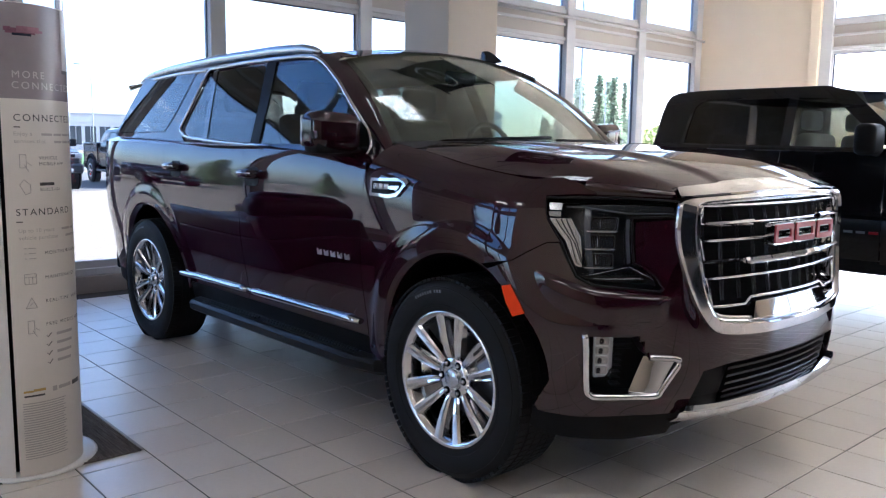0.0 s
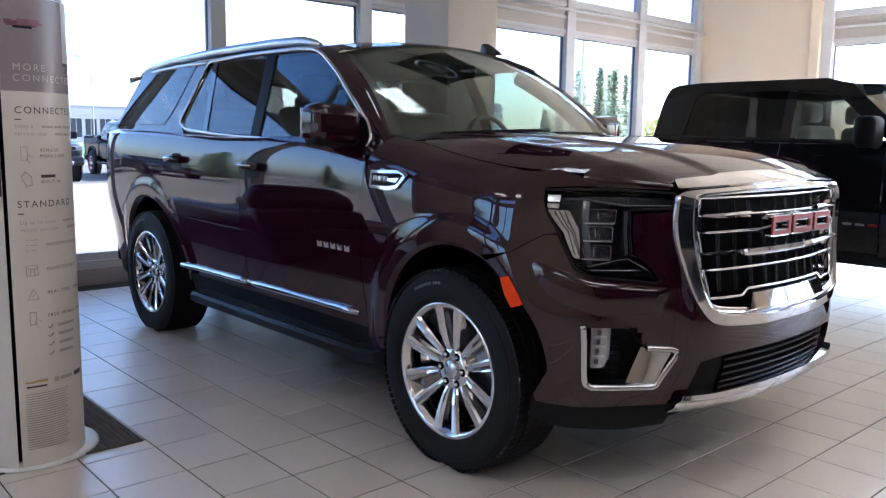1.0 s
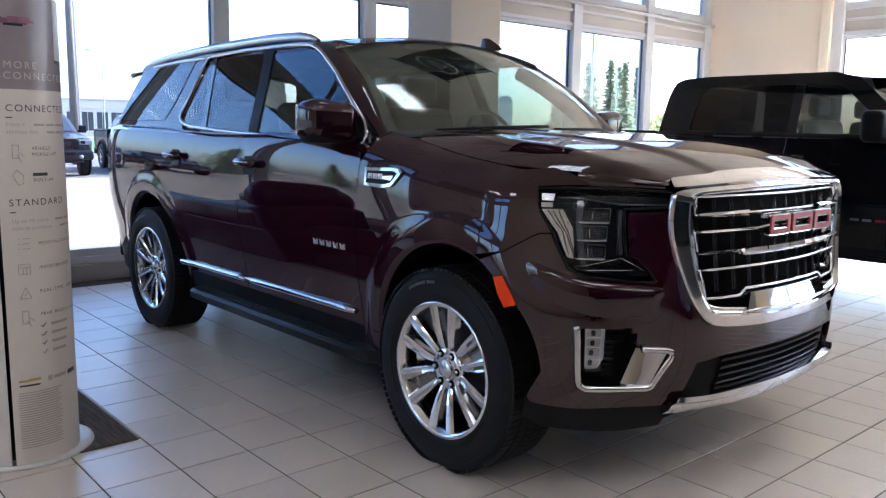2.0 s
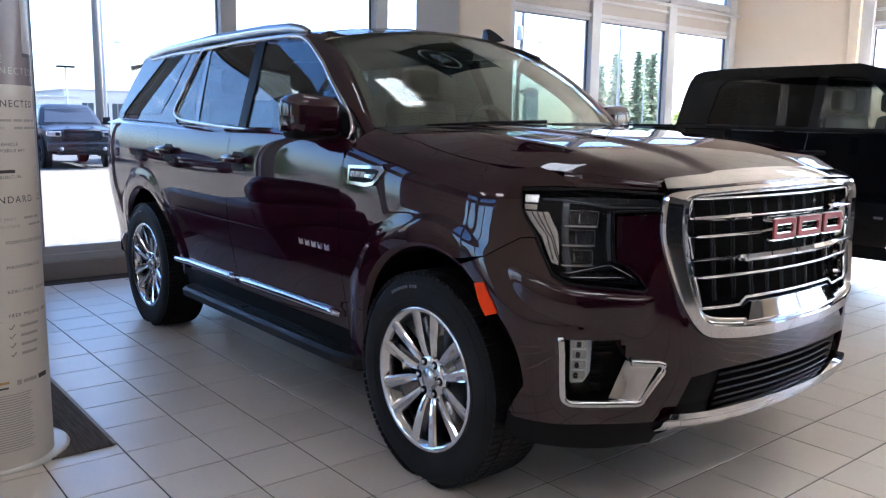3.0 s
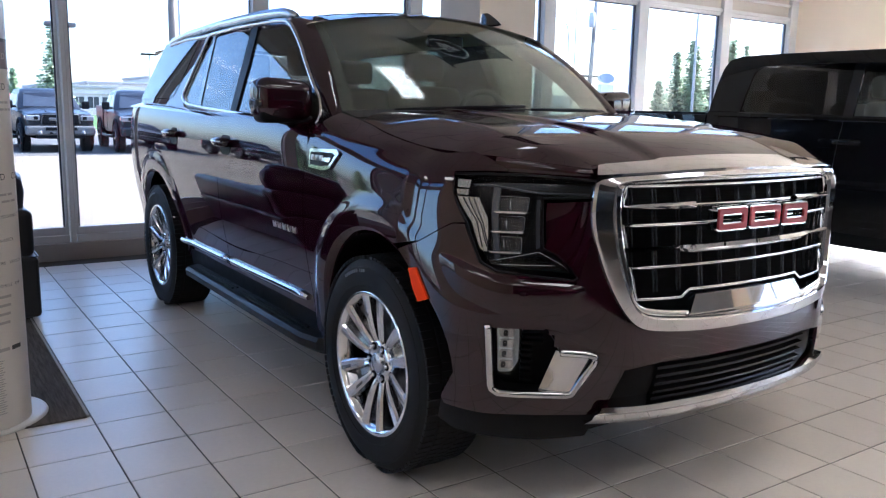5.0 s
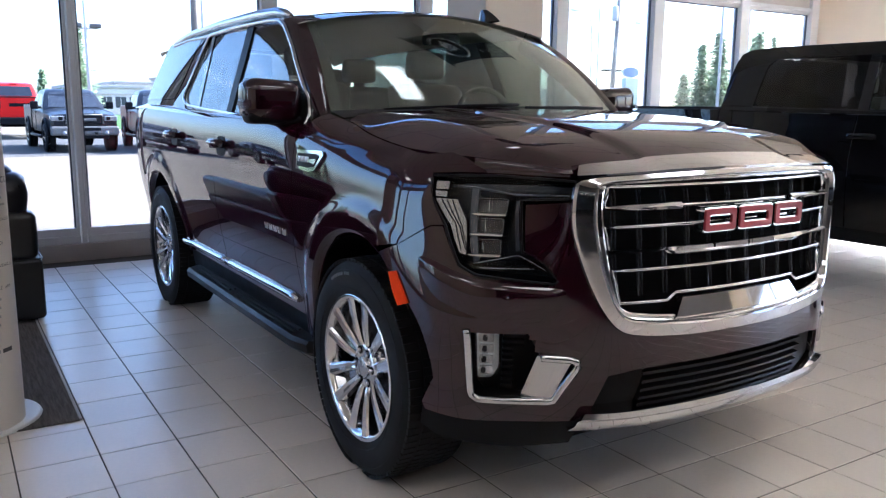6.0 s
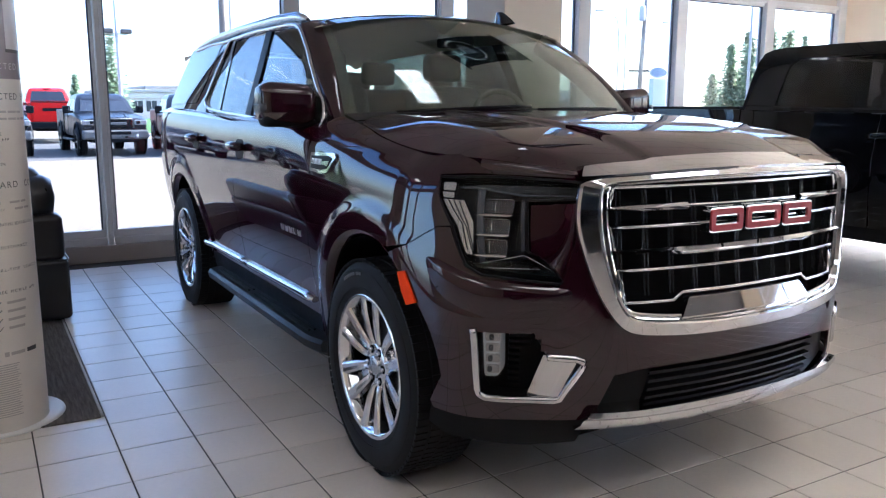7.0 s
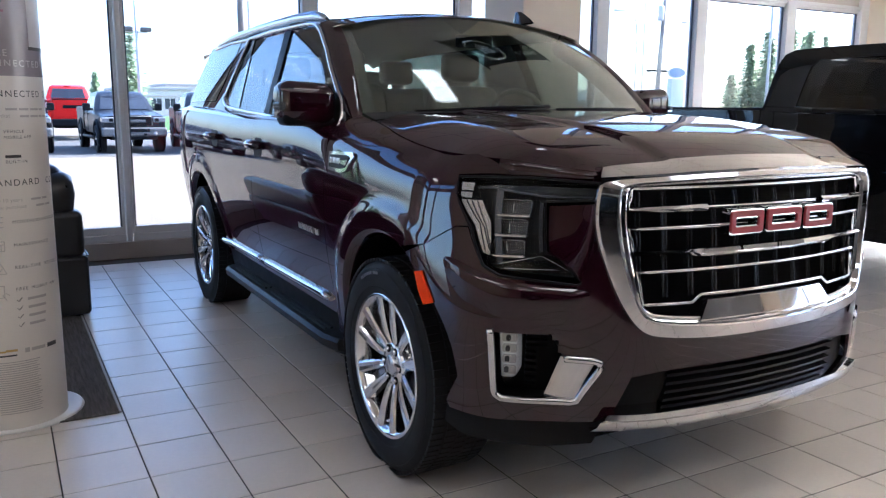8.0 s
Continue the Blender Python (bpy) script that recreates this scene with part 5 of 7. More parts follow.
for t, o in ((0.0, -0.03), (0.06, 0.004), (0.5, 0.016), (0.94, 0.004), (1.0, -0.03)):
    r = []
    for k in range(41):
        x = -0.548 + 1.096 * k / 40
        dip = 0.006 * min(1, max(0, (0.36 - abs(x)) / 0.06))
        thick_ = 0.016 + 0.012 * min(1, max(0, (0.36 - abs(x)) / 0.06))
        r.append(front_at(x, 0.946 - dip + thick_ * (t - 0.5), o))
    rows.append(r)
part("grille_bar", sharpen(loft(rows, False), 0.5), M_CHROME, grille)
rows = []
for t, o in ((0.0, -0.03), (0.0, 0.006), (0.10, 0.012), (0.92, -0.002), (1.0, -0.012), (1.0, -0.06)):
    r = [front_at(-(0.315 - 0.045 * t), 0.722 + 0.070 * t, -0.07)]
    r += [front_at((-0.315 + 0.63 * k / 20) * (1 - 0.143 * t), 0.722 + 0.070 * t, o) for k in range(21)]
    r.append(front_at(0.315 - 0.045 * t, 0.722 + 0.070 * t, -0.07))
    rows.append(r)
part("grille_plate", sharpen(loft(rows, False), 0.5), M_CHROME, grille)
for k in range(-5, 6):
    for dx in (-0.007, 0.007):
        x = k * 0.099 + dx
        if abs(x) < 0.53:
            part("grille_rib", nose_tube([(x, 0.80), (x, 1.14)], 0.0042, -0.058, steps=6), M_SMOKE, grille)
def emblem_ring(x0, x1, w, y0, y1, inset):
    """A plain squared ring of the emblem."""
    a, b, lo, hi = x0 + inset, x1 - inset, 0.998 + inset, 1.078 - inset
    o, i = [(a, lo), (b, lo), (b, hi), (a, hi)], [(a + w, lo + w), (b - w, lo + w), (b - w, hi - w), (a + w, hi - w)]
    o, i = round_poly(o, 0.014), round_poly(i, 0.008)
    P3 = lambda loop, y: [Vector((x, y, z)) for x, z in loop]
    bm = loft([P3(i, y1), P3(i, y0), P3(o, y0), P3(o, y1), P3(i, y1)], True, False)
    bmesh.ops.remove_doubles(bm, verts=bm.verts[:], dist=1e-5)
    bmesh.ops.recalc_face_normals(bm, faces=bm.faces[:])
    return bm


for x0, x1 in ((-0.242, -0.088), (-0.076, 0.094), (0.106, 0.254)):
    em = part("emblem_block", emblem_ring(x0, x1, 0.028, -0.962, -0.925, 0.0), M_CHROME, grille, "red emblem block with chrome edge")
    part("emblem_face", emblem_ring(x0, x1, 0.019, -0.967, -0.955, 0.0045), M_EMBLEM, em)
    part("emblem_stay", boxes(((x0 + x1) / 2 - 0.012, (x0 + x1) / 2 + 0.012, -0.93, -0.84, 1.00, 1.02)), M_CAR_DARK, em)

# lower intake, slats and the chrome skid strip
bm = bmesh.new()
rows = []
for z, o in ((0.578, -0.05), (0.50, -0.06), (0.43, -0.05)):
    rows.append([front_at(-0.58 + 1.16 * k / 24, z, o) for k in range(25)])
intake = part("lower_intake", loft(rows, False), M_CAR_DARK, suv, "black slatted lower intake")
for z in (0.455, 0.485, 0.515, 0.545):
    rows = [[front_at(-0.41 + 0.82 * k / 24, zz, o) for k in range(25)] for zz, o in ((z - 0.003, -0.05), (z - 0.006, -0.014), (z + 0.006, -0.012), (z + 0.008, -0.05))]
    part("slat", sharpen(loft(rows, False)), M_BLACK, intake)
rows = []
for t, o in ((0.0, -0.03), (0.03, 0.012), (0.35, 0.026), (0.55, 0.022), (0.75, 0.034), (0.97, 0.028), (1.0, -0.03)):
    r = []
    for k in range(49):
        x = -0.60 + 1.2 * k / 48
        top = 0.443 - 0.0 * abs(x)
        low = 0.372 - 0.012 * min(1, max(0, (0.5 - abs(x)) / 0.2))
        if abs(x) > 0.55:
            low += 0.0
        xx = x + math.copysign(0.035 * (1 - t) * min(1, max(0, (abs(x) - 0.4) / 0.2)), x)
        r.append(front_at(xx, low + (top - low) * t, o))
    rows.append(r)
part("skid_strip", sharpen(loft(rows, False), 0.5), M_CHROME, suv, "chrome lower bumper strip")
part("under_tray", boxes((-0.80, 0.80, -0.66, -0.45, 0.29, 0.34), (-0.62, 0.62, -0.76, -0.64, 0.31, 0.40), bevel=0.02), M_CAR_DARK, suv)
part("tow_hook", boxes((-0.60, -0.55, -0.62, -0.50, 0.255, 0.30), bevel=0.01), M_CAR_DARK, suv)
# inner shell that closes the body behind the panel gaps
part("inner_shell", boxes((-0.90, 0.90, 0.62, 2.42, 0.38, 1.26), (-0.60, 0.60, -0.66, 4.1, 0.36, 1.10), (-0.86, 0.86, 3.62, 4.05, 0.36, 1.28), bevel=0.02), M_CAR_DARK, suv)
for y in (0.0, 3.071):
    part("axle", lathe([(0.06, -0.78), (0.06, 0.78)], 12, "x", (0, y, 0.40)), M_CAR_DARK, suv)

# cabin: dashboard, wheel, seats
part("dashboard", boxes((-0.74, 0.74, 0.62, 1.05, 1.10, 1.335), (-0.60, 0.60, 0.45, 0.70, 1.15, 1.315), bevel=0.05, seg=3), M_DASH, suv, "dark dashboard")
bm = tube([(0.40 + 0.19 * math.cos(t), 1.16 + 0.05 * math.sin(t), 1.30 + 0.18 * math.sin(t)) for t in (2 * math.pi * k / 32 for k in range(32))], 0.016, 8, True, up=(0, 1, 0))
part("steering_wheel", bm, M_DASH, suv, "dark steering wheel")


def car_seat(x, y, w=0.52):
    bm = boxes((x - w / 2, x + w / 2, y, y + 0.5, 0.9, 1.08), bevel=0.05, seg=3)
    t = boxes((x - w / 2, x + w / 2, y + 0.42, y + 0.56, 1.0, 1.52), bevel=0.06, seg=3)
    for v in t.verts:
        v.co.y += (v.co.z - 1.0) * 0.22
    merge(bm, t)
    t = boxes((x - 0.13, x + 0.13, y + 0.55, y + 0.65, 1.55, 1.72), bevel=0.04, seg=3)
    merge(bm, t)
    part("seat", bm, M_SEAT, suv, smooth=True)


for x in (-0.40, 0.40):
    car_seat(x, 1.25)
    car_seat(x, 2.20)
part("rear_bench", boxes((-0.62, 0.62, 3.1, 3.25, 1.0, 1.5), (-0.5, -0.25, 3.12, 3.22, 1.5, 1.66), (0.25, 0.5, 3.12, 3.22, 1.5, 1.66), bevel=0.04), M_SEAT, suv)
part("rear_view_mirror", boxes((-0.11, 0.11, 1.00, 1.03, 1.69, 1.755), bevel=0.012), M_GLOSS, suv)

# ---- black pickup behind the car ----
M_TRUCKSEAT = mat("grey_seat_cloth", (0.26, 0.25, 0.23), 0.8, vary=0.1, scale=12, fine=150, bump=0.001)
M_TRUCKGLASS = glass("truck_glass", (0.085, 0.085, 0.085))
M_TRUCKGLASS_CLEAR = glass("truck_front_glass", (0.80, 0.88, 0.82))
pick = thing("pickup_truck", (3.55, 0, 0), label="black crew-cab pickup truck parked beside the column", category="truck")


def truck_skin(y, z):
    x = 0.0
    if z > 1.34:
        x = (z - 1.34) * 0.26 + 0.55 * max(0.0, z - 1.72) ** 1.5
    elif z > 1.12:
        x = 0.02 * ((z - 1.12) / 0.22) ** 2 - 0.01
    else:
        x = -0.01 + 0.035 * ((1.12 - z) / 0.6) ** 2
    return x, y, z


def truck_side(left):
    W = 2.04
    surf = (lambda y, z: (W - truck_skin(y, z)[0], y, z)) if left else truck_skin
    mid = (1.0, 0.8, 0.9)
    P = lambda name, pts, m, t=0.012, off=0.0, owner=pick, label="": part(name, patch(pts, surf, 0.05, t, off, mid), m, owner, label)

    def hole(yc, a0, a1):
        return [(yc + 0.50 * math.cos(radians(a)), 0.44 + 0.53 * math.sin(radians(a))) for a in [a0 + (a1 - a0) * i / 16 for i in range(17)]]
    P("fender", [(0.02, 1.33), (0.02, 0.47), (-0.50, 0.47)] + hole(-1.0, 0, 180) + [(-1.85, 0.50), (-1.95, 0.8), (-1.92, 1.2), (-1.75, 1.27), (-0.6, 1.31)], M_BLACK_PAINT)
    fd = P("front_door", [(0.03, 1.345), (0.03, 0.49), (0.90, 0.49), (0.90, 1.0), (0.86, 1.345)], M_BLACK_PAINT)
    rd = P("rear_door", [(0.87, 1.345), (0.91, 1.0), (0.91, 0.49), (1.78, 0.49), (1.90, 0.75), (1.98, 1.0), (1.99, 1.36)], M_BLACK_PAINT)
    P("cab_corner", [(2.0, 1.36), (1.99, 1.0), (1.91, 0.75), (1.79, 0.49), (2.12, 0.49), (2.13, 1.38)], M_BLACK_PAINT)
    P("belt", [(-0.10, 1.34), (2.13, 1.37), (2.12, 1.415), (1.72, 1.402), (0.06, 1.375)], M_BLACK_PAINT)
    P("roof_rail", [(0.44, 1.745), (0.56, 1.778), (0.80, 1.788), (1.70, 1.790), (2.06, 1.785), (2.04, 1.845), (1.96, 1.878), (1.70, 1.89), (0.58, 1.885), (0.36, 1.83)], M_BLACK_PAINT)
    P("front_pillar", [(-0.16, 1.37), (-0.06, 1.362), (0.02, 1.375), (0.27, 1.585), (0.46, 1.75), (0.36, 1.83), (0.05, 1.56)], M_BLACK_PAINT)
    P("middle_pillar", [(0.79, 1.38), (0.87, 1.385), (0.87, 1.795), (0.79, 1.79)], M_GLOSS, 0.014, 0.002)
    P("rear_pillar", [(1.80, 1.40), (2.12, 1.40), (2.09, 1.65), (2.06, 1.80), (1.68, 1.795), (1.745, 1.73), (1.78, 1.55)], M_BLACK_PAINT)
    P("rear_window", [(0.86, 1.38), (1.74, 1.40), (1.80, 1.44), (1.745, 1.75), (1.70, 1.79), (0.86, 1.79)], M_TRUCKGLASS, 0.004, -0.01, rd, "dark tinted glass")
    P("front_window", [(0.05, 1.36), (0.80, 1.38), (0.80, 1.79), (0.56, 1.785), (0.42, 1.74), (0.25, 1.58)], M_TRUCKGLASS_CLEAR, 0.004, -0.01, fd)
    P("belt_strip", [(0.04, 1.352), (1.80, 1.392), (1.80, 1.404), (0.04, 1.366)], M_GLOSS, 0.006, 0.004)
    bed = P("bed_side", [(2.145, 1.385), (2.145, 0.50), (2.25, 0.47)] + hole(2.75, 180, 0) + [(3.90, 0.55), (3.93, 1.39)], M_BLACK_PAINT)
    P("bed_rail", [(2.145, 1.375), (3.93, 1.38), (3.93, 1.40), (2.145, 1.395)], M_BLACK, 0.03, 0.012)
    P("rocker", [(-0.48, 0.49), (2.24, 0.49), (2.22, 0.38), (-0.46, 0.38)], M_BLACK, 0.03, -0.02)
    for yy, dd in ((0.80, fd), (0.98 + 0.80, rd)):
        sx = W + 0.035 if left else -0.035
        part("door_handle", tube([(sx * 0.6 if not left else W, yy - 0.11, 1.185), (sx, yy - 0.09, 1.19), (sx, yy + 0.09, 1.19), (sx * 0.6 if not left else W, yy + 0.11, 1.185)], 0.026, 10), M_BLACK_PAINT, dd)
    for k in range(3):
        P("name_bar", [(0.30 - k * 0.095, 0.705), (0.23 - k * 0.095, 0.705), (0.23 - k * 0.095, 0.725), (0.30 - k * 0.095, 0.725)], (M_EMBLEM if k == 2 else M_DARK_CHROME), 0.004, 0.005, fd, "chrome and red bar of the model name")
    mx = W + 0.16 if left else -0.16
    mir = part("door_mirror", boxes((mx - 0.12, mx + 0.12, 0.02, 0.18, 1.32, 1.56), bevel=0.05, seg=4), M_BLACK, fd, smooth=True)
    part("mirror_arm", tube([(mx * 0.5 if not left else W + 0.08, 0.10, 1.36), (0.02 if not left else W - 0.02, 0.10, 1.34)], 0.035, 8), M_BLACK, mir)


truck_side(False)
truck_side(True)
part("roof", loft([[Vector((1.02 + x * (1 if y > 0.3 else 0.97), y, 1.895 - 0.035 * (abs(x) / 0.82) ** 2.5 - 0.05 * max(0, (0.75 - y) / 0.5) ** 2 - 0.05 * max(0, (y - 1.7) / 0.35) ** 3)) for y in (0.32, 0.5, 0.75, 1.1, 1.5, 1.75, 1.95, 2.04)] for x in (-0.83, -0.7, -0.4, 0, 0.4, 0.7, 0.83)], False), M_BLACK_PAINT, pick)
part("hood", loft([[Vector((1.02 + x, y, z - 0.05 * (abs(x) / 0.98) ** 3)) for y, z in ((-1.93, 1.18), (-1.8, 1.27), (-1.2, 1.32), (-0.6, 1.35), (-0.15, 1.36))] for x in (-0.98, -0.7, -0.3, 0, 0.3, 0.7, 0.98)], False), M_BLACK_PAINT, pick)
part("windshield", loft([[Vector((1.02 + x, -0.12 + 0.1 * x * x, 1.36)) for x in (-0.88, -0.4, 0, 0.4, 0.88)], [Vector((1.02 + x * 0.88, 0.40 + 0.05 * x * x, 1.86 - 0.03 * x * x)) for x in (-0.88, -0.4, 0, 0.4, 0.88)]], False), M_TRUCKGLASS_CLEAR, pick).visible_shadow = False
part("rear_glass", loft([[Vector((1.02 + x, 2.11, 1.40)) for x in (-0.75, 0, 0.75)], [Vector((1.02 + x * 0.92, 2.05, 1.82)) for x in (-0.75, 0, 0.75)]], False), M_TRUCKGLASS, pick)
part("cab_back", boxes((0.02, 2.02, 2.09, 2.13, 0.50, 1.41), bevel=0.01), M_BLACK_PAINT, pick)
part("bed_floor", boxes((0.06, 1.98, 2.14, 3.9, 0.78, 0.84), (0.05, 1.99, 3.88, 3.94, 0.55, 1.38)), M_BLACK, pick)
part("chassis", boxes((0.5, 1.55, -1.8, 3.8, 0.42, 0.60), (0.2, 1.84, 0.0, 2.05, 0.5, 0.56), bevel=0.02), M_CAR_DARK, pick)
part("front_bumper", boxes((0.02, 2.02, -2.06, -1.86, 0.45, 0.80), bevel=0.05, seg=3), M_BLACK, pick)
part("grille", boxes((0.35, 1.69, -2.0, -1.88, 0.80, 1.20), bevel=0.03), M_GLOSS, pick)
part("rear_bumper", boxes((0.08, 1.96, 3.93, 4.08, 0.52, 0.72), bevel=0.03), M_BLACK, pick)
part("dashboard", boxes((0.2, 1.84, 0.05, 0.40, 1.05, 1.36), bevel=0.04), M_DASH, pick)
for x in (0.55, 1.49):
    for y in (0.55, 1.40):
        bm = boxes((x - 0.26, x + 0.26, y + 0.18, y + 0.34, 0.95, 1.50), bevel=0.06, seg=3)
        merge(bm, boxes((x - 0.26, x + 0.26, y - 0.3, y + 0.3, 0.85, 1.02), bevel=0.05, seg=3))
        merge(bm, boxes((x - 0.13, x + 0.13, y + 0.25, y + 0.36, 1.53, 1.70), bevel=0.04, seg=3))
        part("seat", bm, M_TRUCKSEAT, pick, smooth=True)
for y in (-1.0, 2.75):
    for sg in (-1, 1):
        w = wheel(pick, y, sg, radius=0.43, rim=0.245, width=0.28)
        w.matrix_local = Matrix.Translation((1.02 + sg * 0.88, y, 0.428)) @ (Matrix.Rotation(math.pi, 4, "Z") if sg > 0 else Matrix.Identity(4))

# a second truck stands across the hall in front of the car and shows in its chrome
other = copy_thing(pick, pose(-3.0, -5.4, 0, 0, 0, -90))
tagged(other, "black crew-cab pickup truck standing across from the maroon car", "truck")

# ---- ceiling lights, vent and hanging board ----
M_TROFFER = glow("troffer_diffuser", (1.0, 0.84, 0.63), 1.45)
M_VENT = glow("louvre_light", (1.0, 0.93, 0.80), 1.9)
for i, (x, y) in enumerate([(x, y) for y in (-1.9, -4.4) for x in (-6.6, -3.6, -0.6, 2.4, 5.4, 7.8)] + [(-6.4, 1.0), (-6.4, 3.4), (7.4, 1.0)]):
    lt = thing("ceiling_light", (x, y, TOP), label="white rectangular recessed ceiling light", category="light", group="ceiling lights")
    part("frame", boxes((-0.64, 0.64, -0.34, -0.30, -0.03, 0.004), (-0.64, 0.64, 0.30, 0.34, -0.03, 0.004), (-0.64, -0.60, -0.30, 0.30, -0.03, 0.004), (0.60, 0.64, -0.30, 0.30, -0.03, 0.004), bevel=0.003), M_FRAME, lt)
    part("diffuser", boxes((-0.6, 0.6, -0.3, 0.3, -0.014, -0.004)), M_TROFFER, lt)
lt = thing("ceiling_light", (0.24, 1.02, TOP), label="small louvred ceiling light over the hood", category="light", group="ceiling lights")
part("diffuser", boxes((-0.17, 0.17, -0.33, 0.33, -0.02, -0.006)), M_VENT, lt)
for k in range(12):
    part("louvre", boxes((-0.16 + k * 0.028, -0.152 + k * 0.028, -0.33, 0.33, -0.05, -0.02)), M_FRAME, lt)
# seams of the ceiling boards
bm = bmesh.new()
for k in range(24):
    y = -8.6 + k * 0.61
    if y < NY - 0.1:
        box(bm, WX, EX, y - 0.006, y + 0.006, TOP - 0.004, TOP + 0.002)
for k in range(14):
    x = -8.0 + k * 1.22
    box(bm, x - 0.006, x + 0.006, SY, NY, TOP - 0.0035, TOP + 0.0015)
tagged(part("ceiling_trim", bm, mat("ceiling_seam", (0.32, 0.30, 0.27), 0.8)), "thin seams between the ceiling boards", "trim", kind="structure")

board = thing("hanging_board", (1.5, 2.05, 3.62), 30, "black hanging board with a plain grey ring", "sign")
part("panel", boxes((-0.80, 0.80, -0.36, 0.36, -0.012, 0.012), bevel=0.006), M_BLACK, board)
part("ring", lathe([(0.24, -0.02), (0.28, -0.02), (0.28, -0.013), (0.24, -0.013)], 40, "z", (-0.35, 0, 0), cap=False), M_SILVER, board)
part("shield", prism([(-0.13, 0.10), (0.13, 0.10), (0.10, -0.08), (0.0, -0.17), (-0.10, -0.08)], 0.008, 0.002), M_SILVER, board, m=Matrix.Translation((-0.35, 0, -0.022)) @ Matrix.Rotation(radians(90), 4, "X"))
for k in range(4):
    part("letter_bar", boxes((0.12 + k * 0.15, 0.22 + k * 0.15, -0.22, -0.12, -0.018, -0.011)), M_SILVER, board)
for sx in (-0.80, 0.80):
    part("rod", tube([(sx, -0.42, 0.0), (sx, 0.42, 0.0)], 0.018, 8), M_BLACK, board)
    part("cable", tube([(sx, 0, 0.0), (sx, 0, TOP - 3.62)], 0.003, 5), M_SILVER, board)

# ---- curved display stand ----
M_STAND = mat("stand_print", (0.70, 0.655, 0.60), 0.30, vary=0.03, scale=3, fine=60)
M_PHOTO = mat("stand_photo", (0.30, 0.265, 0.285), 0.22, vary=0.10, scale=2.5, fine=30)
M_PHOTO_DARK = mat("stand_photo_dark", (0.03, 0.035, 0.055), 0.25, vary=0.3, scale=5)
M_INK = mat("print_ink", (0.05, 0.045, 0.045), 0.5, vary=0.05)
M_GREYINK = mat("print_grey", (0.42, 0.39, 0.365), 0.5, vary=0.05)
M_PALEINK = mat("print_pale", (0.52, 0.49, 0.49), 0.4, vary=0.05)
M_BLUR = mat("photo_car", (0.16, 0.06, 0.10), 0.4, vary=0.5, scale=9)
M_BLUR_PINK = mat("photo_car_light", (0.26, 0.12, 0.17), 0.4, vary=0.5, scale=14)
M_STANDBASE = mat("stand_base", (0.78, 0.77, 0.75), 0.35, vary=0.04, scale=6)
M_GOLD = mat("print_gold", (0.50, 0.33, 0.10), 0.4, vary=0.1)
SC, SR = Vector((-2.25, 1.225, 0)), 0.212
stand = thing("display_stand", SC, label="curved white printed information stand on a round base", category="display stand")


def curve_sheet(a0, a1, z0, z1, r, thick, n=36):
    bm = bmesh.new()
    rows = []
    for z in (z0, z1):
        for rr in (r, r - thick):
            rows.append([bm.verts.new((rr * math.cos(radians(a0 + (a1 - a0) * i / n)), rr * math.sin(radians(a0 + (a1 - a0) * i / n)), z)) for i in range(n + 1)])
    lo, li, ho, hi = rows
    for i in range(n):
        for a, b in ((lo, ho), (hi, li), (li, lo), (ho, hi)):
            f = bm.faces.new((a[i], a[i + 1], b[i + 1], b[i]))
            f.smooth = True
    for i in (0, n):
        bm.faces.new((lo[i], ho[i], hi[i], li[i]))
    bmesh.ops.recalc_face_normals(bm, faces=bm.faces[:])
    return sharpen(bm, 0.6)


part("base", lathe([(0.0, 0.0), (0.268, 0.0), (0.272, 0.006), (0.268, 0.014), (0.255, 0.018), (0.0, 0.018)], 64, "z", (0.012, 0.045, 0), cap=False), M_STANDBASE, stand, "round white base plate")
part("front_panel", curve_sheet(-112, 62, 0.018, 1.855, SR, 0.004), M_STAND, stand)
part("side_panel", curve_sheet(66, 244, 0.018, 1.855, SR, 0.004), M_STAND, stand)
part("core", lathe([(0.15, 0.018), (0.15, 1.84)], 24), M_BLACK, stand)
part("photo", curve_sheet(-111.6, 61, 1.50, 1.852, SR + 0.0012, 0.001), M_PHOTO, stand, "mauve grey photograph band")
part("side_photo", curve_sheet(130, 243.5, 1.10, 1.852, SR + 0.0012, 0.001), M_PHOTO_DARK, stand, "dark photograph")


def bar(name, a0, a1, z0, z1, material, lift=0.0022):
    return part(name, curve_sheet(a0, a1, z0, z1, SR + lift, 0.0008, max(3, int(abs(a1 - a0) / 3))), material, stand)


def words(text, a0, z, cap, material, lift=0.0028, gap=1.0):
    """Words printed on the curved panel: a0 degrees at their left end, z their base line."""
    cu = bpy.data.curves.new("words", "FONT")
    cu.body, cu.size, cu.space_character, cu.extrude = text, cap / 0.70, gap, 0.0
    ob = bpy.data.objects.new("words", cu)
    me = bpy.data.meshes.new_from_object(ob)
    bpy.data.objects.remove(ob)
    bm = bmesh.new()
    bm.from_mesh(me)
    bmesh.ops.triangulate(bm, faces=bm.faces[:])
    for v in bm.verts:
        a = radians(a0) + v.co.x / SR
        v.co = ((SR + lift) * math.cos(a), (SR + lift) * math.sin(a), z + v.co.y)
    return part("printed_words", bm, material, stand)


words("MORE", -100.5, 1.578, 0.026, M_PALEINK, gap=1.35)
words("CONNECTED", -101, 1.538, 0.026, M_PALEINK, gap=1.35)
words("CONNECTED", -101, 1.417, 0.026, M_INK, gap=1.25)
words("SERVICES", -21, 1.417, 0.026, M_INK, gap=1.25)
bar("dash", -101, -95, 1.392, 1.396, M_INK)
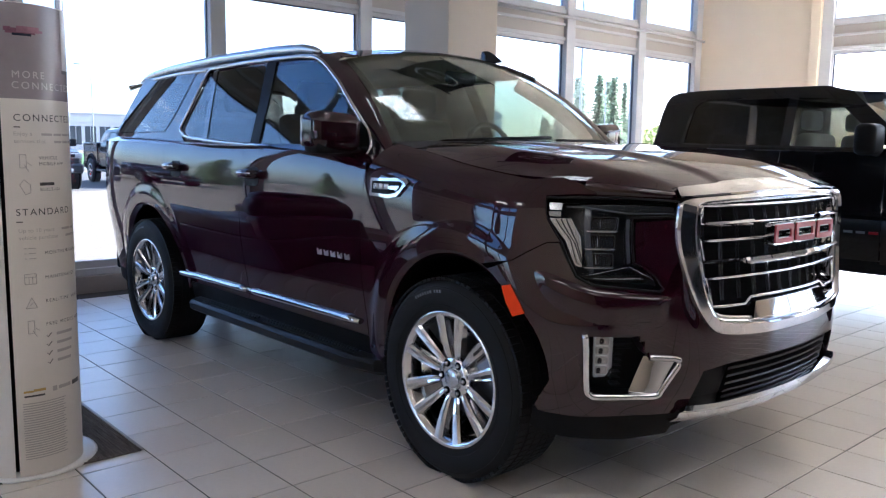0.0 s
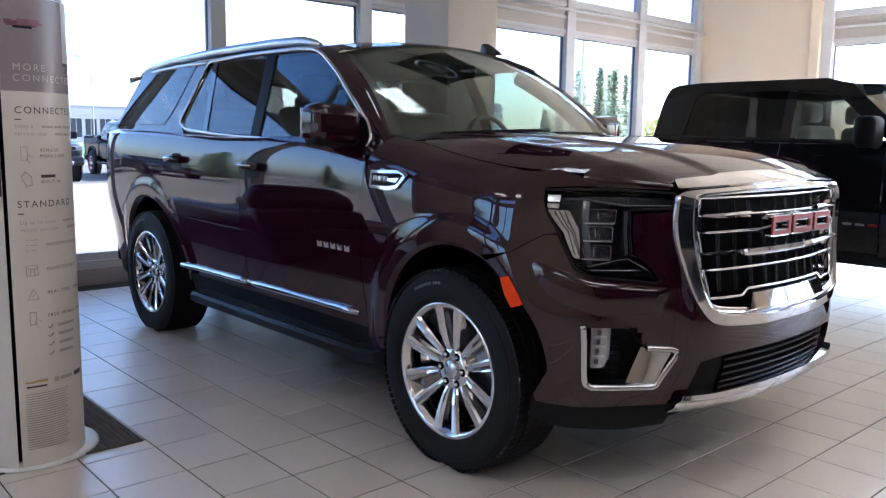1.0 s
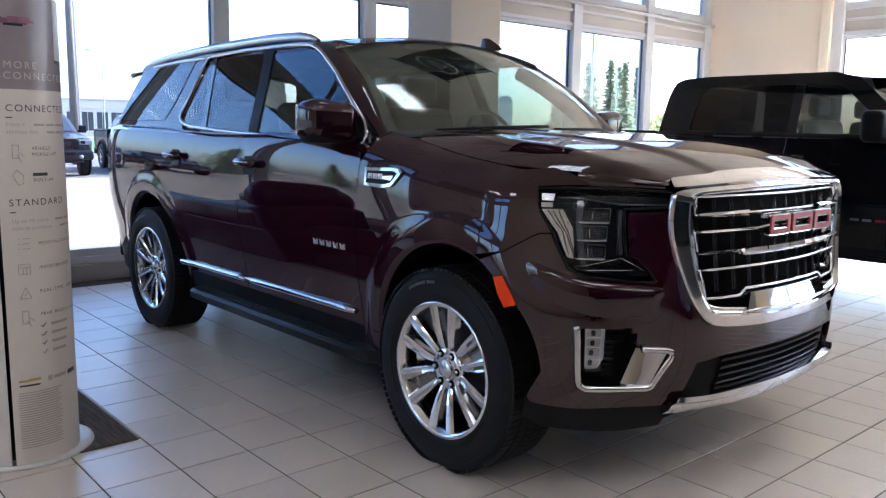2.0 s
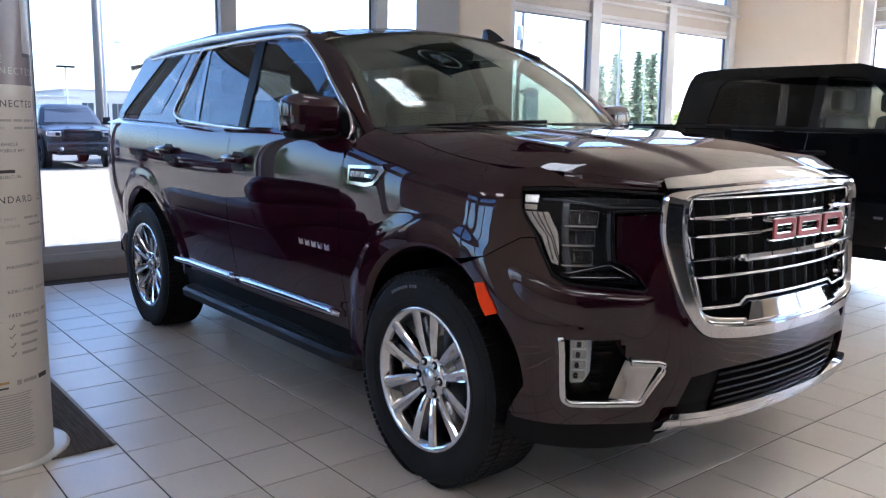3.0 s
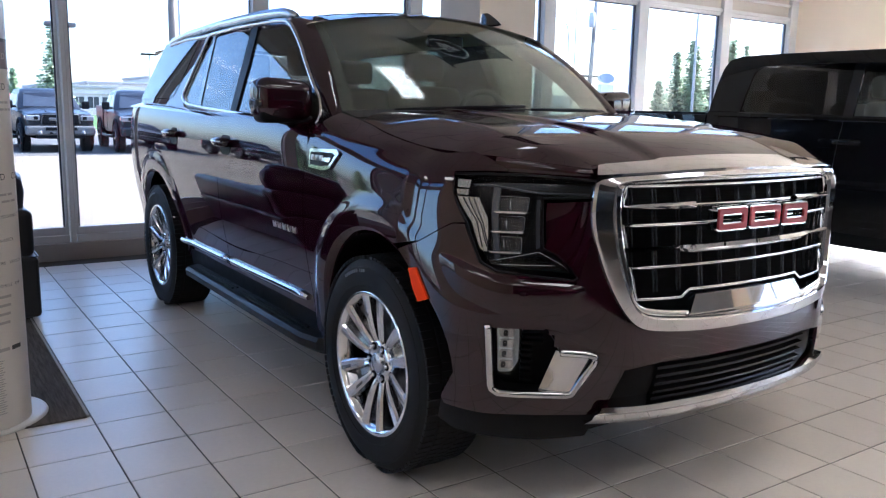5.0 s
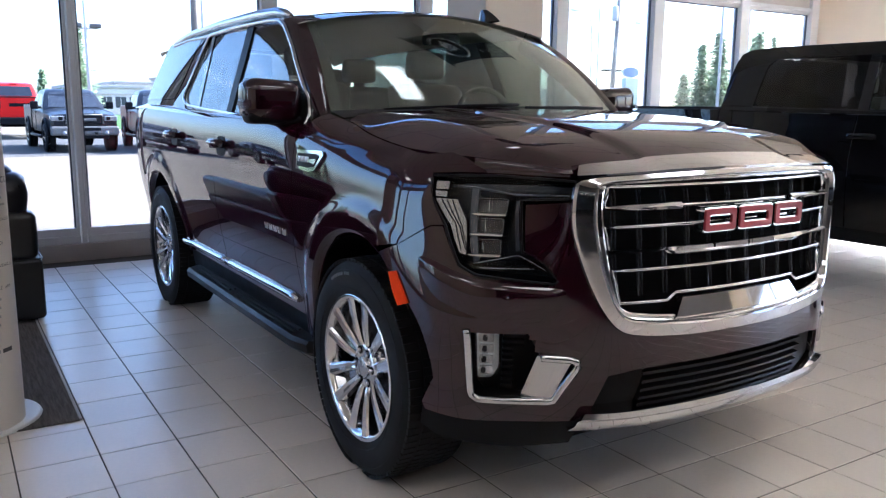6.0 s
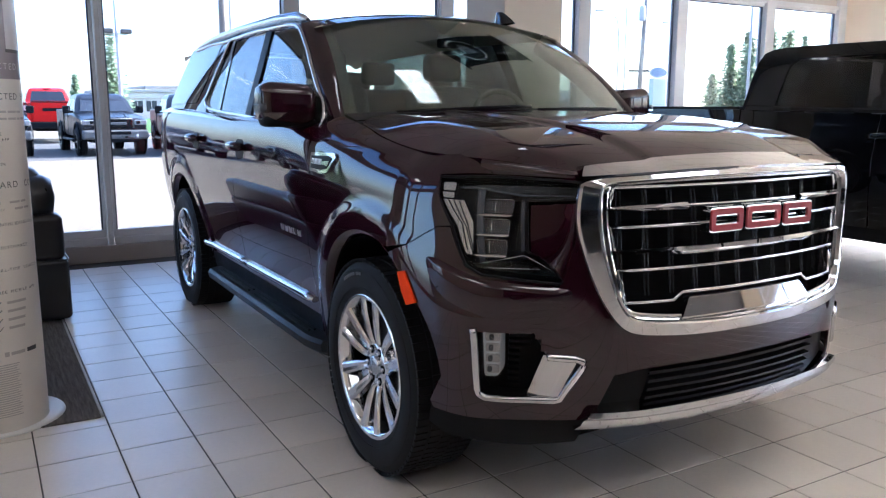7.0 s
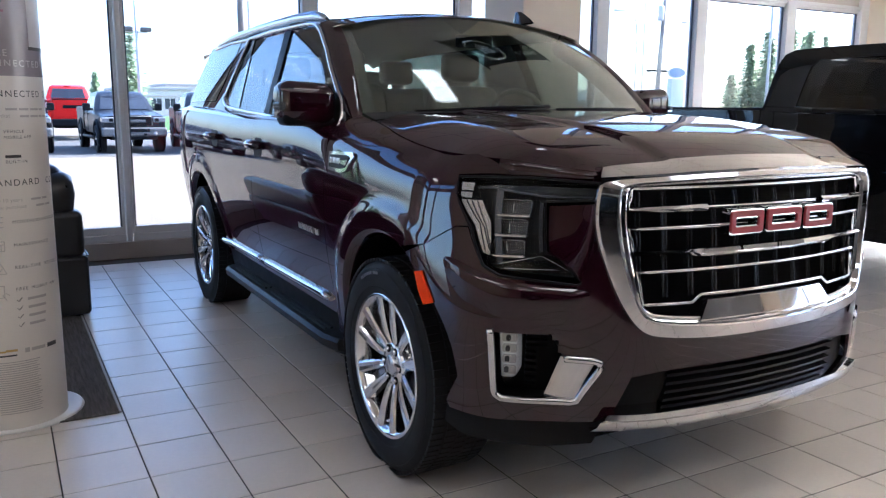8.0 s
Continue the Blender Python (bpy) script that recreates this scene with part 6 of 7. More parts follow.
words("VEHICLE", -78.5, 1.272, 0.0125, M_INK, gap=1.25)
words("MOBILE", -78.7, 1.249, 0.0125, M_INK, gap=1.25)
words("APP", -57.5, 1.249, 0.0125, M_INK, gap=1.25)
bar("name_bar", -78.5, -62, 1.171, 1.183, M_INK)
words("BUILT-IN", -78.7, 1.150, 0.0125, M_INK, gap=1.25)
words("STANDARD", -103, 1.058, 0.026, M_INK, gap=1.25)
words("CONNECTIVITY", -30, 1.058, 0.026, M_INK, gap=1.25)
bar("dash", -102.8, -97, 1.031, 1.035, M_INK)
words("MONTHLY", -77.3, 0.902, 0.0135, M_INK, gap=1.25)
words("DIAGNOSTICS", -49, 0.902, 0.0135, M_INK, gap=1.25)
words("MAINTENANCE", -78, 0.806, 0.0135, M_INK, gap=1.25)
words("REAL-TIME", -78.7, 0.712, 0.0135, M_INK, gap=1.25)
words("VEHICLE", -44, 0.712, 0.0135, M_INK, gap=1.25)
words("FREE", -79.4, 0.619, 0.0135, M_INK, gap=1.25)
words("MOBILE", -63, 0.619, 0.0135, M_INK, gap=1.25)
words("APP", -38, 0.619, 0.0135, M_INK, gap=1.25)
for text, z, n, start in (("Enjoy a", 1.362, 74, 27), ("services that", 1.334, 80, 42), ("Up to 10 years", 0.992, 66, 47), ("vehicle purchase", 0.964, 78, 53)):
    words(text, -101.5, z, 0.0150, M_GREYINK, gap=1.05)
    a, r = -101.5 + start, random.Random(int(z * 1000))
    while a < -101.5 + n:
        w = r.uniform(5, 14)
        bar("text_bar", a, a + w, z + 0.001, z + 0.010, M_GREYINK)
        a += w + 2.2
for z in (0.572, 0.536, 0.500, 0.464):
    part("tick", tube([((SR + 0.003) * math.cos(radians(q)), (SR + 0.003) * math.sin(radians(q)), zz) for q, zz in ((-79.5, z + 0.008), (-77.8, z), (-74.0, z + 0.016))], 0.0015, 5), M_INK, stand)
    bar("text_bar", -68, -50 + (z * 37 % 8), z + 0.002, z + 0.013, M_GREYINK)


def icon(z, kind):
    a0, a1 = -98, -86
    segs = {"phone": [((-97, z), (-97, z + 0.05)), ((-97, z + 0.05), (-91, z + 0.05)), ((-91, z + 0.05), (-91, z)), ((-91, z), (-97, z)), ((-90, z + 0.02), (-86, z + 0.008)), ((-93, z + 0.012), (-89, z - 0.014))],
            "ring": [((-98, z + 0.03), (-94, z + 0.05)), ((-94, z + 0.05), (-88, z + 0.03)), ((-88, z + 0.03), (-88, z)), ((-88, z), (-93, z - 0.008)), ((-93, z - 0.008), (-98, z + 0.03))],
            "list": [((-97, z + 0.04), (-95, z + 0.04)), ((-93, z + 0.04), (-86, z + 0.04)), ((-97, z + 0.02), (-95, z + 0.02)), ((-93, z + 0.02), (-86, z + 0.02)), ((-97, z), (-95, z)), ((-93, z), (-86, z))],
            "grid": [((-98, z), (-98, z + 0.04)), ((-98, z + 0.04), (-87, z + 0.04)), ((-87, z + 0.04), (-87, z)), ((-87, z), (-98, z)), ((-98, z + 0.027), (-87, z + 0.027)), ((-94, z), (-94, z + 0.027)), ((-90.5, z), (-90.5, z + 0.027))],
            "tri": [((-98, z), (-92.5, z + 0.042)), ((-92.5, z + 0.042), (-87, z)), ((-87, z), (-98, z)), ((-94, z + 0.01), (-91, z + 0.022))]}[kind]
    bm = bmesh.new()
    for (qa, za), (qb, zb) in segs:
        merge(bm, tube([((SR + 0.003) * math.cos(radians(q)), (SR + 0.003) * math.sin(radians(q)), zz) for q, zz in ((qa, za), ((qa + qb) / 2, (za + zb) / 2), (qb, zb))], 0.0012, 4))
    part("icon", bm, M_GREYINK, stand)


for z, k in ((1.240, "phone"), (1.145, "ring"), (0.890, "list"), (0.790, "grid"), (0.695, "tri"), (0.595, "phone")):
    icon(z, k)
bar("logo_bar", -104.5, -95, 0.358, 0.366, M_GOLD)
bar("logo_bar", -95, -83, 0.360, 0.370, M_GOLD)
bar("logo_word", -104, -84, 0.340, 0.347, M_INK)
part("logo_disc", curve_sheet(-75.5, -70.5, 0.349, 0.369, SR + 0.0022, 0.0008, 4), M_GREYINK, stand)
bar("logo_word", -68.5, -52, 0.352, 0.366, M_GREYINK)
bar("logo_word", -49, -35, 0.350, 0.368, M_INK)
for k in range(24):
    bar("fine_print", -106 + (k % 3) * 0.3, -60 - (k * 7 % 5), 0.312 - k * 0.0098, 0.3155 - k * 0.0098, M_GREYINK)
for a0, a1, z0, z1, m_ in ((-104, -76, 1.740, 1.752, M_BLUR), (-100, -88, 1.750, 1.760, M_BLUR), (-94, -72, 1.746, 1.768, M_BLUR_PINK), (-98, -80, 1.733, 1.742, M_PHOTO_DARK), (-105.5, -99, 1.748, 1.764, M_BLUR), (-78, -68, 1.748, 1.757, M_BLUR_PINK)):
    SR_ = SR + 0.0018 + 0.0001 * len(bpy.data.objects) % 0.0007
    part("photo_car", curve_sheet(a0, a1, z0, z1, SR_, 0.0006, 10), m_, stand, "blurred dark red shape in the photograph")
part("photo_phone", curve_sheet(-40, 10, 1.62, 1.86 - 0.008, SR + 0.002, 0.0008, 12), M_PALEINK, stand)
part("phone_edge", curve_sheet(-41.5, 10, 1.606, 1.62, SR + 0.0022, 0.0008, 12), M_INK, stand)

# ---- entrance mat ----
M_MAT = mat("ribbed_mat", (0.105, 0.095, 0.086), 0.95, vary=0.85, scale=9, fine=60, bump=0.003, stretch=(9, 0.7, 1), spec=0.1)
M_MATEDGE = mat("mat_edge", (0.34, 0.32, 0.30), 0.5, vary=0.1)
floor_mat = thing("floor_mat", (-1.832, 1.052, 0), label="dark ribbed entrance mat with a pale edge strip", category="mat")
bm = bmesh.new()
n = 70
for i in range(n):
    x = -1.75 + i * 1.742 / n
    box(bm, x + 0.001, x + 1.742 / n - 0.003, 0.008, 4.0, 0.0, 0.0075)
part("ribs", bm, M_MAT, floor_mat)
part("backing", boxes((-1.75, -0.008, 0.004, 4.0, -0.001, 0.0055)), M_MAT, floor_mat)
part("edge_strip", boxes((-0.008, 0.004, 0.0, 4.0, 0.0, 0.010), bevel=0.002), M_MATEDGE, floor_mat)
part("edge_strip", boxes((-1.75, -0.008, -0.006, 0.004, 0.0, 0.008), bevel=0.002), M_MAT, floor_mat)

# ---- black leather armchair, its back to the camera ----
M_LEATHER = mat("black_leather", (0.010, 0.010, 0.012), 0.30, vary=0.25, scale=10, fine=130, bump=0.0012, spec=0.6)
chair = thing("leather_sofa", (-1.775, 2.93, 0.0078), label="black leather lounge sofa standing on the mat", category="sofa")


def cushion(x0, x1, y0, y1, z0, z1, r):
    bm = boxes((x0, x1, y0, y1, z0, z1), bevel=r, seg=5)
    return bm


part("base", cushion(-1.0, 0.005, 0.0, 1.95, 0.012, 0.405, 0.03), M_LEATHER, chair, smooth=True)
part("back_panel", cushion(-0.99, -0.012, 0.005, 0.24, 0.40, 0.70, 0.045), M_LEATHER, chair, smooth=True)
bm = lathe([(0.0, -0.95), (0.10, -0.945), (0.145, -0.91), (0.15, -0.85), (0.15, -0.17), (0.145, -0.10), (0.115, -0.055), (0.0, -0.035)], 28, "x", (0, 0.17, 0.80), cap=False)
part("head_bolster", bm, M_LEATHER, chair)
part("back_cushion", cushion(-0.92, -0.10, 0.10, 0.36, 0.60, 1.0, 0.10), M_LEATHER, chair, smooth=True)
part("seat_cushion", cushion(-0.86, -0.14, 0.26, 1.90, 0.38, 0.52, 0.06), M_LEATHER, chair, smooth=True)
for x0, x1 in ((-1.0, -0.82), (-0.18, 0.0)):
    part("armrest", cushion(x0, x1, 0.10, 1.98, 0.38, 0.66, 0.07), M_LEATHER, chair, smooth=True)
for x in (-0.93, -0.07):
    for y in (0.07, 1.85):
        part("foot", lathe([(0.025, 0.0), (0.025, 0.02)], 12, "z", (x, y, 0)), M_BLACK, chair)
part("seam", tube([(-0.98, -0.002, 0.403), (-0.02, -0.002, 0.403), (0.006, 0.03, 0.403), (0.006, 1.93, 0.403)], 0.004, 6), M_LEATHER, chair)

# ---- outside ----
GZ = -0.12
M_LOT = mat("concrete_lot", (0.175, 0.142, 0.100), 0.9, vary=0.10, scale=0.35, fine=12, bump=0.003)
M_ASPHALT_SHADED = mat("shaded_lot_asphalt", (0.085, 0.08, 0.075), 0.9, vary=0.15, scale=0.3, fine=20, bump=0.003)
M_GRASS = mat("lawn", (0.045, 0.115, 0.010), 0.9, vary=0.35, scale=0.6, fine=14, bump=0.02)


def leaf_mat(name, color, through_, scale):
    """Thin foliage that lets sunlight through."""
    m, nt, b = nodes_of(name)
    N, L = nt.nodes, nt.links
    geo, no = N.new("ShaderNodeNewGeometry"), N.new("ShaderNodeTexNoise")
    no.inputs["Scale"].default_value = scale
    L.new(geo.outputs["Position"], no.inputs["Vector"])
    add = N.new("ShaderNodeMath")
    add.operation = "ADD"
    L.new(no.outputs[0], add.inputs[0])
    L.new(geo.outputs["Random Per Island"], add.inputs[1])
    mr = N.new("ShaderNodeMapRange")
    L.new(add.outputs[0], mr.inputs["Value"])
    mr.inputs["From Min"].default_value, mr.inputs["From Max"].default_value = 0.3, 1.5
    mr.inputs["To Min"].default_value, mr.inputs["To Max"].default_value = 0.55, 1.5
    mix = N.new("ShaderNodeMixShader")
    tr = N.new("ShaderNodeBsdfTranslucent")
    for c, sock in ((color, b.inputs["Base Color"]), (through_, tr.inputs["Color"])):
        sc = N.new("ShaderNodeVectorMath")
        sc.operation = "SCALE"
        sc.inputs[0].default_value = c
        L.new(mr.outputs[0], sc.inputs["Scale"])
        L.new(sc.outputs[0], sock)
    b.inputs["Roughness"].default_value = 0.7
    mix.inputs[0].default_value = 0.55
    L.new(b.outputs[0], mix.inputs[1])
    L.new(tr.outputs[0], mix.inputs[2])
    L.new(mix.outputs[0], nt.nodes["Material Output"].inputs["Surface"])
    return m


M_NEEDLE = leaf_mat("spruce_needles", (0.16, 0.21, 0.15), (0.42, 0.50, 0.32), 1.2)
M_LEAF = leaf_mat("shrub_leaves", (0.12, 0.17, 0.04), (0.24, 0.32, 0.06), 2.0)
M_TRUNK = mat("bark", (0.10, 0.075, 0.055), 0.9, vary=0.3, scale=4, fine=30, bump=0.01)
M_POLE = mat("pole_wood", (0.20, 0.17, 0.145), 0.85, vary=0.2, scale=2, fine=20, bump=0.004, stretch=(6, 6, 0.3))
M_POLE_STEEL = mat("pole_steel", (0.50, 0.50, 0.50), 0.5, vary=0.1, scale=2)
M_WHITE = mat("white_cladding", (0.55, 0.54, 0.52), 0.7, vary=0.06, scale=0.3, fine=4)
M_ROOF = mat("flat_roof", (0.40, 0.39, 0.38), 0.8, vary=0.1, scale=0.5)
M_DARKWIN = mat("far_window", (0.05, 0.06, 0.07), 0.1, vary=0.2, scale=0.5)
M_RED_PAINT = paint("red_paint", (0.55, 0.018, 0.014), 0.0)
M_NAVY_PAINT = mat("blue_grey_paint", (0.009, 0.010, 0.014), 0.3, vary=0.1, scale=2, spec=0.3, coat=0.15)
M_GREY_PAINT = mat("grey_paint", (0.10, 0.10, 0.105), 0.3, vary=0.1, scale=2, coat=0.3)
M_FARGLASS = mat("vehicle_glass", (0.03, 0.035, 0.045), 0.05, vary=0.1)
M_FLOOD = mat("flood_lamp_grey", (0.09, 0.09, 0.09), 0.5, vary=0.1)
M_FARLAMP = mat("clear_lamp", (0.22, 0.22, 0.23), 0.15, vary=0.2, scale=14, coat=0.6)
M_GREYTRIM = mat("grey_bumper", (0.10, 0.10, 0.10), 0.5, vary=0.1, scale=3)
M_SIGNBLUE = mat("sign_blue", (0.16, 0.22, 0.34), 0.4, vary=0.05)

bm = bmesh.new()
bmesh.ops.create_circle(bm, cap_ends=True, segments=96, radius=2500)
ground = part("ground", bm, M_LOT, m=pose(0, 0, GZ))
tagged(ground, "pale sunlit concrete lot reaching the horizon", "ground", kind="structure")
# asphalt strip with the parked trucks' shade put into its dark tone
tagged(part("road", boxes((-8, 60, 22.6, 37.5, GZ - 0.1, GZ + 0.004)), M_ASPHALT_SHADED), "asphalt parking strip, its dark tone also holding truck shade", "road", kind="structure")
tagged(part("lawn", boxes((2.6, 170, 42, 100, GZ - 0.1, GZ + 0.10)), M_GRASS), "bright green mown grass verge", "grass", kind="stuff")
tagged(part("kerb", boxes((2.3, 170, 41.6, 42, GZ - 0.1, GZ + 0.14), bevel=0.03), M_POLE_STEEL), "pale concrete kerb along the grass", "kerb", kind="structure")


def spruce(x, y, top, width=0.30, name="spruce_tree"):
    """A conifer: tapered trunk, drooping whorls of branches made of many small needle clumps."""
    h = top - GZ
    r = random.Random(int(x * 31 + y * 17))
    t = thing(name, (x, y, GZ), label="dark green spruce tree with drooping branches", category="tree", group="spruces by the road")
    part("trunk", tube([(0, 0, 0), (0, 0, h * 0.5), (0, 0, h * 0.97)], [0.16, 0.10, 0.02], 8), M_TRUNK, t)
    vs, fs = [], []
    z = 0.06 * h
    while z < h * 0.985:
        f = 1 - z / h
        reach = h * width * 1.15 * (f ** 0.95) * r.uniform(0.65, 1.2) + 0.05
        n = max(5, int(6 + 9 * f))
        a0 = r.uniform(0, 6.28)
        for k in range(n):
            a = a0 + 6.283 * k / n + r.uniform(-0.2, 0.2)
            L = reach * r.uniform(0.65, 1.1)
            m = max(3, int(L / 0.18))
            for j in range(m):
                u = (j + r.uniform(0.2, 0.8)) / m
                px, py, pz = math.cos(a) * L * u, math.sin(a) * L * u, z - 0.30 * L * u + 0.16 * L * u * u
                s = (0.14 + 0.10 * (1 - u)) * r.uniform(0.7, 1.3)
                for _ in range(3):
                    c = len(vs)
                    d = [r.uniform(-1, 1) for _ in range(9)]
                    vs += [(px + d[0] * s, py + d[1] * s, pz + d[2] * s * 0.7), (px + d[3] * s, py + d[4] * s, pz - abs(d[5]) * s * 0.8), (px + d[6] * s + math.cos(a) * s, py + d[7] * s + math.sin(a) * s, pz - 0.4 * s)]
                    fs.append((c, c + 1, c + 2))
        z += h * 0.020 + 0.06
    crown = new("crown", mesh_of("crown", vs, fs))
    crown.data.materials.append(M_NEEDLE)
    crown.parent = t


for x, y, top, w in ((7.45, 66.6, 7.6, 0.23), (6.75, 86.8, 4.7, 0.20), (43.2, 36.5, 5.9, 0.26), (45.4, 37.0, 6.7, 0.26), (44.0, 38.7, 3.9, 0.34), (43.6, 35.2, 6.1, 0.22), (46.0, 35.4, 6.9, 0.22), (48.3, 35.8, 6.9, 0.22), (53.2, 40.0, 7.2, 0.20), (62.2, 44.8, 7.9, 0.18), (-17.5, 36.0, 6.4, 0.24), (-22.0, 41.0, 7.4, 0.22), (-31.0, 45.0, 6.8, 0.24)):
    spruce(x, y, top, w)


def shrub(x, y, top, wide):
    r = random.Random(int(x * 7))
    t = thing("shrub", (x, y, GZ), label="yellow-green leafy shrub by the road", category="shrub", group="shrubs by the road")
    part("stem", tube([(0, 0, 0), (0.1, 0, 0.8), (0.0, 0.1, (top - GZ) * 0.7)], [0.07, 0.05, 0.02], 6), M_TRUNK, t)
    vs, fs = [], []
    for _ in range(1500):
        a, q, u = r.uniform(0, 6.28), r.random() ** 0.5, r.random()
        rad = wide * (0.35 + 0.65 * math.sin(math.pi * min(1, u * 0.9 + 0.1))) * q
        c0 = (math.cos(a) * rad, math.sin(a) * rad, 0.3 + u * (top - GZ - 0.3) * (1 - 0.25 * q * r.random()))
        c = len(vs)
        vs += [tuple(c0[i] + r.uniform(-0.11, 0.11) for i in range(3)) for _ in range(3)]
        fs.append((c, c + 1, c + 2))
    ob = new("crown", mesh_of("crown", vs, fs))
    ob.data.materials.append(M_LEAF)
    ob.parent = t


for x, y, top, w in ((30.1, 19.8, 2.5, 1.4), (33.0, 20.5, 2.1, 1.2), (36.0, 21.5, 2.3, 1.3)):
    shrub(x, y, top, w)


# poles and lamps
def utility_pole(x, y, h, lean, arm):
    p = thing("utility_pole", (x, y, GZ), label="weathered wooden utility pole beside the lot", category="pole", group="utility poles")
    part("shaft", tube([(0, 0, 0), (lean * 0.5, 0, h * 0.5), (lean, 0, h)], [0.17, 0.14, 0.10], 10), M_POLE, p)
    if arm:
        part("crossarm", boxes((lean - 1.1, lean + 1.1, -0.06, 0.06, h - 1.0, h - 0.86), bevel=0.01), M_POLE, p)
        part("transformer", lathe([(0.16, h - 2.9), (0.19, h - 2.8), (0.19, h - 2.1), (0.12, h - 2.0)], 14, "z", (lean - 0.35, 0, 0)), M_POLE_STEEL, p)
        part("lamp_arm", tube([(lean * 0.8, 0, h - 3.6), (lean + 0.6, 0, h - 3.1), (lean + 1.4, 0, h - 2.85)], 0.035, 6), M_POLE_STEEL, p)
        part("lamp_head", boxes((lean + 1.3, lean + 1.75, -0.08, 0.08, h - 2.95, h - 2.82), bevel=0.02), M_POLE_STEEL, p)
        for dx in (-1.0, -0.5, 0.5, 1.0):
            part("insulator", lathe([(0.03, h - 0.86), (0.045, h - 0.80), (0.02, h - 0.74)], 8, "z", (lean + dx, 0, 0)), M_WHITE, p)


utility_pole(6.9, 31.3, 11.5, 0.0, False)
utility_pole(32.1, 33.7, 9.4, 0.45, True)


def lamp_pole(x, y, h, heads, reach=1.3, r=0.07):
    p = thing("street_lamp", (x, y, GZ), label="slim grey steel lamp pole at the lot's edge", category="street lamp", group="lamp poles")
    if heads == "arch":
        part("pole", tube([(0, 0, 0), (0, 0, h * 0.8), (-reach * 0.1, 0, h * 0.93), (-reach * 0.45, 0, h), (-reach, 0, h)], [r, r * 0.8, r * 0.7, r * 0.6, r * 0.5], 8), M_POLE_STEEL, p)
        part("lamp_head", boxes((-reach - 0.4, -reach + 0.1, -0.1, 0.1, h - 0.08, h + 0.06), bevel=0.02), M_POLE_STEEL, p)
    else:
        part("pole", tube([(0, 0, 0), (0, 0, h)], [r, r * 0.7], 8), M_POLE_STEEL, p)
    if heads == "flood":
        part("bracket", boxes((-0.55, 0.55, -0.04, 0.04, h - 2.4, h - 2.34), bevel=0.01), M_POLE_STEEL, p)
        for dx in (-0.45, 0.45):
            part("flood_lamp", boxes((dx - 0.27, dx + 0.27, -0.24, 0.16, h - 2.34, h - 2.12), bevel=0.05), M_FLOOD, p)
    if heads == "disc":
        part("lamp_head", boxes((-0.75, 0.75, -0.3, 0.3, h, h + 0.16), bevel=0.05), M_BLACK, p)


lamp_pole(4.35, 41.8, 7.5, "flood", r=0.11)
lamp_pole(9.1, 38.0, 12.0, "none", r=0.08)
lamp_pole(16.8, 75.2, 5.9, "disc", r=0.09)
lamp_pole(19.5, 66.0, 7.6, "arch", 0.9, 0.06)
lamp_pole(34.5, 38.2, 7.6, "arch", 1.6, 0.07)
lamp_pole(38.2, 41.6, 12.5, "none", r=0.07)
lamp_pole(38.9, 40.9, 4.0, "disc", r=0.06)
lamp_pole(40.1, 32.4, 12.5, "none", r=0.10)
lamp_pole(41.2, 31.2, 9.0, "none", r=0.05)
lamp_pole(52.0, 30.0, 6.2, "arch", 1.5, 0.08)

sign = thing("pylon_sign", (46.9, 47.1, GZ), label="white roadside pylon sign with a plain blue oval", category="sign")
part("pylon", boxes((-0.75, 0.75, -0.25, 0.25, 0, 3.9), bevel=0.05), M_WHITE, sign)
part("oval", lathe([(0.62, -0.10), (0.62, 0.10)], 32, "y", (0, 0, 0)), M_SIGNBLUE, sign, "plain blue oval", m=Matrix.Translation((0, 0, 4.35)) @ Matrix.Diagonal((1.35, 1.0, 0.62, 1)))
part("oval_rim", lathe([(0.70, -0.07), (0.70, 0.07)], 32, "y"), M_WHITE, sign, m=Matrix.Translation((0, 0, 4.35)) @ Matrix.Diagonal((1.35, 1.0, 0.66, 1)))


def low_building(x0, x1, y, depth, h, bays, label):
    b = thing("commercial_building", ((x0 + x1) / 2, y, GZ), label=label, category="building", group="buildings across the road")
    w = (x1 - x0) / 2
    part("wall", boxes((-w, w, 0, depth, 0, h)), M_WHITE, b)
    part("roof", boxes((-w - 0.3, w + 0.3, -0.5, depth + 0.3, h, h + 0.35), bevel=0.03), M_ROOF, b)
    for k in range(bays):
        xc = -w + (k + 0.5) * 2 * w / bays
        win = part("window", boxes((xc - 0.38 * 2 * w / bays, xc + 0.38 * 2 * w / bays, -0.04, 0.02, 0.9, h * 0.68)), M_DARKWIN, b)
        part("window_frame", boxes((xc - 0.03, xc + 0.03, -0.07, -0.03, 0.9, h * 0.68)), M_WHITE, win)
    part("fascia", boxes((-w - 0.1, w + 0.1, -0.25, 0.0, h * 0.78, h), bevel=0.02), M_WHITE, b)


low_building(11.5, 20.0, 106, 14, 3.3, 5, "low white commercial building with dark windows")
low_building(20.5, 31, 126, 16, 4.3, 6, "pale flat-roofed commercial building across the road")
low_building(33, 62, 141, 20, 5.9, 12, "long low white dealership building with windows")
low_building(-30, 3, 128, 20, 3.7, 9, "long low pale commercial building across the road")
low_building(66, 110, 120, 20, 4.7, 10, "long low pale commercial building across the road")


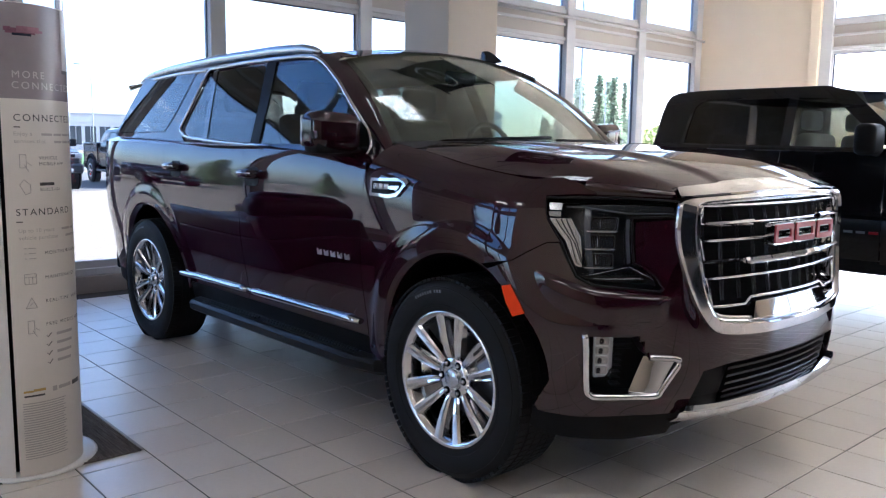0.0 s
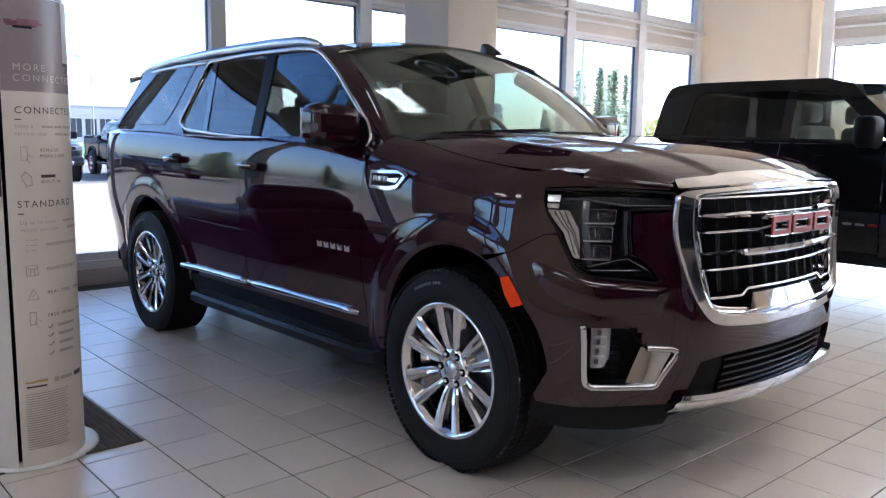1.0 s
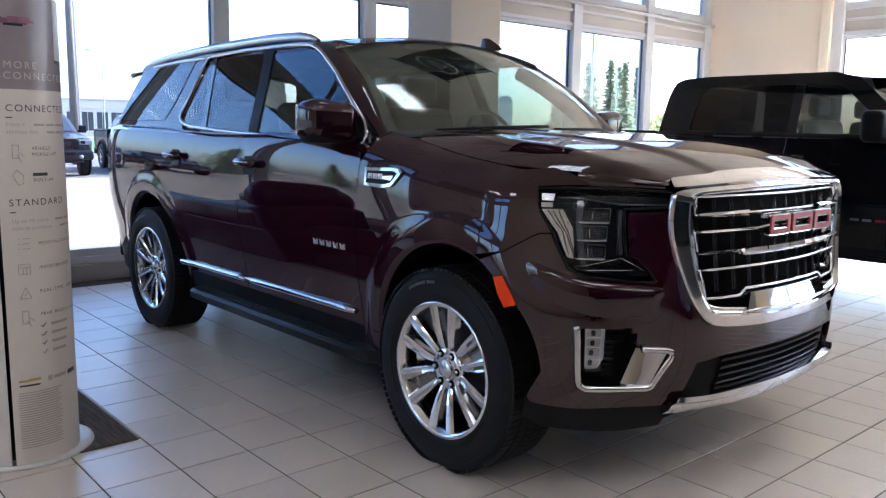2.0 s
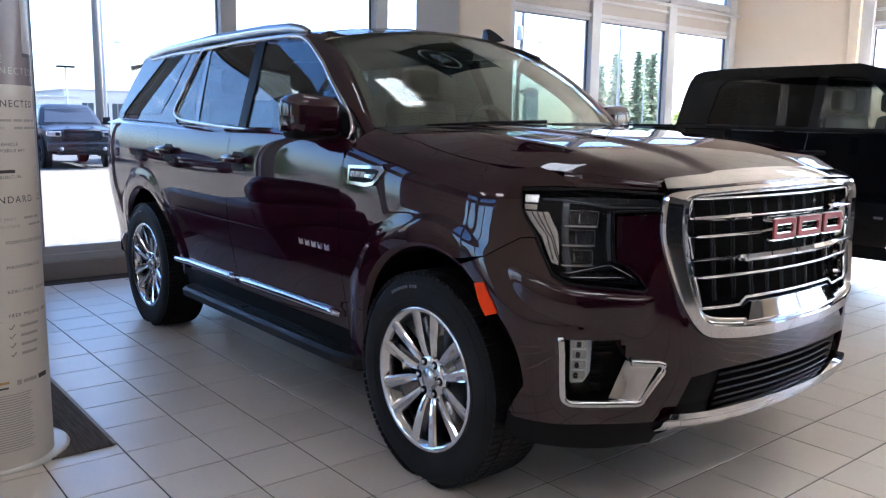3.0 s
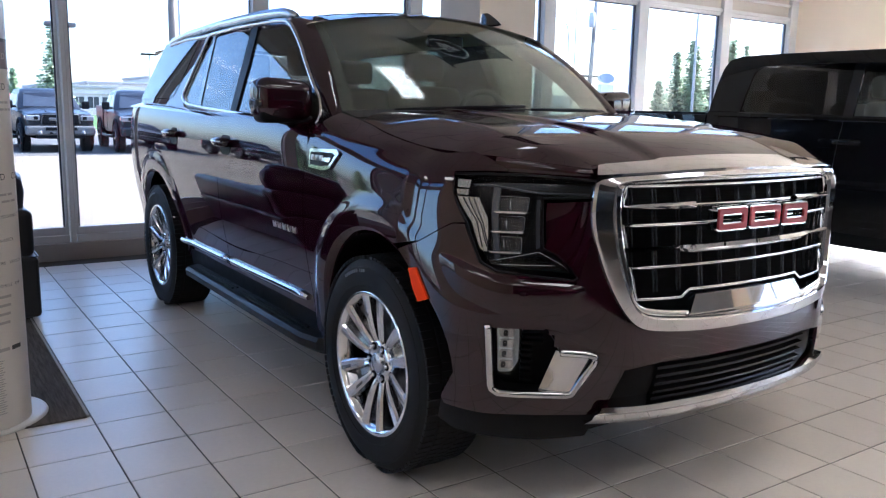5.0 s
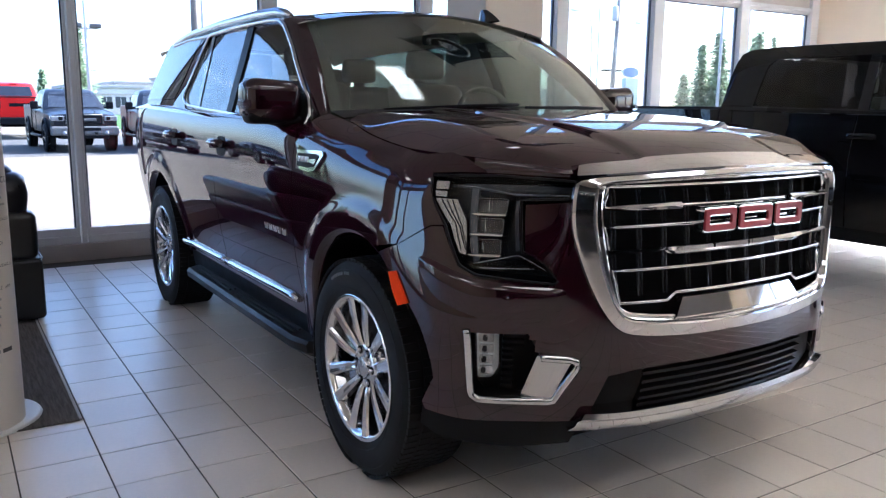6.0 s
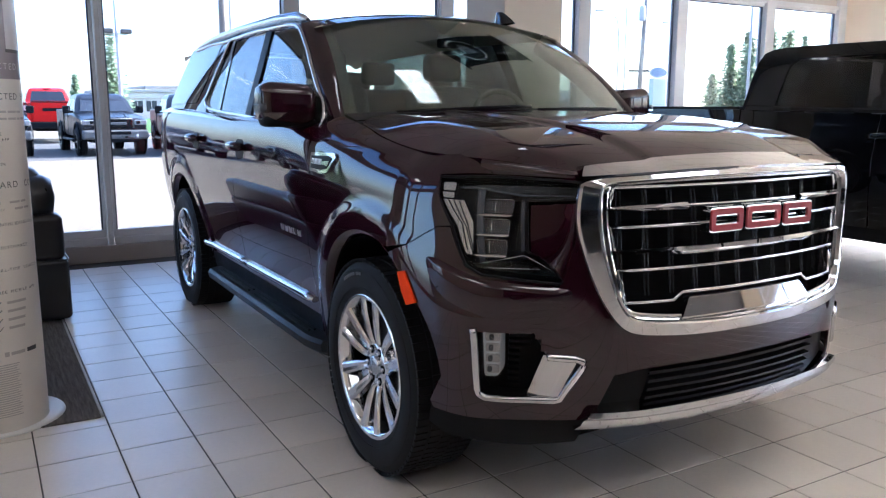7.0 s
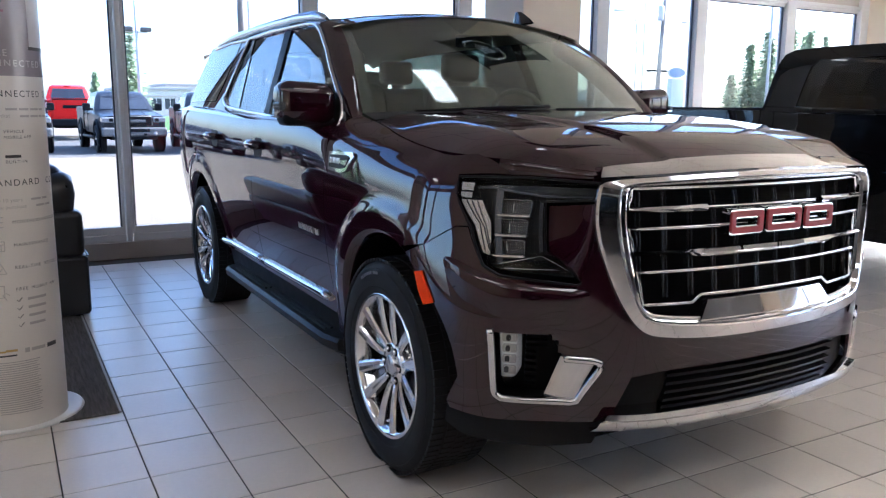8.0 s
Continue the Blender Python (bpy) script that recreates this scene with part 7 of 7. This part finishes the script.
# parked pickups in the lot
def parked_pickup(x, y, rz, material, label, trim, tall=1.0):
    """Front towards -y at 0 turn; origin under the front bumper's middle."""
    t = thing("parked_pickup", (x, y, GZ), rz, label, "truck", "vehicles parked outside")
    t.matrix_world = t.matrix_world @ Matrix.Diagonal((0.96, 1.0, tall, 1.0))

    def section(yy, w, zb, zs, zt, flat):
        half = [(w * 0.93, zb), (w * 0.985, zb + 0.12), (w, (zb + zs) / 2), (w * 0.99, zs), (w * 0.93, zs + (zt - zs) * 0.55), (flat + 0.08, zt - 0.02), (flat, zt)]
        return [Vector((px, yy, pz)) for px, pz in half] + [Vector((-px, yy, pz)) for px, pz in half[::-1]]
    nose = loft([section(*s) for s in ((0.07, 0.90, 0.66, 1.02, 1.10, 0.42), (0.12, 0.97, 0.62, 1.08, 1.18, 0.44), (0.45, 1.0, 0.60, 1.13, 1.25, 0.46), (1.1, 1.01, 0.60, 1.17, 1.30, 0.50), (1.62, 1.01, 0.60, 1.20, 1.34, 0.55), (2.0, 1.0, 0.60, 1.26, 1.34, 0.60))])
    nose.faces.new(nose.verts[:14])
    bmesh.ops.recalc_face_normals(nose, faces=nose.faces[:])
    part("front_body", sharpen(nose, 0.5), material, t)
    part("doors", sharpen(loft([section(yy, 1.0, 0.58, 1.24, 1.36, 0.80) for yy in (1.98, 2.9, 3.92)]), 0.5), material, t)
    bedside = boxes((-1.01, -0.86, 3.95, 5.72, 0.66, 1.42), (0.86, 1.01, 3.95, 5.72, 0.66, 1.42), (-0.86, 0.86, 3.95, 5.70, 0.80, 0.86), (-0.86, 0.86, 5.62, 5.72, 0.70, 1.42), bevel=0.035, seg=3)
    part("cargo_bed", bedside, material, t)
    part("tailgate", boxes((-0.80, 0.80, 5.69, 5.745, 0.74, 1.40), bevel=0.02), material, t)
    part("tailgate_lip", boxes((-0.84, 0.84, 5.60, 5.77, 1.395, 1.435), bevel=0.015), M_BLACK, t)
    rows = []
    for z, w, y0, y1 in ((1.30, 0.95, 1.55, 4.0), (1.45, 0.91, 1.78, 3.95), (1.75, 0.80, 2.15, 3.85), (1.88, 0.72, 2.38, 3.76), (1.93, 0.56, 2.6, 3.6)):
        rows.append([Vector(p) for p in ((-w, y0 + 0.10, z), (-w * 0.86, y0, z), (0, y0 - 0.06, z), (w * 0.86, y0, z), (w, y0 + 0.10, z), (w, y1 - 0.05, z), (w * 0.9, y1, z), (-w * 0.9, y1, z), (-w, y1 - 0.05, z))])
    bm = loft(rows)
    bm.faces.new(bm.verts[-9:])
    part("cab", sharpen(bm, 0.5), material, t)
    g = [[Vector((w * u, y0 - 0.018 - 0.05 * (1 - abs(u)), z)) for u in (-0.84, -0.4, 0, 0.4, 0.84)] for z, w, y0 in ((1.36, 0.94, 1.63), (1.60, 0.855, 1.965), (1.83, 0.755, 2.29))]
    part("windshield", loft(g, False), M_FARGLASS, t)
    part("rear_glass", loft([[Vector((w * u, y1 + 0.014, z)) for u in (-0.8, -0.3, 0.3, 0.8)] for z, w, y1 in ((1.46, 0.91, 3.955), (1.80, 0.78, 3.83))], False), M_FARGLASS, t)
    part("brake_light", boxes((-0.16, 0.16, 3.74, 3.80, 1.86, 1.90), bevel=0.01), M_REDLENS, t)
    for sx in (-0.30, 0.30):
        part("hood_ridge", tube([(sx * 1.2, 0.25, 1.205), (sx * 1.3, 0.8, 1.275), (sx * 1.5, 1.5, 1.335)], 0.022, 6), material, t)
    for sg in (-1, 1):
        for ya, yb, za in ((1.98, 2.92, 2.36), (3.0, 3.78, 3.0)):
            part("side_glass", loft([[Vector((sg * (w + 0.010), yy, z)) for yy in ys_] for z, w, ys_ in ((1.42, 0.915, (ya + 0.02, (ya + yb) / 2, yb)), (1.76, 0.797, (za, (za + yb) / 2, yb - 0.04)))], False), M_FARGLASS, t)
            part("door_gap", boxes((sg * 1.003 - 0.004, sg * 1.003 + 0.004, yb + 0.03, yb + 0.045, 0.64, 1.34)), M_CAR_DARK, t)
            part("door_handle", boxes((sg * 1.01 - 0.02, sg * 1.01 + 0.02, yb - 0.16, yb - 0.02, 1.17, 1.21), bevel=0.01), M_BLACK, t)
        lamp_ = part("headlamp", boxes((sg * 0.78 - 0.20, sg * 0.78 + 0.20, 0.03, 0.36, 0.95, 1.11), bevel=0.035, seg=3), M_FARLAMP, t, "clear headlamp")
        part("lamp_bezel", boxes((sg * 0.70 - 0.06, sg * 0.70 + 0.06, 0.018, 0.05, 0.98, 1.08), bevel=0.01), M_BLACK, lamp_)
        part("fog_lamp", lathe([(0.0, -0.085), (0.055, -0.08), (0.065, -0.06), (0.065, 0.0)], 14, "y", (sg * 0.62, 0.0, 0.60), cap=False), M_FARLAMP, t)
        mir_ = part("door_mirror", boxes((sg * 1.16 - 0.12, sg * 1.16 + 0.12, 1.86, 1.98, 1.30, 1.54), bevel=0.04, seg=3), M_BLACK, t)
        part("mirror_arm", boxes((sg * 1.02 - 0.07, sg * 1.02 + 0.07, 1.89, 1.95, 1.32, 1.38), bevel=0.015), M_BLACK, mir_)
        part("tail_lamp", boxes((sg * 0.92 - 0.09, sg * 0.92 + 0.095, 5.66, 5.75, 0.98, 1.38), bevel=0.02), M_REDLENS, t)
        part("side_step", tube([(sg * 0.98, 1.5, 0.50), (sg * 1.05, 1.65, 0.46), (sg * 1.05, 3.9, 0.46), (sg * 0.98, 4.05, 0.50)], 0.045, 8), M_BLACK, t)
        for yy in (0.95, 4.72):
            part("wheel_well", lathe([(0.0, -0.02), (0.515, -0.02), (0.515, 0.02), (0.0, 0.02)], 28, "x", (sg * 1.0, yy, 0.50), cap=False), M_CAR_DARK, t)
            part("fender_flare", tube([(sg * 1.02, yy + 0.53 * math.cos(q), 0.48 + 0.53 * math.sin(q)) for q in (math.pi * i / 14 for i in range(15))], 0.045, 6), M_BLACK, t)
            wl = part("wheel", lathe([(0.0, -0.10), (0.23, -0.10), (0.25, -0.14), (0.40, -0.14), (0.43, -0.11), (0.43, 0.14), (0.0, 0.14)], 32, "x", cap=False), M_RUBBER, t)
            part("rim", lathe([(0.0, -0.145), (0.07, -0.14), (0.21, -0.115), (0.24, -0.142), (0.24, -0.10)], 20, "x", cap=False), M_SILVER, wl)
            for q in range(6):
                part("rim_gap", boxes((-0.150, -0.120, -0.028, 0.028, 0.10, 0.19), bevel=0.01, seg=1), M_CAR_DARK, wl, m=Matrix.Rotation(q * math.pi / 3, 4, "X"))
            wl.matrix_local = Matrix.Translation((sg * 0.93, yy, 0.43)) @ (Matrix.Rotation(math.pi, 4, "Z") if sg > 0 else Matrix.Identity(4))
    gr = part("grille", boxes((-0.54, 0.54, 0.02, 0.2, 0.84, 1.15), bevel=0.05, seg=3), M_BLACK, t)
    part("grille_bar", boxes((-0.34, 0.34, -0.005, 0.05, 0.95, 1.04), bevel=0.02), trim, gr)
    part("grille_frame", tube([(-0.55, 0.03, 0.86), (-0.52, 0.02, 1.14), (0.52, 0.02, 1.14), (0.55, 0.03, 0.86)], 0.022, 6), trim, gr)
    part("front_bumper", boxes((-1.0, 1.0, -0.06, 0.25, 0.52, 0.80), bevel=0.07, seg=4), trim, t)
    part("bumper_intake", boxes((-0.45, 0.45, -0.075, 0.0, 0.66, 0.76), bevel=0.02), M_BLACK, t)
    part("skid_plate", boxes((-0.70, 0.70, -0.02, 0.2, 0.42, 0.54), bevel=0.04), M_BLACK, t)
    for sx in (-0.30, 0.30):
        part("tow_hook", boxes((sx - 0.05, sx + 0.05, -0.10, -0.02, 0.56, 0.62), bevel=0.015), M_BLACK, t)
    part("rear_bumper", boxes((-0.98, 0.98, 5.70, 5.94, 0.50, 0.74), bevel=0.04, seg=3), M_BLACK, t)
    part("tailgate_name", boxes((-0.42, 0.42, 5.742, 5.752, 1.10, 1.21)), M_BLACK, t)
    part("chassis", boxes((-0.7, 0.7, 0.3, 5.6, 0.42, 0.70)), M_CAR_DARK, t)


parked_pickup(1.50, 23.9, 2, M_NAVY_PAINT, "dark blue-grey pickup truck parked on the lot", M_GREYTRIM)
parked_pickup(-1.75, 24.1, 2, M_BLACK_PAINT, "black pickup truck parked on the lot", M_GREYTRIM)
parked_pickup(0.50, 40.2, 181, M_RED_PAINT, "bright red pickup truck seen from its tailgate", M_BLACK, 1.2)
parked_pickup(3.95, 22.9, -4, M_NAVY_PAINT, "dark navy pickup truck parked on the lot", M_NAVY_PAINT)
parked_pickup(-6.2, 24.3, 3, M_GREY_PAINT, "grey pickup truck parked on the lot", M_GREYTRIM)
parked_pickup(-10.4, 24.0, 2, M_BLACK_PAINT, "black pickup truck parked on the lot", M_GREYTRIM)
parked_pickup(7.6, 23.4, -3, M_BLACK_PAINT, "black pickup truck parked on the lot", M_BLACK)

# ---- floor tiles: those the camera passes nearest as single pieces, the rest joined ----
PX, PY = 0.3010, 0.3185
bmt = boxes((-PX / 2 + 0.0030, PX / 2 - 0.0030, -PY / 2 + 0.0030, PY / 2 - 0.0030, -0.012, 0.0), bevel=0.0016, seg=1)
tile_mesh = bpy.data.meshes.new("tile")
bmt.to_mesh(tile_mesh)
bmt.free()
tile_mesh.materials.append(M_TILE)
tv = [v.co.copy() for v in tile_mesh.vertices]
tf = [tuple(p.vertices) for p in tile_mesh.polygons]
rest_v, rest_f = [], []
rng = random.Random(5)
for i in range(-21, 37):
    for j in range(-31, 13):
        x, y = -1.822 + (i + 0.5) * PX, 0.632 + (j + 0.5) * PY
        if x - PX / 2 < WX or x + PX / 2 > EX or y - PY / 2 < SY or y + PY / 2 > NY - 0.05:
            continue
        dz = rng.uniform(-0.0006, 0.0004)
        if (-2.7 < x < 1.9 and -1.45 < y < 1.7) or (-2.2 < x < 0.2 and 1.7 <= y < 4.6):
            tile = new("tile", tile_mesh)
            tile.location = (x, y, dz)
            tile.parent = floor
        else:
            k = len(rest_v)
            rest_v += [(v.x + x, v.y + y, v.z + dz) for v in tv]
            rest_f += [tuple(k + q for q in f) for f in tf]
rest = new("floor_tiles", mesh_of("floor_tiles", rest_v, rest_f))
rest.data.materials.append(M_TILE_REST)
rest.parent = floor
tagged(rest, kind="stuff")
